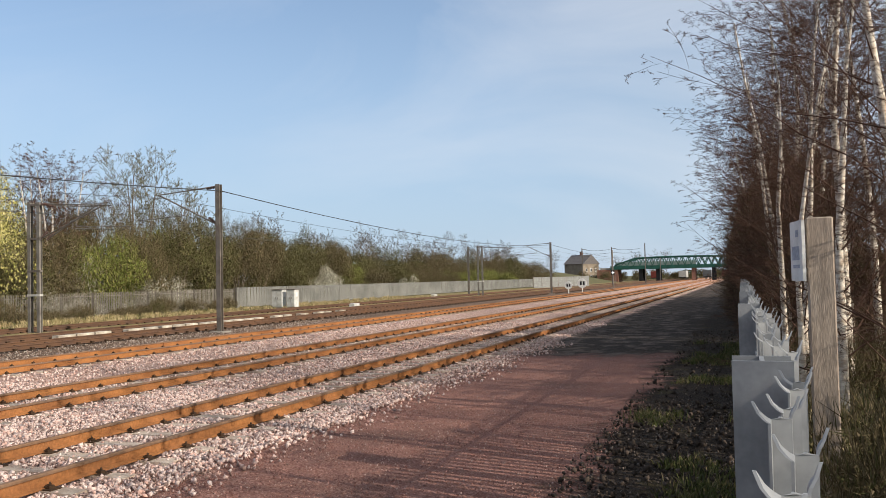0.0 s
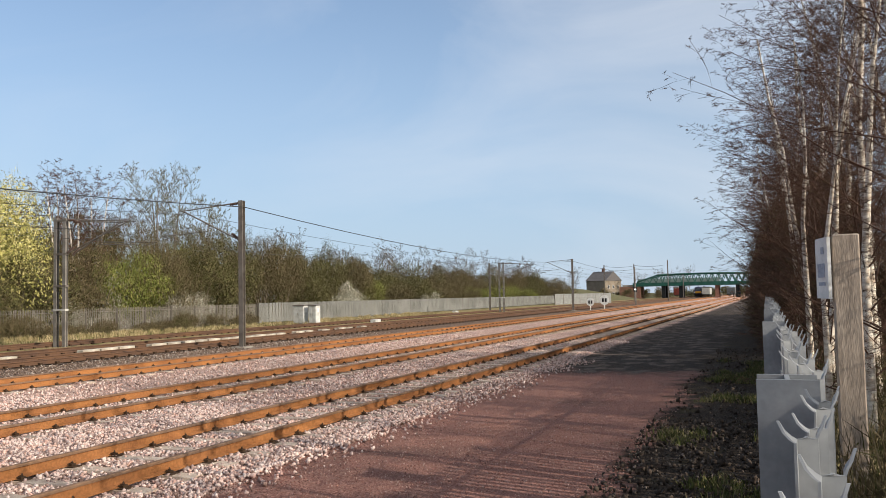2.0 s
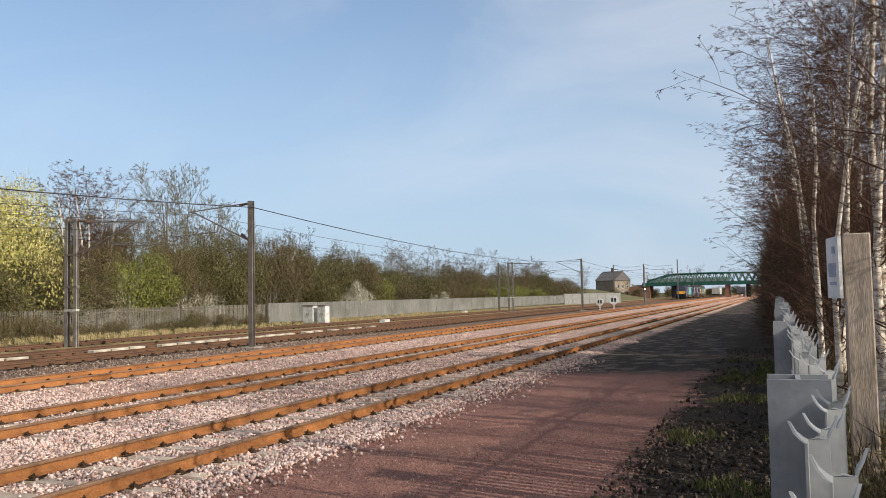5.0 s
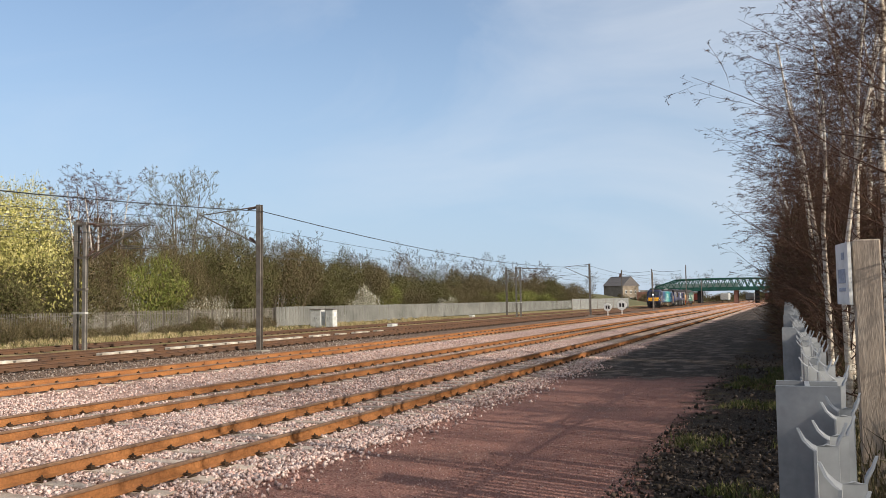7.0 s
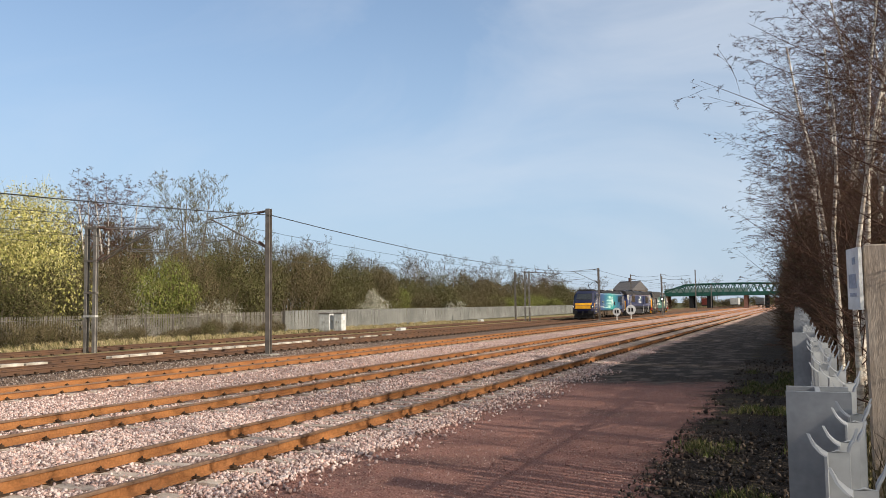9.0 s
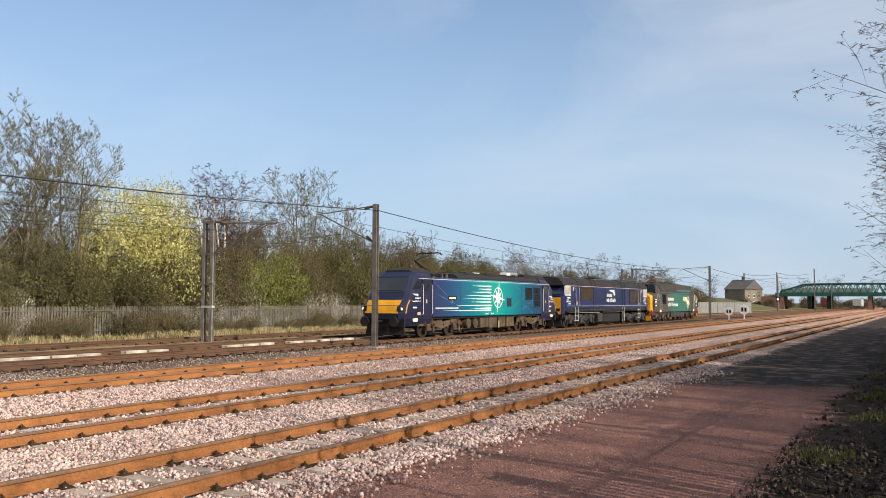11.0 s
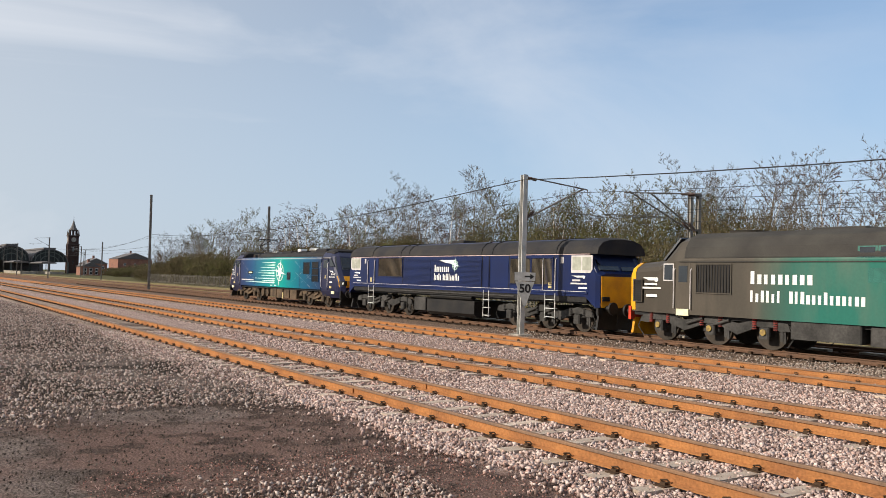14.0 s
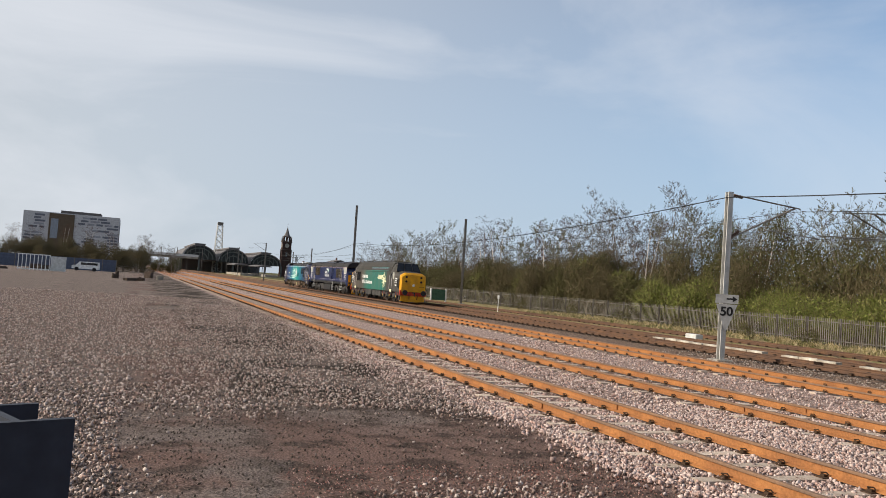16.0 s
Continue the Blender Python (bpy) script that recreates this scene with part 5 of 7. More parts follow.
def locomotive_old():
    """The last locomotive: grimy grey-green diesel with bonnet noses."""
    t = thing("locomotive", "grimy grey and green diesel locomotive with yellow bonnet ends", "locomotive")
    W, LEN = 1.34, 17.3
    A = arch
    half = [(0.0, A(1.1, 1.0, 2.25, 2.55, 0.25)), (0.12, A(1.2, 0.98, 2.35, 2.72, 0.2)), (1.35, A(1.3, 0.96, 2.42, 2.82, 0.15)), (1.55, A(1.31, 0.96, 2.5, 2.9, 0.1)), (2.1, A(W, 0.96, 2.75, 3.62, 0.05)), (2.6, A(W, 0.96, 2.8, 3.72, 0.05))]
    body = part("body", loft(Geo(), half + [(LEN - y, s) for y, s in reversed(half)]), M_GREY37, t, "grimy grey side with a green middle")
    roof = part("roof", loft(Geo(), [(2.5, A(W * 0.99 + 0.02, 2.86, 2.9, 3.76, 0.05)), (LEN - 2.5, A(W * 0.99 + 0.02, 2.86, 2.9, 3.76, 0.05))]), M_ROOF37, t)
    part("fan_grille", Geo().tube([(0, 4.0, 3.7), (0, 4.0, 3.8)], 0.62, 20), M_GRILLE, roof)
    for y in (6.5, 9.0, 11.5):
        part("roof_panel", Geo().box(-0.55, 0.55, y, y + 1.6, 3.7, 3.79, bevel=0.03), M_ROOF37, roof)
    dull = mat("dull_green_panel", (0.03, 0.13, 0.105), 0.4)
    for s in (-1, 1):
        x = s * W
        part("gutter", side_box(x, 2.3, LEN - 2.3, 2.72, 2.75, 0.03), M_ROOF37, body)
        slatted(body, x, 3.0, 4.3, 1.72, 2.64, 12, True, M_GREY37, M_BLACK)
        for i in range(10):
            y = 8.35 + i * 0.56
            part("window_frame", Geo().prism([(x * 0.98, 2.84), (x * 1.003, 2.84), (x * 0.972, 3.17), (x * 0.945, 3.17)], "y", y - 0.06, y + 0.48), dull, body)
            part("roof_window", Geo().prism([(x * 0.985, 2.86), (x * 1.006, 2.86), (x * 0.975, 3.14), (x * 0.95, 3.14)], "y", y, y + 0.42), M_GLASSDARK, body)
        for y in (8.6, 9.75):
            part("body_window", side_box(x, y, y + 0.95, 2.15, 2.55, 0.008), dull, body)
        letters(body, x, 5.0, 8.6, ((2.04, 2.44, 0.0, 0.58, 9), (1.48, 1.84, 0.0, 0.3, 6), (1.48, 1.84, 0.36, 1.0, 13)), M_WHITE)
        for z, a, b in ((2.36, 9.75, 12.3), (2.25, 9.85, 12.2), (2.14, 10.1, 12.1), (2.03, 10.6, 12.0)):
            part("wing_emblem", Geo().prism([(a, z + 0.03), (b, z + 0.045), (b, z - 0.045), (a + 0.08, z - 0.02)], "x", min(x, x + s * 0.006), max(x, x + s * 0.006)), M_CREAM, body)
        compass(body, x, 12.55, 1.9, 0.86, M_CREAM)
        for e in (0, 1):
            f = (lambda y: y) if e == 0 else (lambda y: LEN - y)
            lo, hi = min(f(2.15), f(2.75)), max(f(2.15), f(2.75))
            d = part("door", side_box(x, lo, hi, 1.0, 2.72, 0.008), mat("blue_door_paint", (0.05, 0.07, 0.18), 0.5) if e == 1 and s == -1 else M_GREY37, body)
            part("pane", side_box(x, lo + 0.12, hi - 0.12, 2.05, 2.6, 0.014), M_GLASSDARK, d)
            handrail(body, x, lo - 0.04, 1.1, 2.5), handrail(body, x, hi + 0.04, 1.1, 2.5)
            w = part("cab_window", side_box(x * 0.99, min(f(1.62), f(2.05)), max(f(1.62), f(2.05)), 2.08, 2.68, 0.012), M_LINE, body)
            part("pane", side_box(x * 0.99, min(f(1.66), f(2.01)), max(f(1.66), f(2.01)), 2.12, 2.64, 0.02), M_BLIND if e == 1 else M_GLASSDARK, w)
            part("footstep", side_box(x, min(f(2.2), f(2.7)), max(f(2.2), f(2.7)), 0.92, 1.14, 0.03), M_CREAM, body)
            bars(body, x * 0.985, min(f(0.7), f(1.5)), max(f(0.7), f(1.5)), ((1.92, 1.99, 0.1, 0.8), (1.79, 1.85, 0.0, 1.0)), M_WHITE)
            bars(body, x * 0.985, min(f(0.7), f(1.5)), max(f(0.7), f(1.5)), ((1.5, 1.6, 0.2, 0.8),), M_WHITE, "number_bar")
            winged_mark(body, x * 0.985, min(f(0.7), f(1.4)), max(f(0.7), f(1.4)), 2.04, 0.15, M_WHITE)
            slatted(body, x * 0.965, min(f(0.3), f(0.65)), max(f(0.3), f(0.65)), 1.35, 2.1, 10, False, M_GREY37, M_BLACK)
    for e in (0, 1):
        f = (lambda y: y) if e == 0 else (lambda y: LEN - y)
        sg = -1 if e == 0 else 1
        end = [(-0.02, A(1.11, 1.02, 2.25, 2.56, 0.25)), (0.12, A(1.212, 1.02, 2.36, 2.735, 0.2)), (0.3, A(1.232, 1.02, 2.37, 2.75, 0.2))]
        n = part("yellow_nose", loft(Geo(), [(f(y), s) for y, s in end]), M_YELLOW, t, "yellow warning nose end")
        for xx, z, r in ((-0.7, 2.35, 0.1), (0.7, 2.35, 0.1), (-0.7, 1.95, 0.1), (0.7, 1.95, 0.1), (0, 1.62, 0.12)):
            part("marker_light", Geo().tube([(xx, f(-0.02), z), (xx, f(-0.07), z)], r, 12), M_BLACK if xx else mat("lamp_white", (0.8, 0.8, 0.75), 0.3), n)
        part("nose_door", Geo().box(-0.32, 0.32, min(f(-0.02), f(-0.035)), max(f(-0.02), f(-0.035)), 1.3, 2.45), M_YELLOW, n)
        part("handrail", Geo().tube([(-0.95, f(-0.03), 1.5), (-0.95, f(-0.09), 1.52), (-0.55, f(-0.09), 1.52), (-0.55, f(-0.03), 1.5)], 0.015, 5), M_BLACK, n)
        g = Geo()
        for a, b in ((-1.08, -0.42), (-0.36, 0.36), (0.42, 1.08)):
            q = [(a * 1.08, f(1.52), 2.78), (b * 1.08, f(1.52), 2.78), (b * 0.86, f(2.03), 3.55), (a * 0.86, f(2.03), 3.55)]
            q2 = [(px, py + sg * 0.06, pz + 0.05) for px, py, pz in q]
            g.add(q + q2, [(0, 1, 2, 3), (4, 5, 6, 7), (0, 1, 5, 4), (1, 2, 6, 5), (2, 3, 7, 6), (3, 0, 4, 7)])
        part("windscreen", g, M_SCREEN, t, "dark three-part windscreen")
        buffers(t, f(0.0), sg, 0.95, M_RED)
        part("snowplough", Geo().prism([(-1.15, 0.18), (-0.4, 0.12), (0.4, 0.12), (1.15, 0.18), (1.05, 0.75), (-1.05, 0.75)], "y", f(0.05), f(0.15)), M_YELLOW, t, "yellow snowplough")
    hub = mat("dirty_yellow_axle_cap", (0.42, 0.29, 0.07), 0.6, col2=(0.16, 0.11, 0.05), scale=6)
    coil = mat("dirty_red_spring", (0.26, 0.035, 0.03), 0.6, col2=(0.08, 0.03, 0.025), scale=5)
    bogie(t, (1.35, 3.45, 5.4), M_UNDERGREY, 0.55, hub, coil), bogie(t, (LEN - 5.0, LEN - 2.9, LEN - 1.0), M_UNDERGREY, 0.55, hub, coil)
    part("fuel_tank", Geo().box(-1.25, 1.25, 8.6, 11.4, 0.4, 0.98, bevel=0.06), M_UNDERGREY, t)
    part("battery_box", Geo().box(-1.28, 1.28, 6.3, 8.4, 0.42, 0.98, bevel=0.03), M_UNDERGREY, t)
    part("underframe", Geo().box(-1.15, 1.15, 0.2, LEN - 0.2, 0.85, 1.0), M_UNDERBLACK, t)
    return t


# each with its distance behind the leading nose and the stretch that brings it to its true length
TRAIN = [(locomotive_electric(), 0.0, 1.02), (locomotive_freight(), 20.2, 1.02), (locomotive_old(), 42.1, 1.04)]


# ---- trees and scrub ----
M_BARK = mat("grey_brown_bark", (0.20, 0.165, 0.125), 0.9, col2=(0.13, 0.105, 0.08), scale=3)
M_BIRCHBARK = mat("white_birch_bark", (0.78, 0.72, 0.63), 0.8, col2=(0.45, 0.36, 0.28), scale=5, contrast=0.12, stretch=(1.0, 1.0, 2.2), fine=25)
M_TWIG = mat("pale_bare_twigs", (0.13, 0.105, 0.078), 0.9, island=0.35)
M_BIRCHTWIG = mat("purple_brown_twigs", (0.105, 0.058, 0.041), 0.85, island=0.4)
M_BUDS = mat("pale_green_buds", (0.165, 0.15, 0.085), 0.9, island=0.35)


def leaf_mat(name, cols):
    return stone_mat(name, cols, 0.9)


M_SCRUB = leaf_mat("brown_scrub_twigs", [(0.10, 0.078, 0.040), (0.072, 0.054, 0.028), (0.125, 0.10, 0.054), (0.06, 0.06, 0.02), (0.14, 0.11, 0.065)])
M_OLIVE = leaf_mat("olive_scrub_leaves", [(0.085, 0.08, 0.030), (0.06, 0.055, 0.021), (0.115, 0.098, 0.046), (0.08, 0.06, 0.034), (0.09, 0.095, 0.032)])
M_GREENBUSH = leaf_mat("fresh_green_leaves", [(0.15, 0.17, 0.035), (0.10, 0.12, 0.026), (0.20, 0.19, 0.06), (0.10, 0.085, 0.04)])
M_BLOSSOM = leaf_mat("white_blossom", [(0.70, 0.68, 0.60), (0.16, 0.14, 0.065), (0.58, 0.55, 0.45), (0.13, 0.13, 0.05), (0.74, 0.72, 0.66), (0.12, 0.10, 0.05)])
M_CATKIN = leaf_mat("yellow_catkins", [(0.45, 0.41, 0.14), (0.32, 0.31, 0.09), (0.54, 0.49, 0.22), (0.16, 0.16, 0.05), (0.38, 0.34, 0.12)])
M_GRASS = leaf_mat("green_grass_blades", [(0.08, 0.095, 0.028), (0.12, 0.115, 0.045), (0.20, 0.165, 0.085), (0.06, 0.07, 0.022)])
M_DRYGRASS = leaf_mat("dry_grass_blades", [(0.36, 0.29, 0.16), (0.27, 0.21, 0.11), (0.20, 0.18, 0.07), (0.42, 0.34, 0.2)])


class Wood:
    """Grows a bare tree into arrays: tubes for limbs, slim three-sided spikes for twigs."""

    def __init__(self, seed):
        self.r = random.Random(seed)
        self.limb = Geo()
        self.tw = []

    def grow(self, p, d, length, rad, level, spec):
        r = self.r
        n = 6 if level == 0 else 5 if level == 1 else 3 if level == 2 else 2
        pts, rads, dirs = [p], [rad], [d]
        for i in range(n):
            k = spec["wander"] * (0.5 if level == 0 else 1.0)
            d = (d + Vector((r.uniform(-k, k), r.uniform(-k, k), r.uniform(-k, k) + spec["lift"][min(level, len(spec["lift"]) - 1)]))).normalized()
            p = p + d * (length / n)
            pts.append(p)
            rads.append(max(spec.get("finest", 0.004), rad * (1 - 0.82 * (i + 1) / n)))
            dirs.append(d)
        self.limb.tube(pts, rads, 7 if level == 0 else 4 if level == 1 else 3, 0 if level < spec["barklevels"] else 1, caps=False)
        if level >= spec["levels"] - 1:
            for _ in range(spec["twigs"]):
                f = r.uniform(0.15, 1.0) * n
                i = min(int(f), n - 1)
                q = pts[i].lerp(pts[i + 1], f - i)
                a = r.uniform(0, 2 * math.pi)
                side = Vector((math.cos(a), math.sin(a), r.uniform(-0.5, 0.6)))
                e = (dirs[i] * 0.8 + side * spec.get("fan", 0.6) + Vector((0, 0, spec["droop"] * r.uniform(0.4, 1.4)))).normalized()
                self.tw.append((q, e, length * r.uniform(0.3, 0.75) * spec["twiglen"]))
            return
        kids = spec["kids"][level]
        for j in range(kids):
            f = (spec["bare"] if level == 0 else 0.2) + (1 - (spec["bare"] if level == 0 else 0.2)) * (j + r.random()) / kids
            f = min(f, 0.97) * n
            i = min(int(f), n - 1)
            q = pts[i].lerp(pts[i + 1], f - i)
            a = j * 2.4 + r.uniform(-0.5, 0.5)
            out = Vector((math.cos(a), math.sin(a), 0))
            e = (dirs[i] * spec["along"] + out * r.uniform(0.7, 1.1)).normalized()
            self.grow(q, e, length * spec["ratio"][level] * r.uniform(0.75, 1.15) * (1.1 - spec.get("narrow", 0.45) * f / n) * (min(1.0, 0.5 + spec.get("taper", 9) * f / n) if level == 0 else 1), rads[i] * spec.get("thin", 0.42), level + 1, spec)

    def mesh(self, name, mats, twig_r, twig_k, bow=-0.08, flat=False):
        v = np.array(self.limb.v, dtype=np.float32).reshape(-1, 3)
        quads = [f for f in self.limb.f if len(f) == 4]
        km = [m for f, m in zip(self.limb.f, self.limb.m) if len(f) == 4]
        tri = []
        tk = []
        for (a, b, c, d), m in zip(quads, km):
            tri += [(a, b, c), (a, c, d)]
            tk += [m, m]
        r = np.random.RandomState(len(self.tw))
        P = np.array([q for q, _, _ in self.tw], dtype=np.float32)
        D = np.array([e for _, e, _ in self.tw], dtype=np.float32)
        L = np.array([l for _, _, l in self.tw], dtype=np.float32)[:, None]
        A = np.cross(D, r.normal(size=D.shape))
        A /= np.linalg.norm(A, axis=1)[:, None] + 1e-6
        B = np.cross(D, A)
        rad = twig_r * (0.6 + 0.8 * r.random((len(L), 1)))
        mid = P + D * L * 0.55 + r.normal(size=D.shape) * 0.05 * L
        tip = P + D * L + r.normal(size=D.shape) * 0.13 * L + np.array([0, 0, bow]) * L
        if flat:
            tv = np.stack([P + A * rad, P - A * rad, tip], 1).reshape(-1, 3)
            tf = len(v) + np.arange(3 * len(L)).reshape(-1, 3)
        else:
            tv = np.stack([P + A * rad, P - A * rad, mid + B * rad * 0.8, mid - B * rad * 0.8, tip], 1).reshape(-1, 3)
            base = len(v) + 5 * np.arange(len(L))[:, None]
            pat = np.array([(0, 1, 2), (1, 3, 2), (2, 3, 4)])
            tf = (base[:, None, :] + pat[None]).reshape(-1, 3)
        me = fast_mesh(name, np.concatenate([v, tv]), np.concatenate([np.array(tri, dtype=np.int32).reshape(-1, 3), tf]), mats)
        me.polygons.foreach_set("material_index", np.array(tk + [twig_k] * len(tf), dtype=np.int32))
        return me


def bare_tree(seed, h, spec, mats, twig_r=0.012):
    w = Wood(seed)
    trunks = spec.get("stems", 1)
    for i in range(trunks):
        a = i * 2.1 + seed
        lean = spec.get("spread", 0.12)
        d = Vector((math.cos(a) * lean * (trunks > 1), math.sin(a) * lean * (trunks > 1), 1)).normalized()
        w.grow(Vector((0, 0, -0.2)), d, h * (0.86 if trunks == 1 else 0.8), h * spec.get("girth", 0.0095), 0, spec)
    me = w.mesh("tree", mats, twig_r, 1, spec.get("bow", -0.08), spec.get("flat", False))
    co = np.empty(len(me.vertices) * 3, dtype=np.float32)
    me.vertices.foreach_get("co", co)
    k = h / float(np.percentile(co[2::3], 99.7))
    me.vertices.foreach_set("co", co * k)
    return me


ROUND = dict(levels=5, kids=(10, 5, 4, 3), ratio=(0.46, 0.52, 0.52, 0.6), along=1.1, wander=0.13, lift=(0.03, 0.08, 0.10, 0.10, 0.08), bare=0.12, twigs=17, twiglen=1.25, droop=0.35,
             barklevels=2, stems=2, spread=0.18, bow=0.03, fan=0.6, finest=0.006, thin=0.46, flat=True)
BACK = dict(ROUND, kids=(8, 4, 4, 2), twigs=20, twiglen=1.4)
BIRCH_FAR = dict(ROUND, kids=(13, 5, 3, 2), ratio=(0.33, 0.5, 0.55, 0.6), along=1.15, lift=(0.03, 0.02, -0.02, -0.08, -0.1), twigs=20, twiglen=1.3, droop=-0.25, barklevels=1, spread=0.10, bow=-0.1)
BIRCH_NEAR = dict(levels=5, kids=(34, 8, 4, 2), ratio=(0.43, 0.45, 0.52, 0.6), along=0.95, wander=0.23, lift=(0.01, 0.0, -0.07, -0.12, -0.15), bare=0.06, twigs=12, twiglen=0.95, droop=-0.2, thin=0.19,
                  barklevels=1, girth=0.0085, taper=1.3, narrow=0.75, finest=0.0022, fan=1.1, bow=-0.12)
SPARSE = dict(ROUND, kids=(8, 5, 4, 3), ratio=(0.46, 0.5, 0.52, 0.6), along=1.4, stems=3, spread=0.15, bare=0.15, twigs=15, twiglen=1.25, droop=0.5, fan=0.5)

PROTO = {
    "round": [bare_tree(s, 14, ROUND, [M_BARK, M_TWIG], 0.0070) for s in (1, 5)],
    "budding": [bare_tree(s, 13, ROUND, [M_BARK, M_BUDS], 0.0095) for s in (2,)],
    "back": [bare_tree(s, 13, BACK, [M_BARK, M_TWIG], 0.0075) for s in (6, 9)],
    "back_birch": [bare_tree(s, 13, BACK, [M_BIRCHBARK, M_BIRCHTWIG], 0.0075) for s in (10,)],
    "birch": [bare_tree(s, 13, BIRCH_FAR, [M_BIRCHBARK, M_BIRCHTWIG], 0.0065) for s in (3, 7)],
    "sparse": [bare_tree(s, 14, SPARSE, [M_BARK, M_BUDS], 0.0070) for s in (4, 8)],
    "near_birch": [bare_tree(s, 10, BIRCH_NEAR, [M_BIRCHBARK, M_BIRCHTWIG], 0.0022) for s in (11, 12, 13)],
}
TREE_LABEL = {"round": "tall bare tree with pale upswept twigs", "budding": "broad tree with pale green opening buds",
              "back": "bare tree with fine pale twigs deep in the wood", "back_birch": "slim bare birch deep in the wood",
              "birch": "bare birch with purple-brown twigs", "sparse": "tall thin tree with pale budding branches",
              "near_birch": "bare birch with white bark and drooping purple-brown twigs"}


def split_tree(kind, i):
    """The first tree of a kind: trunk and limbs as one part, the twig crown as another."""
    me = PROTO[kind][i]
    co = np.empty(len(me.vertices) * 3, dtype=np.float32)
    me.vertices.foreach_get("co", co)
    fi = np.empty(len(me.loops), dtype=np.int32)
    me.loops.foreach_get("vertex_index", fi)
    mi = np.empty(len(me.polygons), dtype=np.int32)
    me.polygons.foreach_get("material_index", mi)
    co, fi = co.reshape(-1, 3), fi.reshape(-1, 3)
    made = []
    for k, n in ((0, "trunk"), (1, "crown")):
        f = fi[mi == k]
        used, inv = np.unique(f, return_inverse=True)
        made.append(fast_mesh(n, co[used], inv.reshape(-1, 3), [me.materials[k]], smooth=(k == 0)))
    return made


SPLIT = {(k, i): split_tree(k, i) for k in PROTO for i in range(len(PROTO[k]))}


def plant_tree(kind, x, y, h, seed, z=0.0, lean=0.0, group="trees behind the fence"):
    i = seed % len(PROTO[kind])
    base = {"round": 14, "budding": 13, "back": 13, "back_birch": 13, "birch": 13, "sparse": 14, "near_birch": 10}[kind]
    t = thing("tree", TREE_LABEL[kind], "tree", group=group)
    t.matrix_basis = pose(x, y, z, lean, 0, seed * 77 % 360) @ Matrix.Scale(h / base, 4)
    for me, n in zip(SPLIT[kind, i], ("trunk", "crown")):
        ob = new(n, me)
        ob.parent = t
    return t


def bush_mesh(seed, w, h, count, material, leaf=0.1, twiggy=0.4, lobes=16):
    """A thicket: many lobes with a skin of small flakes and slim twigs that stand out of it, hollow and dark between them."""
    r = np.random.RandomState(seed)
    a = r.uniform(0, 2 * math.pi, lobes)
    d = np.sqrt(r.random(lobes)) * 0.36 * w
    zc = r.uniform(0.14, 0.74, lobes) * h * (1.0 - 0.35 * (d / (0.36 * w)) ** 2)
    lb = np.stack([d * np.cos(a), d * np.sin(a), zc, r.uniform(0.12, 0.21, lobes) * w, r.uniform(0.15, 0.25, lobes) * h], 1)
    lb = lb[r.randint(0, lobes, count)]
    u = r.normal(size=(count, 3))
    u[:, 2] += 0.25
    u /= np.linalg.norm(u, axis=1)[:, None]
    rad = r.uniform(0.55, 1.0, (count, 1)) ** 0.6 * np.where(r.random((count, 1)) < 0.10, 1.22, 1.0)
    P = lb[:, :3] + u * rad * np.stack([lb[:, 3], lb[:, 3], lb[:, 4]], 1)
    P[:, 2] = np.abs(P[:, 2])
    is_twig = (r.random(count) < twiggy)[:, None]
    # twigs point out and up; flakes lie roughly along the skin
    D = np.where(is_twig, u * 0.8 + np.array([0, 0, 0.6]) + r.normal(size=(count, 3)) * 0.4, np.cross(u, r.normal(size=(count, 3))) + r.normal(size=(count, 3)) * 0.45)
    D /= np.linalg.norm(D, axis=1)[:, None] + 1e-6
    S = np.cross(D, np.where(is_twig, r.normal(size=(count, 3)), u + r.normal(size=(count, 3)) * 0.4))
    S /= np.linalg.norm(S, axis=1)[:, None] + 1e-6
    L = np.where(is_twig, r.uniform(0.4, 1.2, (count, 1)) * leaf * 7, r.uniform(0.6, 1.5, (count, 1)) * leaf)
    wd = np.where(is_twig, 0.004 + leaf * 0.06, r.uniform(0.35, 0.65, (count, 1)) * leaf)
    v = np.stack([P - S * wd, P + S * wd, P + D * L], 1).reshape(-1, 3)
    f = 3 * np.arange(count)[:, None] + np.array([[0, 1, 2]])
    return fast_mesh("crown", v, f, [material])


M_BRUSH = stone_mat("brown_birch_brush", [(0.105, 0.066, 0.045), (0.07, 0.045, 0.033), (0.14, 0.095, 0.06), (0.085, 0.068, 0.034)])
BUSH = {
    "brown": [bush_mesh(k, 7, 6.2, 11000, M_SCRUB, 0.105, 0.55) for k in (21, 22, 30)],
    "olive": [bush_mesh(k, 7, 6.2, 11000, M_OLIVE, 0.11, 0.4) for k in (23, 24, 31)],
    "green": [bush_mesh(25, 7, 4.5, 11000, M_GREENBUSH, 0.11, 0.3)],
    "blossom": [bush_mesh(26, 6, 4.5, 9000, M_BLOSSOM, 0.095, 0.3), bush_mesh(32, 6, 4.5, 9000, M_BLOSSOM, 0.095, 0.3)],
    "catkin": [bush_mesh(27, 10, 9.5, 30000, M_CATKIN, 0.115, 0.2, 34)],
    "low": [bush_mesh(28, 3, 0.9, 3000, M_SCRUB, 0.05, 0.8)],
    "brush": [bush_mesh(k, 3.6, 6.4, 17000, M_BRUSH, 0.06, 0.95, 18) for k in (33, 34)],
    "weed": [bush_mesh(29, 1.4, 1.1, 600, M_OLIVE, 0.06, 0.6)],
}
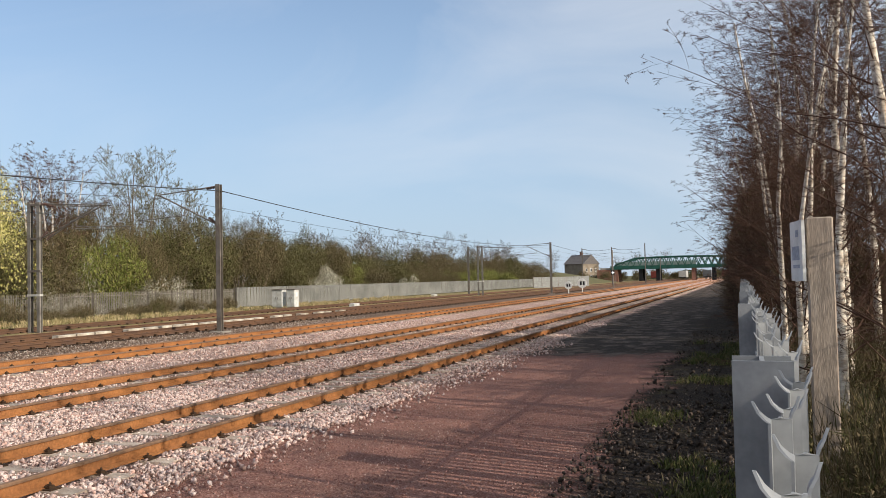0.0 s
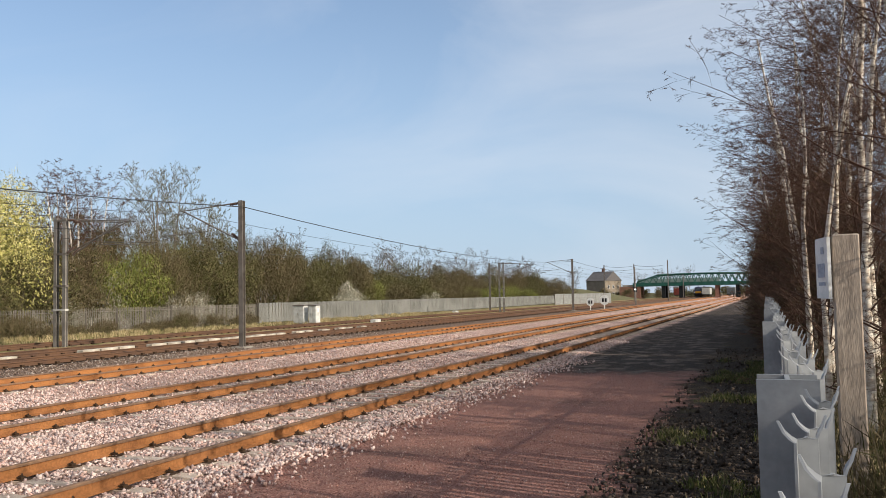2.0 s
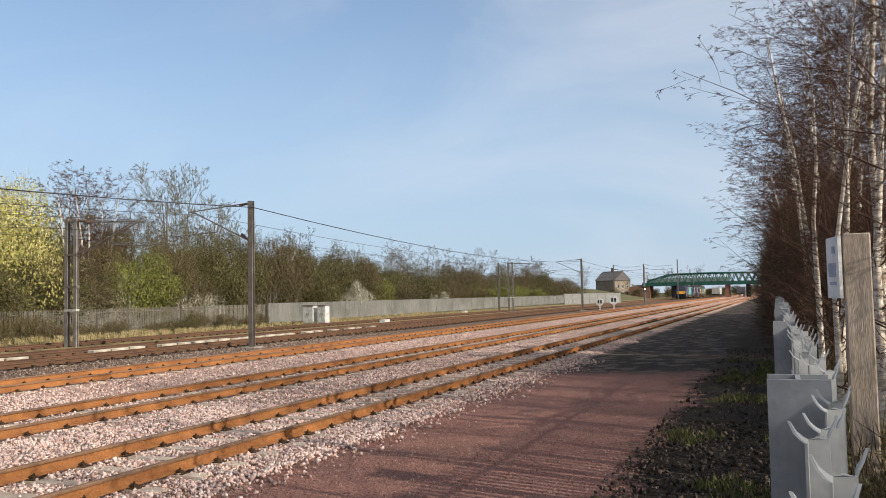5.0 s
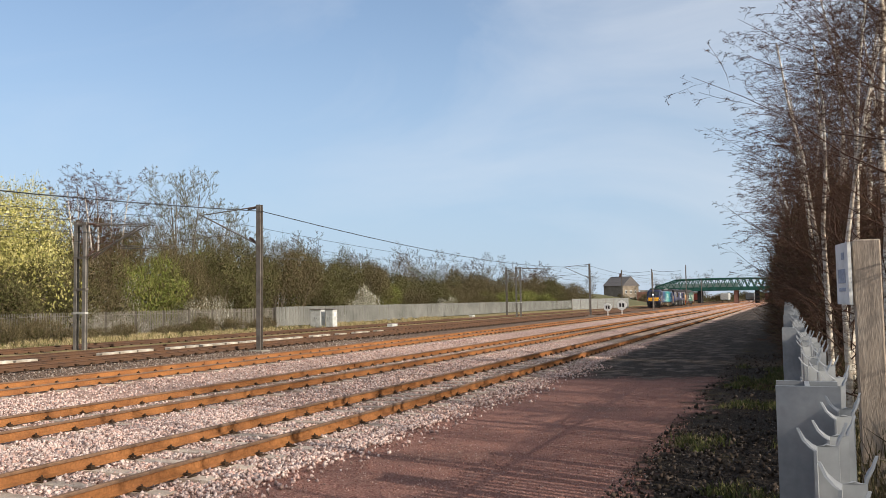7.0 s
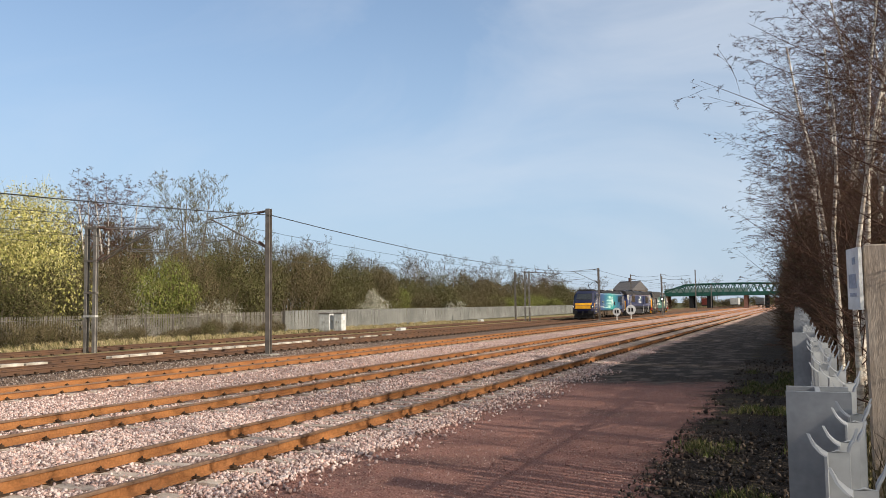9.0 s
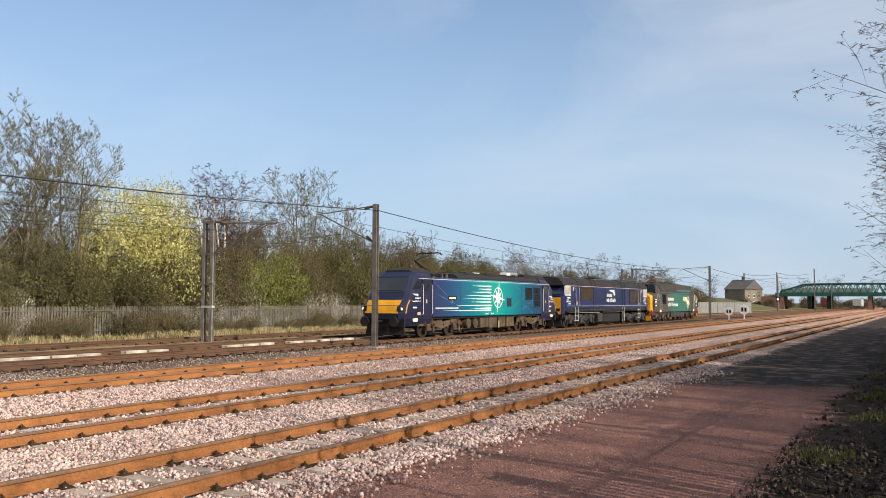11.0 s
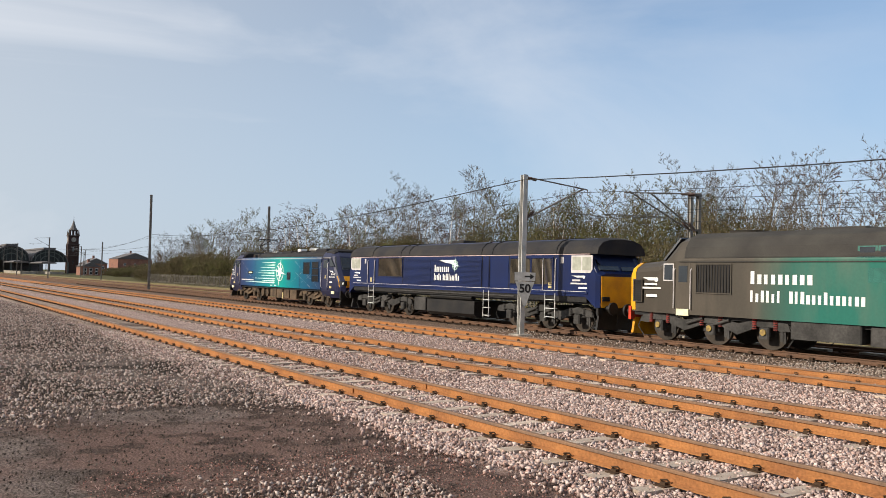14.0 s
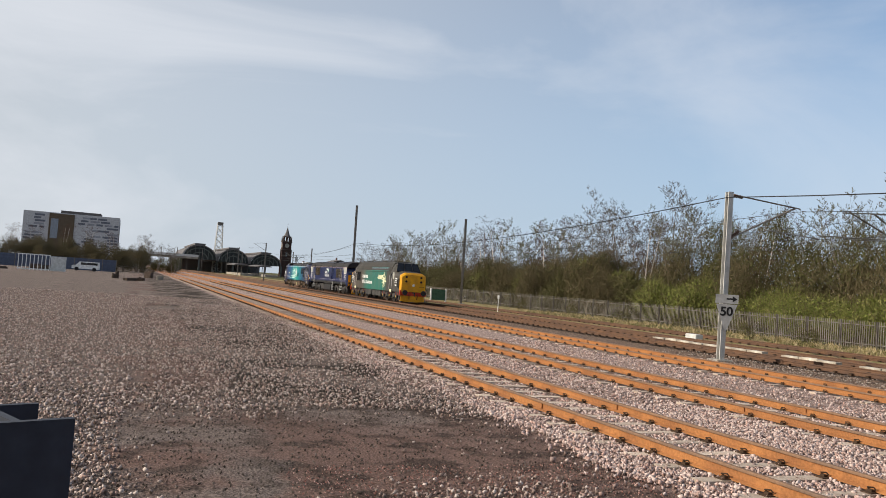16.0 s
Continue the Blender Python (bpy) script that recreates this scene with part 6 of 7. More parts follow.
BUSH_LABEL = {"brown": "tangled brown leafless scrub", "olive": "dense scrub with olive green young leaves", "green": "bushy scrub in fresh yellow-green leaf",
              "blossom": "blackthorn bush covered in white blossom", "catkin": "large willow bush covered in yellow catkins", "low": "low tangle of dry brambles",
              "brush": "dense brush of fine brown birch shoots",
              "weed": "straggly green and brown weed clump"}
STEM = Geo()
for _i in range(5):
    _a = _i * 1.3
    STEM.tube([(0.1 * math.cos(_a), 0.1 * math.sin(_a), -0.2), (0.5 * math.cos(_a), 0.5 * math.sin(_a), 1.2), (1.1 * math.cos(_a), 1.1 * math.sin(_a), 2.6)], [0.07, 0.05, 0.02], 5)
STEM_MESH = STEM.mesh("stems", M_BARK)


def plant_bush(kind, x, y, seed, sx=1.0, sz=1.0, z=0.0):
    t = thing("bush", BUSH_LABEL[kind], "bush", group="scrub along the line")
    t.matrix_basis = pose(x, y, z, 0, 0, seed * 61 % 360) @ Matrix.Diagonal((sx, sx, sz, 1))
    c = new("crown", BUSH[kind][seed % len(BUSH[kind])])
    c.parent = t
    if kind not in ("low", "weed", "brush"):
        s = new("stem", STEM_MESH)
        s.parent = t


def woodland():
    for i, (k, x, y, h) in enumerate((
            ("round", -49, 5.5, 14.6), ("birch", -48, 11.7, 12), ("sparse", -48, 20, 16.3), ("sparse", -49, 23.8, 16.2), ("budding", -46.5, 29.6, 14.2), ("sparse", -48, 34.5, 14.0),
            ("birch", -47, -11.5, 13.6), ("budding", -47, -6.5, 13.2), ("round", -50, -3.5, 11.5), ("round", -54, -18, 13), ("birch", -50, 48, 12.2), ("birch", -51, 52, 13.2), ("sparse", -50, 59.5, 14.8),
            ("sparse", -50, 64.5, 12.3), ("birch", -52, 45, 11), ("budding", -51, 69.5, 9.8), ("round", -56, 101, 8.8), ("round", -56, 117, 9.9), ("round", -57, 110, 8.5), ("budding", -56, 126, 8.3), ("round", -56, 141, 8.2),
            ("sparse", -57, 160, 9.0), ("round", -57, 178, 9.4), ("round", -58, 199, 9.6), ("round", -50, -70, 14.2), ("round", -50, -78, 13.4), ("round", -52, -86, 13.0), ("birch", -51, -98, 12.2), ("budding", -50, -106, 12.0),
            ("birch", -51, -113, 12.8), ("birch", -52, -121, 11.8), ("sparse", -52, -137, 13.5), ("round", -53, -150, 12.5), ("sparse", -54, -167, 13.2), ("round", -56, -185, 12.5), ("round", -60, -215, 12), ("round", -52, -42, 8.5),
            ("birch", -53, -32, 11.0), ("birch", -54, -27, 10.5), ("round", -53, -22, 9.5), ("budding", -51, -52, 9.0), ("budding", -50, -60, 9.6), ("budding", -49, -46, 11), ("round", -49, -38, 11.5), ("budding", -48.5, -66, 11), ("birch", -49, -56, 10.5), ("birch", -50, -74, 11), ("budding", -50, -91, 11.5), ("round", -66, 240, 12.5), ("round", -62, 275, 11), ("birch", -54, 15.5, 11.5), ("birch", -55, 8.5, 11),
            ("sparse", -48, -19, 13.2), ("round", -49, -22.5, 12.2), ("round", -49, -30.5, 10.8), ("birch", -53, -38, 10.5), ("round", -56, 0.5, 10.5), ("birch", -56, -9, 12), ("round", -55, 38, 13.5), ("birch", -56, 31, 11.5), ("round", -51, 27, 15), ("back", -53, 18, 14.5), ("back", -52, 33, 14), ("back", -53, 2, 12.5),
            ("round", -52, -14, 12.5), ("round", -51, -25, 12.2), ("birch", -49.5, 49.5, 12.5))):
        plant_tree(k, x, y, h, i + 1, lean=0)
    r = random.Random(6)
    y = -205
    while y < 218:
        plant_tree(r.choice(("back", "back_birch", "back")), -54 - r.uniform(0, 6), y, r.uniform(9.5, 12.5) * (0.92 if y > 72 else 1), r.randrange(50))
        y += r.uniform(3.8, 5.4) * (1.3 if abs(y) > 90 else 1)
    r = random.Random(5)
    kinds = ["brown", "olive", "brown", "olive", "brown", "green", "olive"]
    for row, x0 in ((0, -46.2), (1, -50.5)):
        y = -190 + row * 3
        while y < 205:
            far = abs(y) > 95
            k = r.choice(kinds)
            sz = r.uniform(0.95, 1.4) + 0.45 * row + (0.3 if 42 < y < 75 else 0)
            if -66 < y < -36:
                k, sz = ("green" if row == 0 else "olive"), sz * (0.85 + 0.25 * row)
            plant_bush(k, x0 + r.uniform(-1, 1) - (3 if far else 0) + (1.3 if row == 0 and 12 < y < 56 else 0), y, r.randrange(99), r.uniform(0.85, 1.15) * (1.3 if far else 1), sz * (0.85 if far else 1))
            y += r.uniform(4.2, 5.6) * (1.5 if far else 1)
    for x, y, s, h in ((-45.0, 17, 1.25, 1.35), (-45.6, 23, 0.9, 1.0), (-45, 4.5, 1.3, 1.3), (-45, -1, 0.8, 0.9), (-44.8, 43.5, 0.75, 0.6), (-45, 54, 0.7, 0.95), (-45, 58, 0.9, 0.8), (-44.8, 48.0, 0.5, 1.2), (-45, 28.0, 0.6, 0.75), (-45.5, 84, 1.0, 1.0),
                       (-45, -36, 0.9, 0.6), (-45, -31, 0.9, 0.65), (-44.8, -26, 0.8, 0.7), (-46, 112, 0.6, 0.8), (-46, 33.0, 0.5, 0.7)):
        plant_bush("blossom", x, y, int(-x * 10 + y), s, h)
    y = -112
    while y < -14:
        plant_bush(r.choice(("olive", "brown", "olive", "green")), -48.4 + r.uniform(-0.8, 0.8), y, r.randrange(99), r.uniform(0.9, 1.15), r.uniform(1.1, 1.35))
        y += r.uniform(4.0, 5.4)
    for i in range(26):
        plant_bush("low", -41.2 + r.uniform(-0.5, 0.7), 4 + i * 2.2 + r.uniform(-0.8, 0.8), i, r.uniform(0.7, 1.2), r.uniform(0.7, 1.7))
    for i in range(7):
        plant_bush("green", -45.2 + r.uniform(-0.5, 0.5), -50 + i * 4.0 + r.uniform(-1, 1), i * 5, r.uniform(0.75, 1.0), r.uniform(0.75, 1.05))
    plant_bush("catkin", -46.3, 38.4, 3, 1.05, 1.28)
    for x, y in ((-38.5, -52), (-38.8, -60), (-39.4, -70), (-37.6, -44), (-40.0, -82), (-36.0, -37), (-39.5, 49), (-39.8, 20), (-40.4, -12)):
        plant_bush("weed", x, y, int(y + 200), 1.0, 1.2)


woodland()


def near_birches():
    for i, (x, y, h) in enumerate(((2.4, 6.3, 7.5), (2.5, 8.6, 10), (1.95, 12.1, 10.5), (2.7, 14.6, 10), (1.75, 17.0, 11), (2.6, 19.5, 10), (1.7, 22.3, 10), (1.65, 25.4, 11), (2.7, 28, 11), (1.5, 31, 10.5), (1.4, 35, 11), (1.9, 39.5, 11), (1.2, 45, 11), (1.6, 51, 11.5),
                                  (1.1, 58, 11), (1.4, 66, 11.5), (0.8, 76, 11), (1.0, 88, 12), (0.7, 102, 12), (4.6, 24, 10.5), (5.2, 36, 11), (6.4, 4.0, 8.0), (6.6, 0.6, 9.5), (5.8, 5.4, 7.5), (7.5, 2.0, 9.5), (8.5, -0.8, 9.5),
                                  (2.1, 10.3, 8), (3.2, 16.2, 9.5), (2.2, 20.8, 9), (2.3, 33, 9.5), (2.0, 48, 10), (2.2, 62, 10.5), (3.4, 11.0, 9.5), (4.2, 14.0, 10), (3.9, 18.5, 10), (1.3, 13.6, 8.5), (1.2, 18.6, 9), (1.1, 24.2, 9.5), (3.6, 8.0, 9), (0.8, 14.2, 6.6), (0.7, 17.4, 7.2), (0.65, 21.5, 7.5), (0.6, 26.0, 8), (0.6, 30.5, 8), (0.55, 36.0, 8.5), (0.5, 42.0, 8.5), (0.95, 15.6, 7.6), (0.9, 20.6, 8.6))):
        plant_tree("near_birch" if y < 46 else "birch", x, y, h, i * 3 + 2 + (i // 4), lean=(i % 3 - 1) * 1.5, group="birches along the fence")
    r = random.Random(9)
    for i in range(34):
        plant_bush("low", r.uniform(0.9, 4.5), r.uniform(4.0, 44), i, r.uniform(0.5, 0.9), r.uniform(0.6, 1.25))
    for i in range(8):
        plant_bush("brown", r.uniform(3.0, 4.4), 15 + i * 8 + r.uniform(-2, 2), i, 0.42, 0.6)

    for i in range(24):
        plant_bush("brush", r.uniform(0.7, 1.3) + (0.5 if i < 4 else 0), 21.0 + i * 2.4 + r.uniform(-0.8, 0.8), i, r.uniform(0.85, 1.25), r.uniform(0.75, 1.1))
    for i in range(7):
        plant_bush("brown", 1.7 - 0.05 * i, 34 + i * 12.5 + r.uniform(-2, 2), i + 3, 0.5, 0.75)


near_birches()


def blades(name, label, count, area, size, material, seed, keep=None):
    """Grass as slim bent blades, in tufts."""
    r = np.random.RandomState(seed)
    x0, x1, y0, y1 = area
    tufts = max(1, count // 14)
    tc = np.stack([r.uniform(x0, x1, tufts), r.uniform(y0, y1, tufts)], 1)
    if keep is not None:
        tc = np.array([p for p in tc if keep(p)])
    k = r.randint(0, len(tc), count)
    p = tc[k] + r.normal(size=(count, 2)) * 0.09
    P = np.concatenate([p, np.full((count, 1), -0.03)], 1)
    D = np.concatenate([r.normal(size=(count, 2)) * 0.35, np.ones((count, 1))], 1)
    D /= np.linalg.norm(D, axis=1)[:, None]
    a = r.uniform(0, 2 * math.pi, count)
    S = np.stack([np.cos(a), np.sin(a), np.zeros(count)], 1)
    L = size * r.uniform(0.4, 1.2, (count, 1))
    w = 0.012 * size / 0.2
    bend = np.concatenate([D[:, :2] * 0.5, np.zeros((count, 1))], 1) * L
    v = np.stack([P - S * w, P + S * w, P + D * L * 0.6 + S * w * 0.7, P + D * L * 0.6 - S * w * 0.7, P + D * L * 0.95 + bend], 1).reshape(-1, 3)
    b = 5 * np.arange(count)[:, None]
    f = np.concatenate([b + [0, 1, 2], b + [0, 2, 3], b + [3, 2, 4]], 0).reshape(-1, 3)
    ob = new(name, fast_mesh(name, v, f, [material]))
    tagged(ob, label, "grass", kind="stuff")


blades("grass", "patchy green and straw grass along the fence foot", 12000, (-1.5, 0.0, 2.2, 30), 0.13, M_GRASS, 31,
       lambda p: (p[1] < 8.2 and p[0] > -1.25 + 0.05 * p[1]) or (16.5 < p[1] < 25 and noise.noise((p[0] * 0.8, p[1] * 0.35, 5)) > 0.0 and p[0] > -1.2) or noise.noise((p[0] * 1.2, p[1] * 0.6, 5)) > 0.34)
blades("dry_grass", "dry straw grass under the birches", 14000, (0.25, 5.0, 2.5, 36), 0.35, M_DRYGRASS, 32)
blades("verge_grass", "dry straw and olive grass on the far verge", 26000, (-41.6, -34.6, -75, 95), 0.34, M_DRYGRASS, 33, lambda p: noise.noise((p[0] * 0.4, p[1] * 0.12, 1)) > -0.25)
blades("verge_grass", "green grass on the far verge", 9000, (-41.6, -35.5, -75, 70), 0.25, M_GRASS, 34)


# ---- loose stone ----
def stones(name, label, spots, size, material, seed, z=0.0):
    """Many small angular stones, each a skewed, squashed lump with six corners and eight facets."""
    r = np.random.RandomState(seed)
    n = len(spots)
    lump = np.array([(1, 0, 0), (-1, 0, 0), (0, 1, 0), (0, -1, 0), (0, 0, 1), (0, 0, -1)], dtype=np.float32) * 0.62
    shape = lump[None] * r.uniform(0.6, 1.25, (n, 1, 3)) * size * r.uniform(0.6, 1.35, (n, 1, 1))
    shape = shape + r.normal(size=(n, 6, 3)) * size * 0.16
    q = r.normal(size=(n, 4))
    q /= np.linalg.norm(q, axis=1)[:, None]
    w, x, y, zz = q.T
    R = np.stack([np.stack([1 - 2 * (y * y + zz * zz), 2 * (x * y - zz * w), 2 * (x * zz + y * w)], 1),
                  np.stack([2 * (x * y + zz * w), 1 - 2 * (x * x + zz * zz), 2 * (y * zz - x * w)], 1),
                  np.stack([2 * (x * zz - y * w), 2 * (y * zz + x * w), 1 - 2 * (x * x + y * y)], 1)], 1)
    v = np.einsum("nij,nkj->nki", R, shape)
    v[:, :, :2] += spots[:, None, :]
    v[:, :, 2] += (z + r.uniform(-0.45, 0.30, n) * size)[:, None]
    f = np.array([(0, 2, 4), (2, 1, 4), (1, 3, 4), (3, 0, 4), (2, 0, 5), (1, 2, 5), (3, 1, 5), (0, 3, 5)])
    faces = (6 * np.arange(n)[:, None, None] + f[None]).reshape(-1, 3)
    ob = new(name, fast_mesh(name, v.reshape(-1, 3), faces, [material]))
    tagged(ob, label, "stones", kind="stuff")


def scatter(count, x0, x1, y0, y1, seed, dense=14.0):
    """Spots that thin out with distance along y."""
    r = np.random.RandomState(seed)
    y = np.concatenate([r.uniform(max(y0, -dense), min(y1, dense), int(count * 0.6)), r.uniform(y0, y1, count - int(count * 0.6))])
    return np.stack([r.uniform(x0, x1, len(y)), y], 1)


def ragged(p, seed, amount=0.35):
    p[:, 0] += np.array([noise.noise((0, yy * 0.5, seed)) * amount for yy in p[:, 1]])
    return p


M_STONESOIL = stone_mat("dark_soil_stones", [(0.07, 0.055, 0.045), (0.095, 0.076, 0.064), (0.045, 0.036, 0.03), (0.15, 0.122, 0.105)])


def all_stones():
    a = scatter(115000, -10.7, -5.75, -30, 38, 41)
    b = scatter(62000, -16.4, -10.7, -32, 42, 42)
    c = scatter(30000, -22.4, -16.4, -26, 40, 43)
    p = ragged(np.concatenate([a, b]), 7)
    on = np.zeros(len(p), dtype=bool)
    for x in (-6.83, -8.335, -11.15, -12.655):
        on |= np.abs(p[:, 0] - x) < 0.085
    for c0, sp, ph in ((-7.58, 0.735, 0.37), (-11.9, 0.80, 0.18)):
        m = np.abs(p[:, 0] - c0) < 1.3
        d = np.abs((p[:, 1] + 520 - ph + sp / 2) % sp - sp / 2) < 0.15
        on |= m & d & (np.random.RandomState(3).random(len(p)) < (0.80 if c0 > -9 else 0.55))
    r = np.random.RandomState(71)
    spill = np.stack([-5.85 + np.abs(r.normal(size=2400)) * 0.32, r.uniform(-24, 26, 2400)], 1)
    p = np.concatenate([p[~on], ragged(spill, 7)])
    c = c[(np.abs(c[:, 0] + 16.94) > 0.1) & (np.abs(c[:, 0] + 18.445) > 0.1)]
    inner = c[c[:, 0] > -20.2]
    for q, size, pale, dull, seed in ((p, 0.043, "angular pink and grey ballast stones round the sidings", "mauve grey ballast stones round the sidings", 44),
                                      (inner, 0.045, "pink ballast between sidings and running lines", "mauve grey ballast between sidings and running lines", 45)):
        # stones south of about y = -1 get the copy dimmed for side light
        pink = q[:, 1] + np.random.RandomState(seed).normal(size=len(q)) * 3.0 > -1.0
        stones("ballast", pale, q[pink], size, M_STONE, seed, 0.0)
        stones("ballast", dull, q[~pink], size, M_STONEDIM, seed + 100, 0.0)
    d = np.concatenate([c[c[:, 0] < -20.2], scatter(16000, -26.0, -19.9, -30, 45, 46)])
    d = d[(np.abs(d[:, 0] + 23.0) > 0.1) & (np.abs(d[:, 0] + 24.505) > 0.1)]
    stones("dirty_ballast", "dirty brown ballast along the running lines", d, 0.05, M_STONEBROWN, 47, 0.0)
    r = np.random.RandomState(48)
    y = -5.5 - 52 * r.random(95000) ** 1.75
    x = r.uniform(-6.2, 6.0, len(y)) * np.clip(0.45 - y / 26, 0, 1.2) - 0.2
    g = np.stack([x, y], 1)
    r2 = random.Random(2)
    g = g[[noise.noise((q[0] * 0.35, q[1] * 0.22, 2)) + (0.5 if q[1] < -13 else -0.3 if q[1] > -9.5 and q[0] < -0.5 else 0.0) + (0.35 if q[0] > 0.2 + 0.2 * q[1] / 10 else 0) > 0.15 + r2.gauss(0, 0.16) and q[0] > -6.6 for q in g]]
    stones("gravel", "loose grey gravel over the open yard", g, 0.036, M_STONEGREY, 49, 0.0)
    q = scatter(26000, -6.3, -1.6, -9, 22, 50, 13)
    stones("crushed_brick", "small crushed brick chips on the red hardstanding", ragged(q, 3, 0.3), 0.014, M_STONERED, 51, 0.0)
    k = np.stack([np.random.RandomState(60).uniform(-5.6, 2.0, 9000), np.random.RandomState(61).uniform(-15, -2.5, 9000)], 1)
    stones("rubble", "brown and red rubble chips trodden into the soil", k, 0.02, M_STONESOIL, 62, 0.0)
    k = scatter(1300, -1.85, -0.1, 2, 32, 72)
    stones("soil_clods", "dark clods of soil and dead leaves along the fence foot", k, 0.055, mat("dark_soil_clod", (0.04, 0.03, 0.024), 0.95, col2=(0.07, 0.053, 0.042), scale=4, island=0.4), 73, 0.0)
    s = scatter(3000, -1.9, -0.1, 2, 30, 52)
    stones("soil_stones", "scattered stones in the dark soil by the fence", s, 0.026, M_STONESOIL, 53, 0.0)


all_stones()


# ---- the road bridge beyond the sidings ----
def road_bridge():
    t = thing("road_bridge", "green lattice girder road bridge on dark piers over the tracks", "bridge", pose(0, 285, 0))
    x0, x1 = -41.5, 0.0

    def top(x):
        f = (x - x0) / (x1 - x0)
        return 5.6 + 2.0 * min(1.0, f * 6) + 0.45 * math.sin(math.pi * f)

    for y, s in ((0, 1), (9.0, 1)):
        gd = part("girder", Geo().box(x0 - 1.5, x1, y - 0.25, y + 0.25, 4.1, 5.3), M_BRIDGE, t)
        pts = [(x0 + (x1 - x0) * i / 12, y, top(x0 + (x1 - x0) * i / 12)) for i in range(13)]
        part("top_chord", Geo().tube(pts, 0.24, 4), M_BRIDGE, gd)
        n = 20
        for i in range(n):
            a, b = x0 + (x1 - x0) * i / n, x0 + (x1 - x0) * (i + 0.5) / n
            c = x0 + (x1 - x0) * (i + 1) / n
            part("lattice_bar", Geo().tube([(a, y, 5.2), (b, y, top(b) - 0.1)], 0.15, 4), M_BRIDGE, gd)
            part("lattice_bar", Geo().tube([(b, y, top(b) - 0.1), (c, y, 5.2)], 0.15, 4), M_BRIDGE, gd)
    part("deck", Geo().box(x0 - 5, x1 + 30, 0.3, 8.7, 4.15, 4.7), M_CONC, t)
    part("parapet", Geo().box(x0 - 1, x0 + 26, 8.2, 8.5, 4.7, 6.7), mat("grey_green_parapet", (0.16, 0.21, 0.20), 0.7), t)
    for x in (-33.0, -27.4, -16.0, -9.6):
        for y in (1.0, 7.6):
            part("pier", Geo().box(x - 0.6, x + 0.6, y - 0.6, y + 0.6, -0.3, 4.15), M_BRICK if x == -16.0 else M_BLACK, t)
    part("abutment", Geo().box(x0 - 6, x0 + 1, 0.0, 8.7, -0.3, 4.1), M_BRICK, t)
    part("abutment", Geo().box(-3.0, x1 + 30, 0.0, 8.7, -0.3, 4.1), M_BRICK, t)


road_bridge()


def bank(name, label, pts, y0, y1, h):
    """A grassy bank: a rounded ridge between two y."""
    g = Geo()
    rows = []
    n = 12
    for j in range(n + 1):
        y = y0 + (y1 - y0) * j / n
        k = math.sin(math.pi * j / n) ** 0.5
        rows.append([(x, y, -0.1 + zz * h * k) for x, zz in pts])
    nn = len(pts)
    g.add([p for r_ in rows for p in r_], [(j * nn + i, j * nn + i + 1, (j + 1) * nn + i + 1, (j + 1) * nn + i) for j in range(n) for i in range(nn - 1)])
    whole(name, g, mat("rough_grass_bank", (0.13, 0.115, 0.06), 0.95, col2=(0.085, 0.085, 0.035), scale=0.6, fine=6), label, "bank", kind="structure", smooth=True)


bank("embankment", "rough grass embankment rising to the road bridge", [(-90, 0.6), (-75, 1.0), (-55, 1.0), (-46, 0.5), (-40, 0.0)], 222, 290, 3.6)


def house(x, y, w, d, h, rh, label, wall_m, turn=0):
    t = thing("house", label, "house", pose(x, y, 0, 0, 0, turn))
    part("wall", Geo().box(-w / 2, w / 2, -d / 2, d / 2, -0.3, h), wall_m, t)
    part("roof", Geo().prism([(-w / 2 - 0.4, h), (w / 2 + 0.4, h), (0, h + rh)], "y", -d / 2 - 0.3, d / 2 + 0.3), M_SLATE, t)
    part("chimney", Geo().box(-0.4, 0.4, -0.4, 0.4, h + rh - 0.8, h + rh + 1.2), M_BRICK, t)
    for z in (h * 0.28, h * 0.66):
        for i in (-1, 0, 1):
            wn = part("window", Geo().box(i * w * 0.3 - 0.55, i * w * 0.3 + 0.55, -d / 2 - 0.05, -d / 2, z - 0.6, z + 0.6), M_WHITE, t)
            part("pane", Geo().box(i * w * 0.3 - 0.45, i * w * 0.3 + 0.45, -d / 2 - 0.07, -d / 2 - 0.05, z - 0.5, z + 0.5), M_GLASSDARK, wn)


M_RENDER = mat("cream_render", (0.24, 0.20, 0.155), 0.9, scale=0.5)
house(-56.5, 305, 10.5, 8, 6.6, 3.4, "cream rendered house with a slate roof behind the bank", M_RENDER, 68)
house(-88, 300, 11, 9, 6.0, 2.6, "red brick house with a slate roof among trees", M_BRICK, 10)


def block_wall(x0, y0, x1, y1, h, label, m):
    t = thing("panel_fence", label, "panel fence")
    d = Vector((x1 - x0, y1 - y0, 0))
    n = max(2, int(d.length / 2.4))
    ang = math.degrees(math.atan2(d.y, d.x))
    for i in range(n):
        p = pose(x0 + d.x * i / n, y0 + d.y * i / n, 0, 0, 0, ang)
        part("panel", Geo().box(0.04, d.length / n - 0.04, -0.03, 0.03, -0.1, h), m, t, at=p)
        part("post", Geo().box(-0.06, 0.06, -0.07, 0.07, -0.1, h + 0.1), M_MASTDARK, t, at=p)


block_wall(-40.0, 163, -31.5, 178, 2.1, "pale panel fence beside the far end of the verge", mat("pale_panel", (0.24, 0.245, 0.24), 0.7))


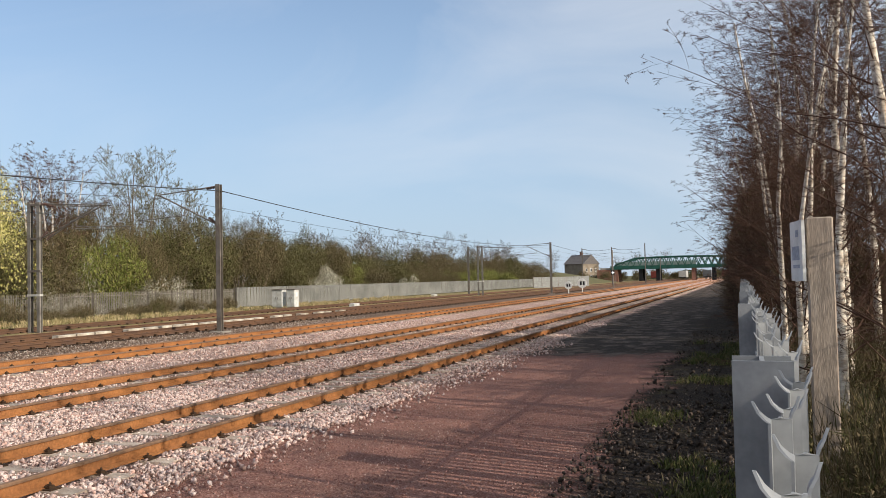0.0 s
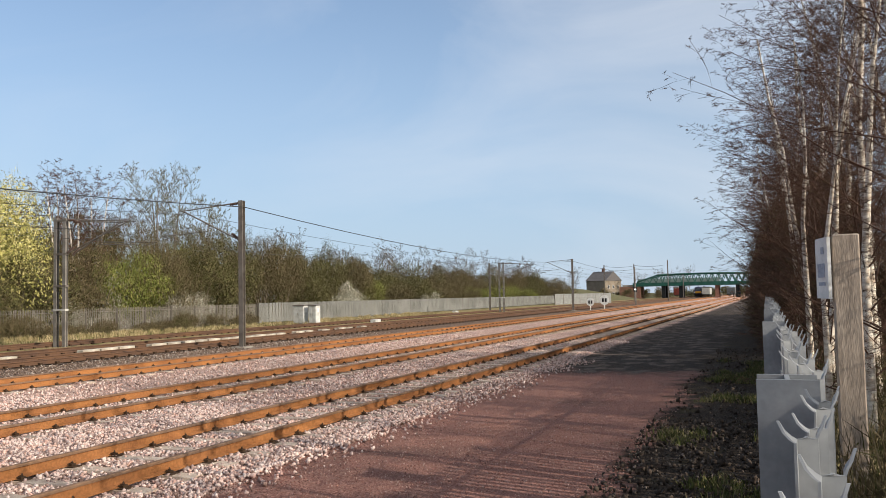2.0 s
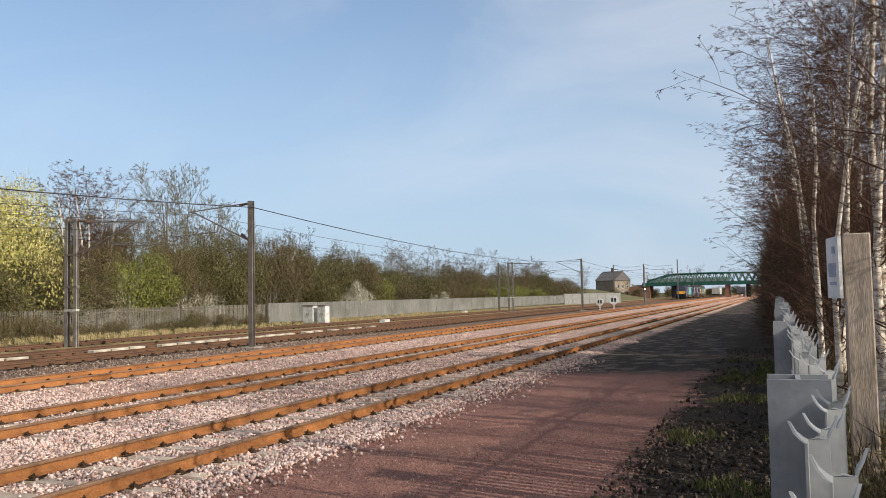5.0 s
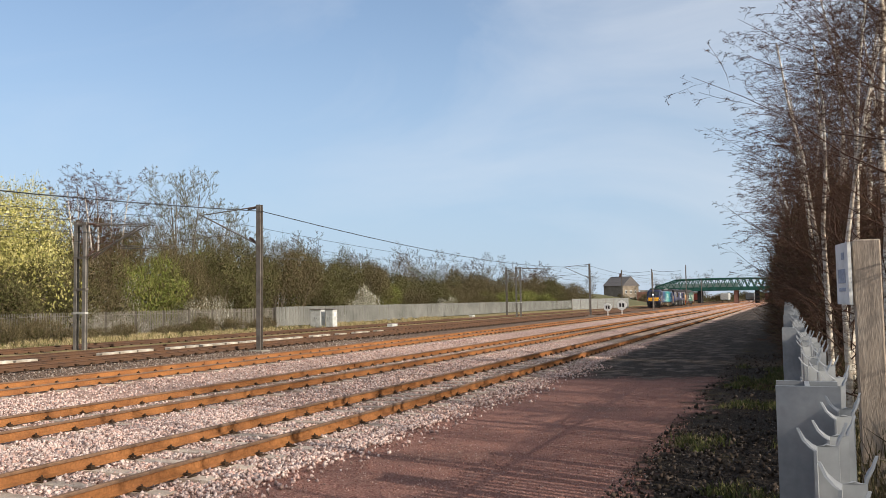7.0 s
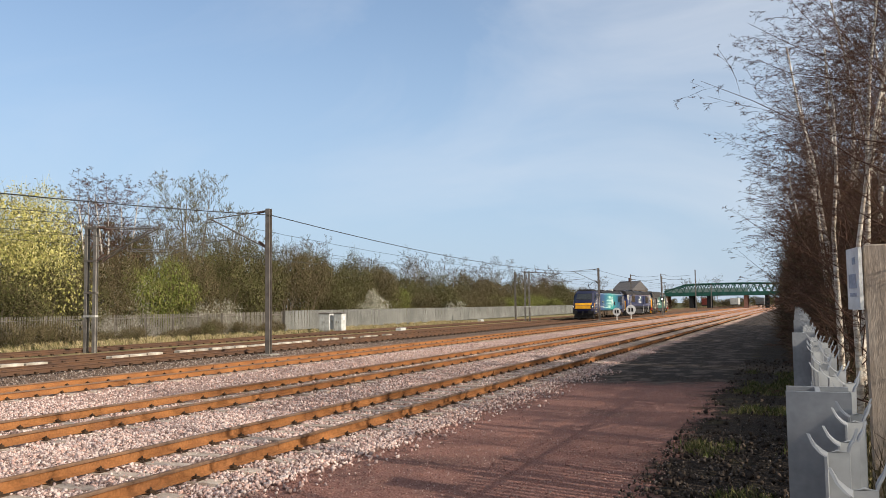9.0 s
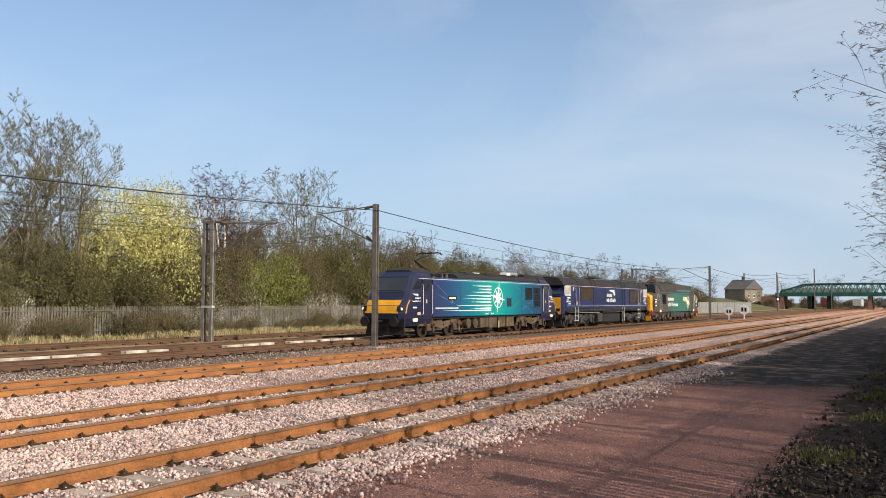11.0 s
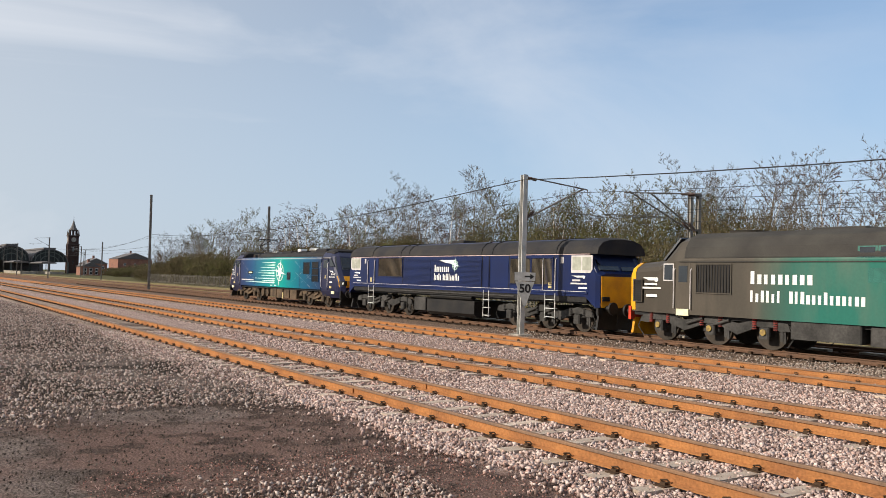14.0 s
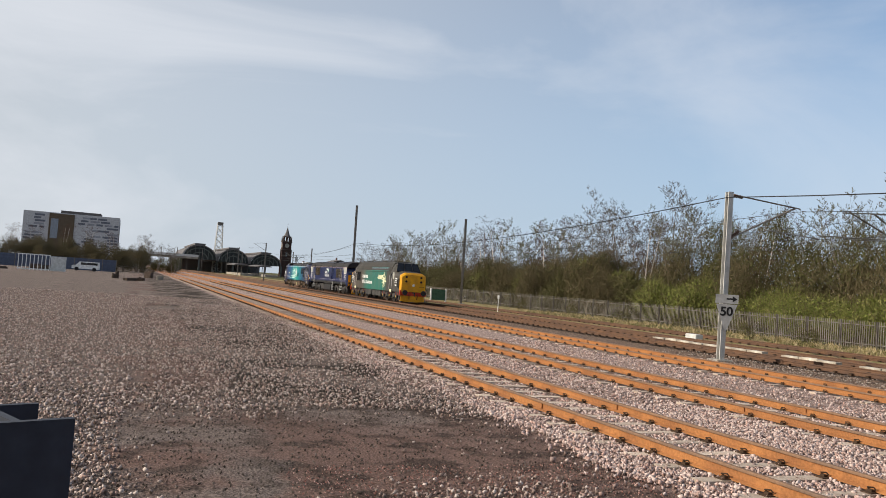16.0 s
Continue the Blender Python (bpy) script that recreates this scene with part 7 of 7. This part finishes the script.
def beyond_bridge():
    """Scrub, trees and standing wagons seen under and over the bridge."""
    r = random.Random(14)
    for i in range(26):
        plant_bush(r.choice(("brown", "olive", "brown")), -62 + i * 3.4 + r.uniform(-1, 1), 330 + r.uniform(-10, 30), i, r.uniform(0.8, 1.3), r.uniform(0.7, 1.0))
    for x, y, h in ((-46, 318, 9.5), (-38, 330, 11.5), (-34, 336, 10.5), (-30, 340, 12.5), (-67, 286, 8), (-49, 296, 7)):
        plant_tree("round", x, y, h, int(-x), group="trees beyond the bridge")
    for i in range(14):
        plant_bush(r.choice(("brown", "olive")), -80 + i * 2.9 + r.uniform(-1, 1), 284 + r.uniform(-8, 6), i, r.uniform(0.6, 0.9), r.uniform(0.5, 0.85))
    paints = [mat("faded_" + n, c, 0.7) for n, c in (("red_wagon", (0.20, 0.05, 0.04)), ("white_wagon", (0.45, 0.45, 0.43)), ("grey_wagon", (0.12, 0.13, 0.14)))]
    for i, (x, y) in enumerate(((-30, 306), (-21, 312), (-12.5, 308), (-6.5, 318))):
        t = thing("wagon", "railway wagon standing beyond the road bridge", "wagon", pose(x, y, 0), group="standing wagons")
        part("body", Geo().box(-1.35, 1.35, -5, 5, 1.1, 3.3, bevel=0.08), paints[i % 3], t)
        part("underframe", Geo().box(-1.2, 1.2, -5.3, 5.3, 0.8, 1.1), M_UNDERBLACK, t)
        for yy in (-3.4, 3.4):
            for sx in (-0.75, 0.75):
                part("wheel", Geo().tube([(sx - 0.06, yy, 0.45), (sx + 0.06, yy, 0.45)], 0.46, 14), M_WHEEL, t)


beyond_bridge()


# ---- the station end ----
M_SHEDRIB = mat("grey_shed_rib", (0.095, 0.105, 0.098), 0.7)


def train_shed(x0, x1, y, zs, zt, depth, label):
    t = thing("train_shed", label, "station roof", group="arched train sheds")
    n = 16
    pt = lambda k, f: ((x0 + x1) / 2 + (x1 - x0) / 2 * k * math.cos(math.pi * f), zs + (zt - zs) * k * math.sin(math.pi * f))
    outer, inner = [pt(1.0, i / n) for i in range(n + 1)], [pt(0.94, i / n) for i in range(n + 1)]
    part("roof", Geo().prism(outer + inner[::-1], "y", y - depth, y), M_SLATE, t)
    part("end_screen", Geo().prism([pt(0.93, i / n) for i in range(n + 1)], "y", y - 0.4, y - 0.2), mat("dark_glazed_screen", (0.022, 0.026, 0.026), 0.4), t)
    for k in (0.8, 0.5):
        o, i_ = [pt(k, i / n) for i in range(n + 1)], [pt(k - 0.06, i / n) for i in range(n + 1)]
        part("rib", Geo().prism(o + i_[::-1], "y", y - 0.2, y), M_SHEDRIB, t)
    for i in range(1, 8):
        x = x0 + (x1 - x0) * i / 8
        z = zs + (zt - zs) * math.sin(math.acos(max(-1, min(1, (x - (x0 + x1) / 2) / ((x1 - x0) / 2)))))
        part("mullion", Geo().box(x - 0.12, x + 0.12, y - 0.2, y - 0.05, zs, z - 0.3), M_SHEDRIB, t)
    for x in (x0, (x0 + x1) / 2, x1):
        part("column", Geo().box(x - 0.35, x + 0.35, y - 0.7, y, -0.2, zs), M_SHEDRIB, t)
    part("ventilator", Geo().box((x0 + x1) / 2 - 2.5, (x0 + x1) / 2 + 2.5, y - depth, y - 0.5, zt - 0.1, zt + 0.7), M_SLATE, t)


train_shed(-38.3, -21.5, -420, 6.0, 13.0, 90, "dark arched station train shed with a glazed end screen")
train_shed(-53.8, -38.5, -420, 5.6, 12.2, 90, "dark arched station train shed with a glazed end screen")
train_shed(-69.8, -54.0, -420, 5.4, 11.2, 90, "dark arched station train shed with a glazed end screen")
whole("station_wall", Geo().box(-72, -20, -520, -511, -0.3, 7), M_SLATE, "dark grey station back wall", "wall", kind="structure")


def clock_tower(x, y, h):
    """A square brick tower in stages: shaft with corner buttresses, clock stage, open belfry, spire with a finial."""
    t = thing("clock_tower", "dark brick clock tower with a pointed spire", "clock tower", pose(x, y, 0))
    # brick and stone painted dark so the tower reads as backlit
    m = mat("silhouette_tower_brick", (0.06, 0.036, 0.032), 0.9, scale=0.4)
    stone = mat("silhouette_tower_stone", (0.10, 0.08, 0.07), 0.9, scale=0.6)
    part("shaft", Geo().box(-2.5, 2.5, -2.5, 2.5, -0.3, h * 0.50), m, t)
    for sx in (-1, 1):
        for sy in (-1, 1):
            part("buttress", Geo().box(sx * 2.6 - 0.45, sx * 2.6 + 0.45, sy * 2.6 - 0.45, sy * 2.6 + 0.45, -0.3, h * 0.50), m, t)
            part("pinnacle", Geo().tube([(sx * 2.5, sy * 2.5, h * 0.665), (sx * 2.5, sy * 2.5, h * 0.71), (sx * 2.5, sy * 2.5, h * 0.77)], [0.5, 0.4, 0.04], 6), stone, t)
    for z, w in ((0.30, 2.75), (0.50, 3.15), (0.65, 3.1), (0.745, 2.2)):
        part("cornice", Geo().box(-w, w, -w, w, h * z, h * (z + 0.015)), stone, t)
    part("clock_stage", Geo().box(-2.7, 2.7, -2.7, 2.7, h * 0.515, h * 0.65), m, t)
    for sx in (-1, 0, 1):
        for sy in (-1, 0, 1):
            if sx or sy:
                part("belfry_post", Geo().box(sx * 1.7 - 0.3, sx * 1.7 + 0.3, sy * 1.7 - 0.3, sy * 1.7 + 0.3, h * 0.665, h * 0.745), m, t)
    part("spire", Geo().tube([(0, 0, h * 0.76), (0, 0, h * 0.80), (0, 0, h * 0.84), (0, 0, h * 0.93)], [2.3, 1.5, 1.0, 0.15], 8), M_SLATE, t)
    part("finial", Geo().tube([(0, 0, h * 0.92), (0, 0, h)], [0.12, 0.05], 6), M_BLACK, t)
    face = mat("pale_clock_face", (0.34, 0.32, 0.28), 0.6)
    for s in (-1, 1):
        part("clock_face", Geo().tube([(0, s * 2.72, h * 0.585), (0, s * 2.8, h * 0.585)], 1.35, 20), face, t)
        part("clock_face", Geo().tube([(s * 2.72, 0, h * 0.585), (s * 2.8, 0, h * 0.585)], 1.35, 20), face, t)
    for z in (0.14, 0.38):
        part("window", Geo().box(-0.5, 0.5, 2.5, 2.56, h * z, h * (z + 0.08)), M_GLASSDARK, t)


clock_tower(-88.5, -520, 33)


def lattice_tower(x, y, h):
    t = thing("lattice_tower", "pale steel lattice tower behind the station", "lattice tower", pose(x, y, 0))
    w = lambda z: 2.6 - 1.3 * z / h
    for sx in (-1, 1):
        for sy in (-1, 1):
            part("leg", Geo().tube([(sx * w(0), sy * w(0), -0.2), (sx * w(h), sy * w(h), h)], 0.2, 4), M_MASTPALE, t)
    for i in range(9):
        z0, z1 = h * i / 9, h * (i + 1) / 9
        for sy in (-1, 1):
            part("brace", Geo().tube([(-w(z0), sy * w(z0), z0), (w(z1), sy * w(z1), z1)], 0.12, 4), M_MASTPALE, t)
            part("brace", Geo().tube([(w(z0), sy * w(z0), z0), (-w(z1), sy * w(z1), z1)], 0.12, 4), M_MASTPALE, t)
    part("platform", Geo().box(-1.5, 1.5, -1.5, 1.5, h - 1.6, h), M_MASTDARK, t)


lattice_tower(-44, -480, 28)


def station_road_bridge():
    t = thing("footbridge", "grey concrete bridge deck on piers before the station", "bridge", pose(0, -345, 0))
    part("deck", Geo().box(-24, 30, -3, 3, 5.2, 6.0), M_CONC, t)
    part("parapet", Geo().box(-24, 30, 2.8, 3.0, 6.0, 6.9), M_CABINET, t)
    for x, w in ((-15.5, 1.6), (-4.2, 0.8), (1.0, 4.0), (20, 6)):
        part("pier", Geo().box(x - w, x + w, -2.5, 2.5, -0.3, 5.2), M_CONC, t)


station_road_bridge()


def office_block():
    t = thing("office_block", "long office block clad in pale and grey striped panels", "office building", pose(0, -300, 0))
    x0, x1, h = 5.3, 34.5, 16.6
    pale, grey, blue = (mat(n, c, 0.6, rand=0.06) for n, c in (("pale_cladding", (0.50, 0.50, 0.51)), ("grey_cladding", (0.15, 0.16, 0.19)), ("mid_cladding", (0.30, 0.31, 0.34))))
    part("wall", Geo().box(x0, x1, -14, 0, -0.3, h), pale, t)
    part("roof", Geo().box(x0 + 6, x1 - 11, -12, -0.6, h, h + 0.9), M_SLATE, t)
    rec = part("recess", Geo().box(19.2, 26.8, 0.0, 0.25, 2.0, h - 0.3), mat("brown_cladding", (0.12, 0.09, 0.06), 0.7), t)
    part("pane", Geo().box(24.0, 26.2, 0.25, 0.32, 8.2, h - 2.0), mat("grey_glazing", (0.25, 0.28, 0.32), 0.2), rec)
    rng = random.Random(12)
    for row in range(14):
        z = 2.5 + row * 0.98
        x = x0 + 0.3
        while x < x1 - 0.5:
            w = rng.uniform(1.2, 3.8)
            if not (18.9 < x + w and x < 27) and x + w < x1 and rng.random() < 0.72:
                part("cladding_panel", Geo().box(x, x + w, 0.0, 0.08, z, z + 0.62), rng.choice((grey, grey, blue)), t)
            x += w + rng.uniform(0.1, 0.9)
    for i in range(5):
        part("end_panel", Geo().box(x0 - 0.08, x0, -13 + i * 2.6, -11.6 + i * 2.6, 4, h - 1.2), grey, t)


office_block()


def yard_end():
    r = random.Random(4)
    for i in range(26):
        x = -2 + i * 1.75 + r.uniform(-0.5, 0.5)
        plant_bush("brown", x, -192 + r.uniform(-6, 6), i, 0.75, r.uniform(0.95, 1.35))
        if i % 3 == 0:
            plant_tree("birch", x + 1, -200, r.uniform(8.5, 10), i, group="trees at the yard end")
    for x, h in ((-2.5, 7.5), (-6, 6), (-9.5, 5.5)):
        plant_tree("round", x, -225, h + 1.5, int(h), group="trees at the yard end")
        plant_bush("olive", x - 1, -230, int(h), 0.8, 0.8)
    block_wall(3, -172, 42, -164, 2.2, "dark blue-grey panel fence across the yard end", mat("blue_grey_panel", (0.09, 0.105, 0.15), 0.6))
    t = thing("storage_cage", "white steel storage cage standing on gravel", "storage cage", pose(13.2, -130, 0))
    for i in range(9):
        part("bar", Geo().box(-2.2 + i * 0.5, -2.1 + i * 0.5, -0.05, 0.05, 0, 2.2), M_WHITE, t)
    for z in (0.1, 2.15):
        part("rail", Geo().box(-2.2, 2.0, -0.06, 0.06, z, z + 0.12), M_WHITE, t)
    part("side_panel", Geo().box(-4.3, -2.3, -0.06, 0.06, 0.05, 2.1), M_CABINET, t)
    t = thing("van", "white van parked at the far yard end", "van", pose(7.6, -157, 0))
    part("body", Geo().prism([(-2.2, 0.35), (2.2, 0.35), (2.2, 0.9), (1.5, 1.0), (1.0, 1.6), (-2.1, 1.6), (-2.2, 1.4)], "y", -0.9, 0.9), M_WHITE, t)
    for x in (-1.4, 1.4):
        for y in (-0.92, 0.92):
            part("wheel", Geo().tube([(x, y - 0.1, 0.33), (x, y + 0.1, 0.33)], 0.33, 14), M_BLACK, t)
    part("window", Geo().box(-1.9, 0.8, 0.9, 0.91, 1.05, 1.45), M_GLASSDARK, t)
    for i, (x, y, w, h) in enumerate(((14.5, -146, 1.6, 1.0), (12.8, -142, 2.0, 0.7), (17, -128, 2.6, 0.35), (1.9, -110, 0.25, 0.9), (-2.3, -128, 1.0, 1.3), (-3.6, -118, 0.7, 0.8), (0.2, -101, 1.5, 0.3), (-1.0, -104, 0.9, 0.45))):
        t = thing("yard_material", "dark heap of stacked timber and scrap on gravel" if i != 5 else "pale concrete block on gravel", "scrap heap", pose(x, y, 0, 0, 0, i * 37), group="yard clutter")
        for j in range(4):
            part("piece", Geo().box(-w / 2 + 0.12 * j * r.uniform(-1, 1), w / 2, -0.4 + 0.2 * j, -0.22 + 0.2 * j, -0.05, h * r.uniform(0.55, 1.0)), M_CONC if i == 5 else M_WOODSLEEPER, t)


yard_end()


def station_edge():
    """Scrub, brick sheds and platform canopies between the woodland and the train sheds."""
    r = random.Random(15)
    for i in range(30):
        f = i / 29
        plant_bush(r.choice(("brown", "olive", "brown", "olive")), -58 - 26 * f + r.uniform(-3, 3), -205 - 190 * f + r.uniform(-4, 4), i, r.uniform(0.9, 1.4), r.uniform(0.6, 1.0) * (1 - 0.25 * f))
    for i in range(9):
        plant_tree(("back", "birch", "round")[i % 3], -66 - 3 * i + r.uniform(-2, 2), -225 - 15 * i, r.uniform(8, 11), i + 3, group="trees by the station")
    for x, y, w, d, h, rh, lab in ((-76, -395, 9, 14, 5, 2.4, "red brick railway building with a slate roof"), (-66, -352, 7, 10, 3.4, 1.8, "low brick hut with a slate roof"), (-100, -430, 16, 20, 8, 3, "brick building behind the station")):
        house(x, y, w, d, h, rh, lab, M_BRICK, 180)
    for x, y in ((-44, -372), (-55, -378)):
        t = thing("platform", "raised station platform with a dark canopy", "platform", pose(x, y, 0), group="station platforms")
        part("slab", Geo().box(-2.6, 2.6, -30, 24, -0.2, 0.95), M_CONC, t)
        part("canopy", Geo().prism([(-3.0, 4.3), (3.0, 4.3), (2.6, 4.7), (0, 5.2), (-2.6, 4.7)], "y", -30, 4), M_SLATE, t)
        for yy in (-24, -14, -4, 3):
            part("column", Geo().tube([(0, yy, 0.95), (0, yy, 4.3)], 0.14, 8), M_BLACK, t)
    for x, y, h in ((-30, -260, 9), (-47, -262, 9), (-36, -300, 8.5), (-56, -305, 9), (-62, -340, 9)):
        mast_single(x, y, h, "dark steel mast near the station", M_MASTDARK, 2.9)


station_edge()


def sheds():
    for x, y, w, d, h, lab in ((62, 120, 30, 60, 9, "pale grey industrial shed beyond the birches"), (40, 66, 12, 18, 5, "low grey shed beyond the birches")):
        t = thing("industrial_shed", lab, "industrial shed", pose(x, y, 0))
        part("wall", Geo().box(-w / 2, w / 2, -d / 2, d / 2, -0.3, h), M_CABINET, t)
        part("roof", Geo().prism([(-w / 2 - 0.3, h), (w / 2 + 0.3, h), (0, h + 2)], "y", -d / 2 - 0.3, d / 2 + 0.3), M_SLATE, t)


sheds()


# ---- movement ----
NOSE = [(0, 362), (4, 252), (7, 161), (8, 130.2), (10.3, 56.6), (11, 35.0), (11.5, 19.6), (12, 2.9), (12.5, -13.7), (13, -30.1), (13.5, -46.9), (14.5, -80.2), (16, -131.2)]


def motions():
    for loco, back, long in TRAIN:
        loco.scale = (1.0, long, 1.0)
        walk(loco, [(t, pose(-23.75, y + back, 0.18)) for t, y in NOSE])


motions()
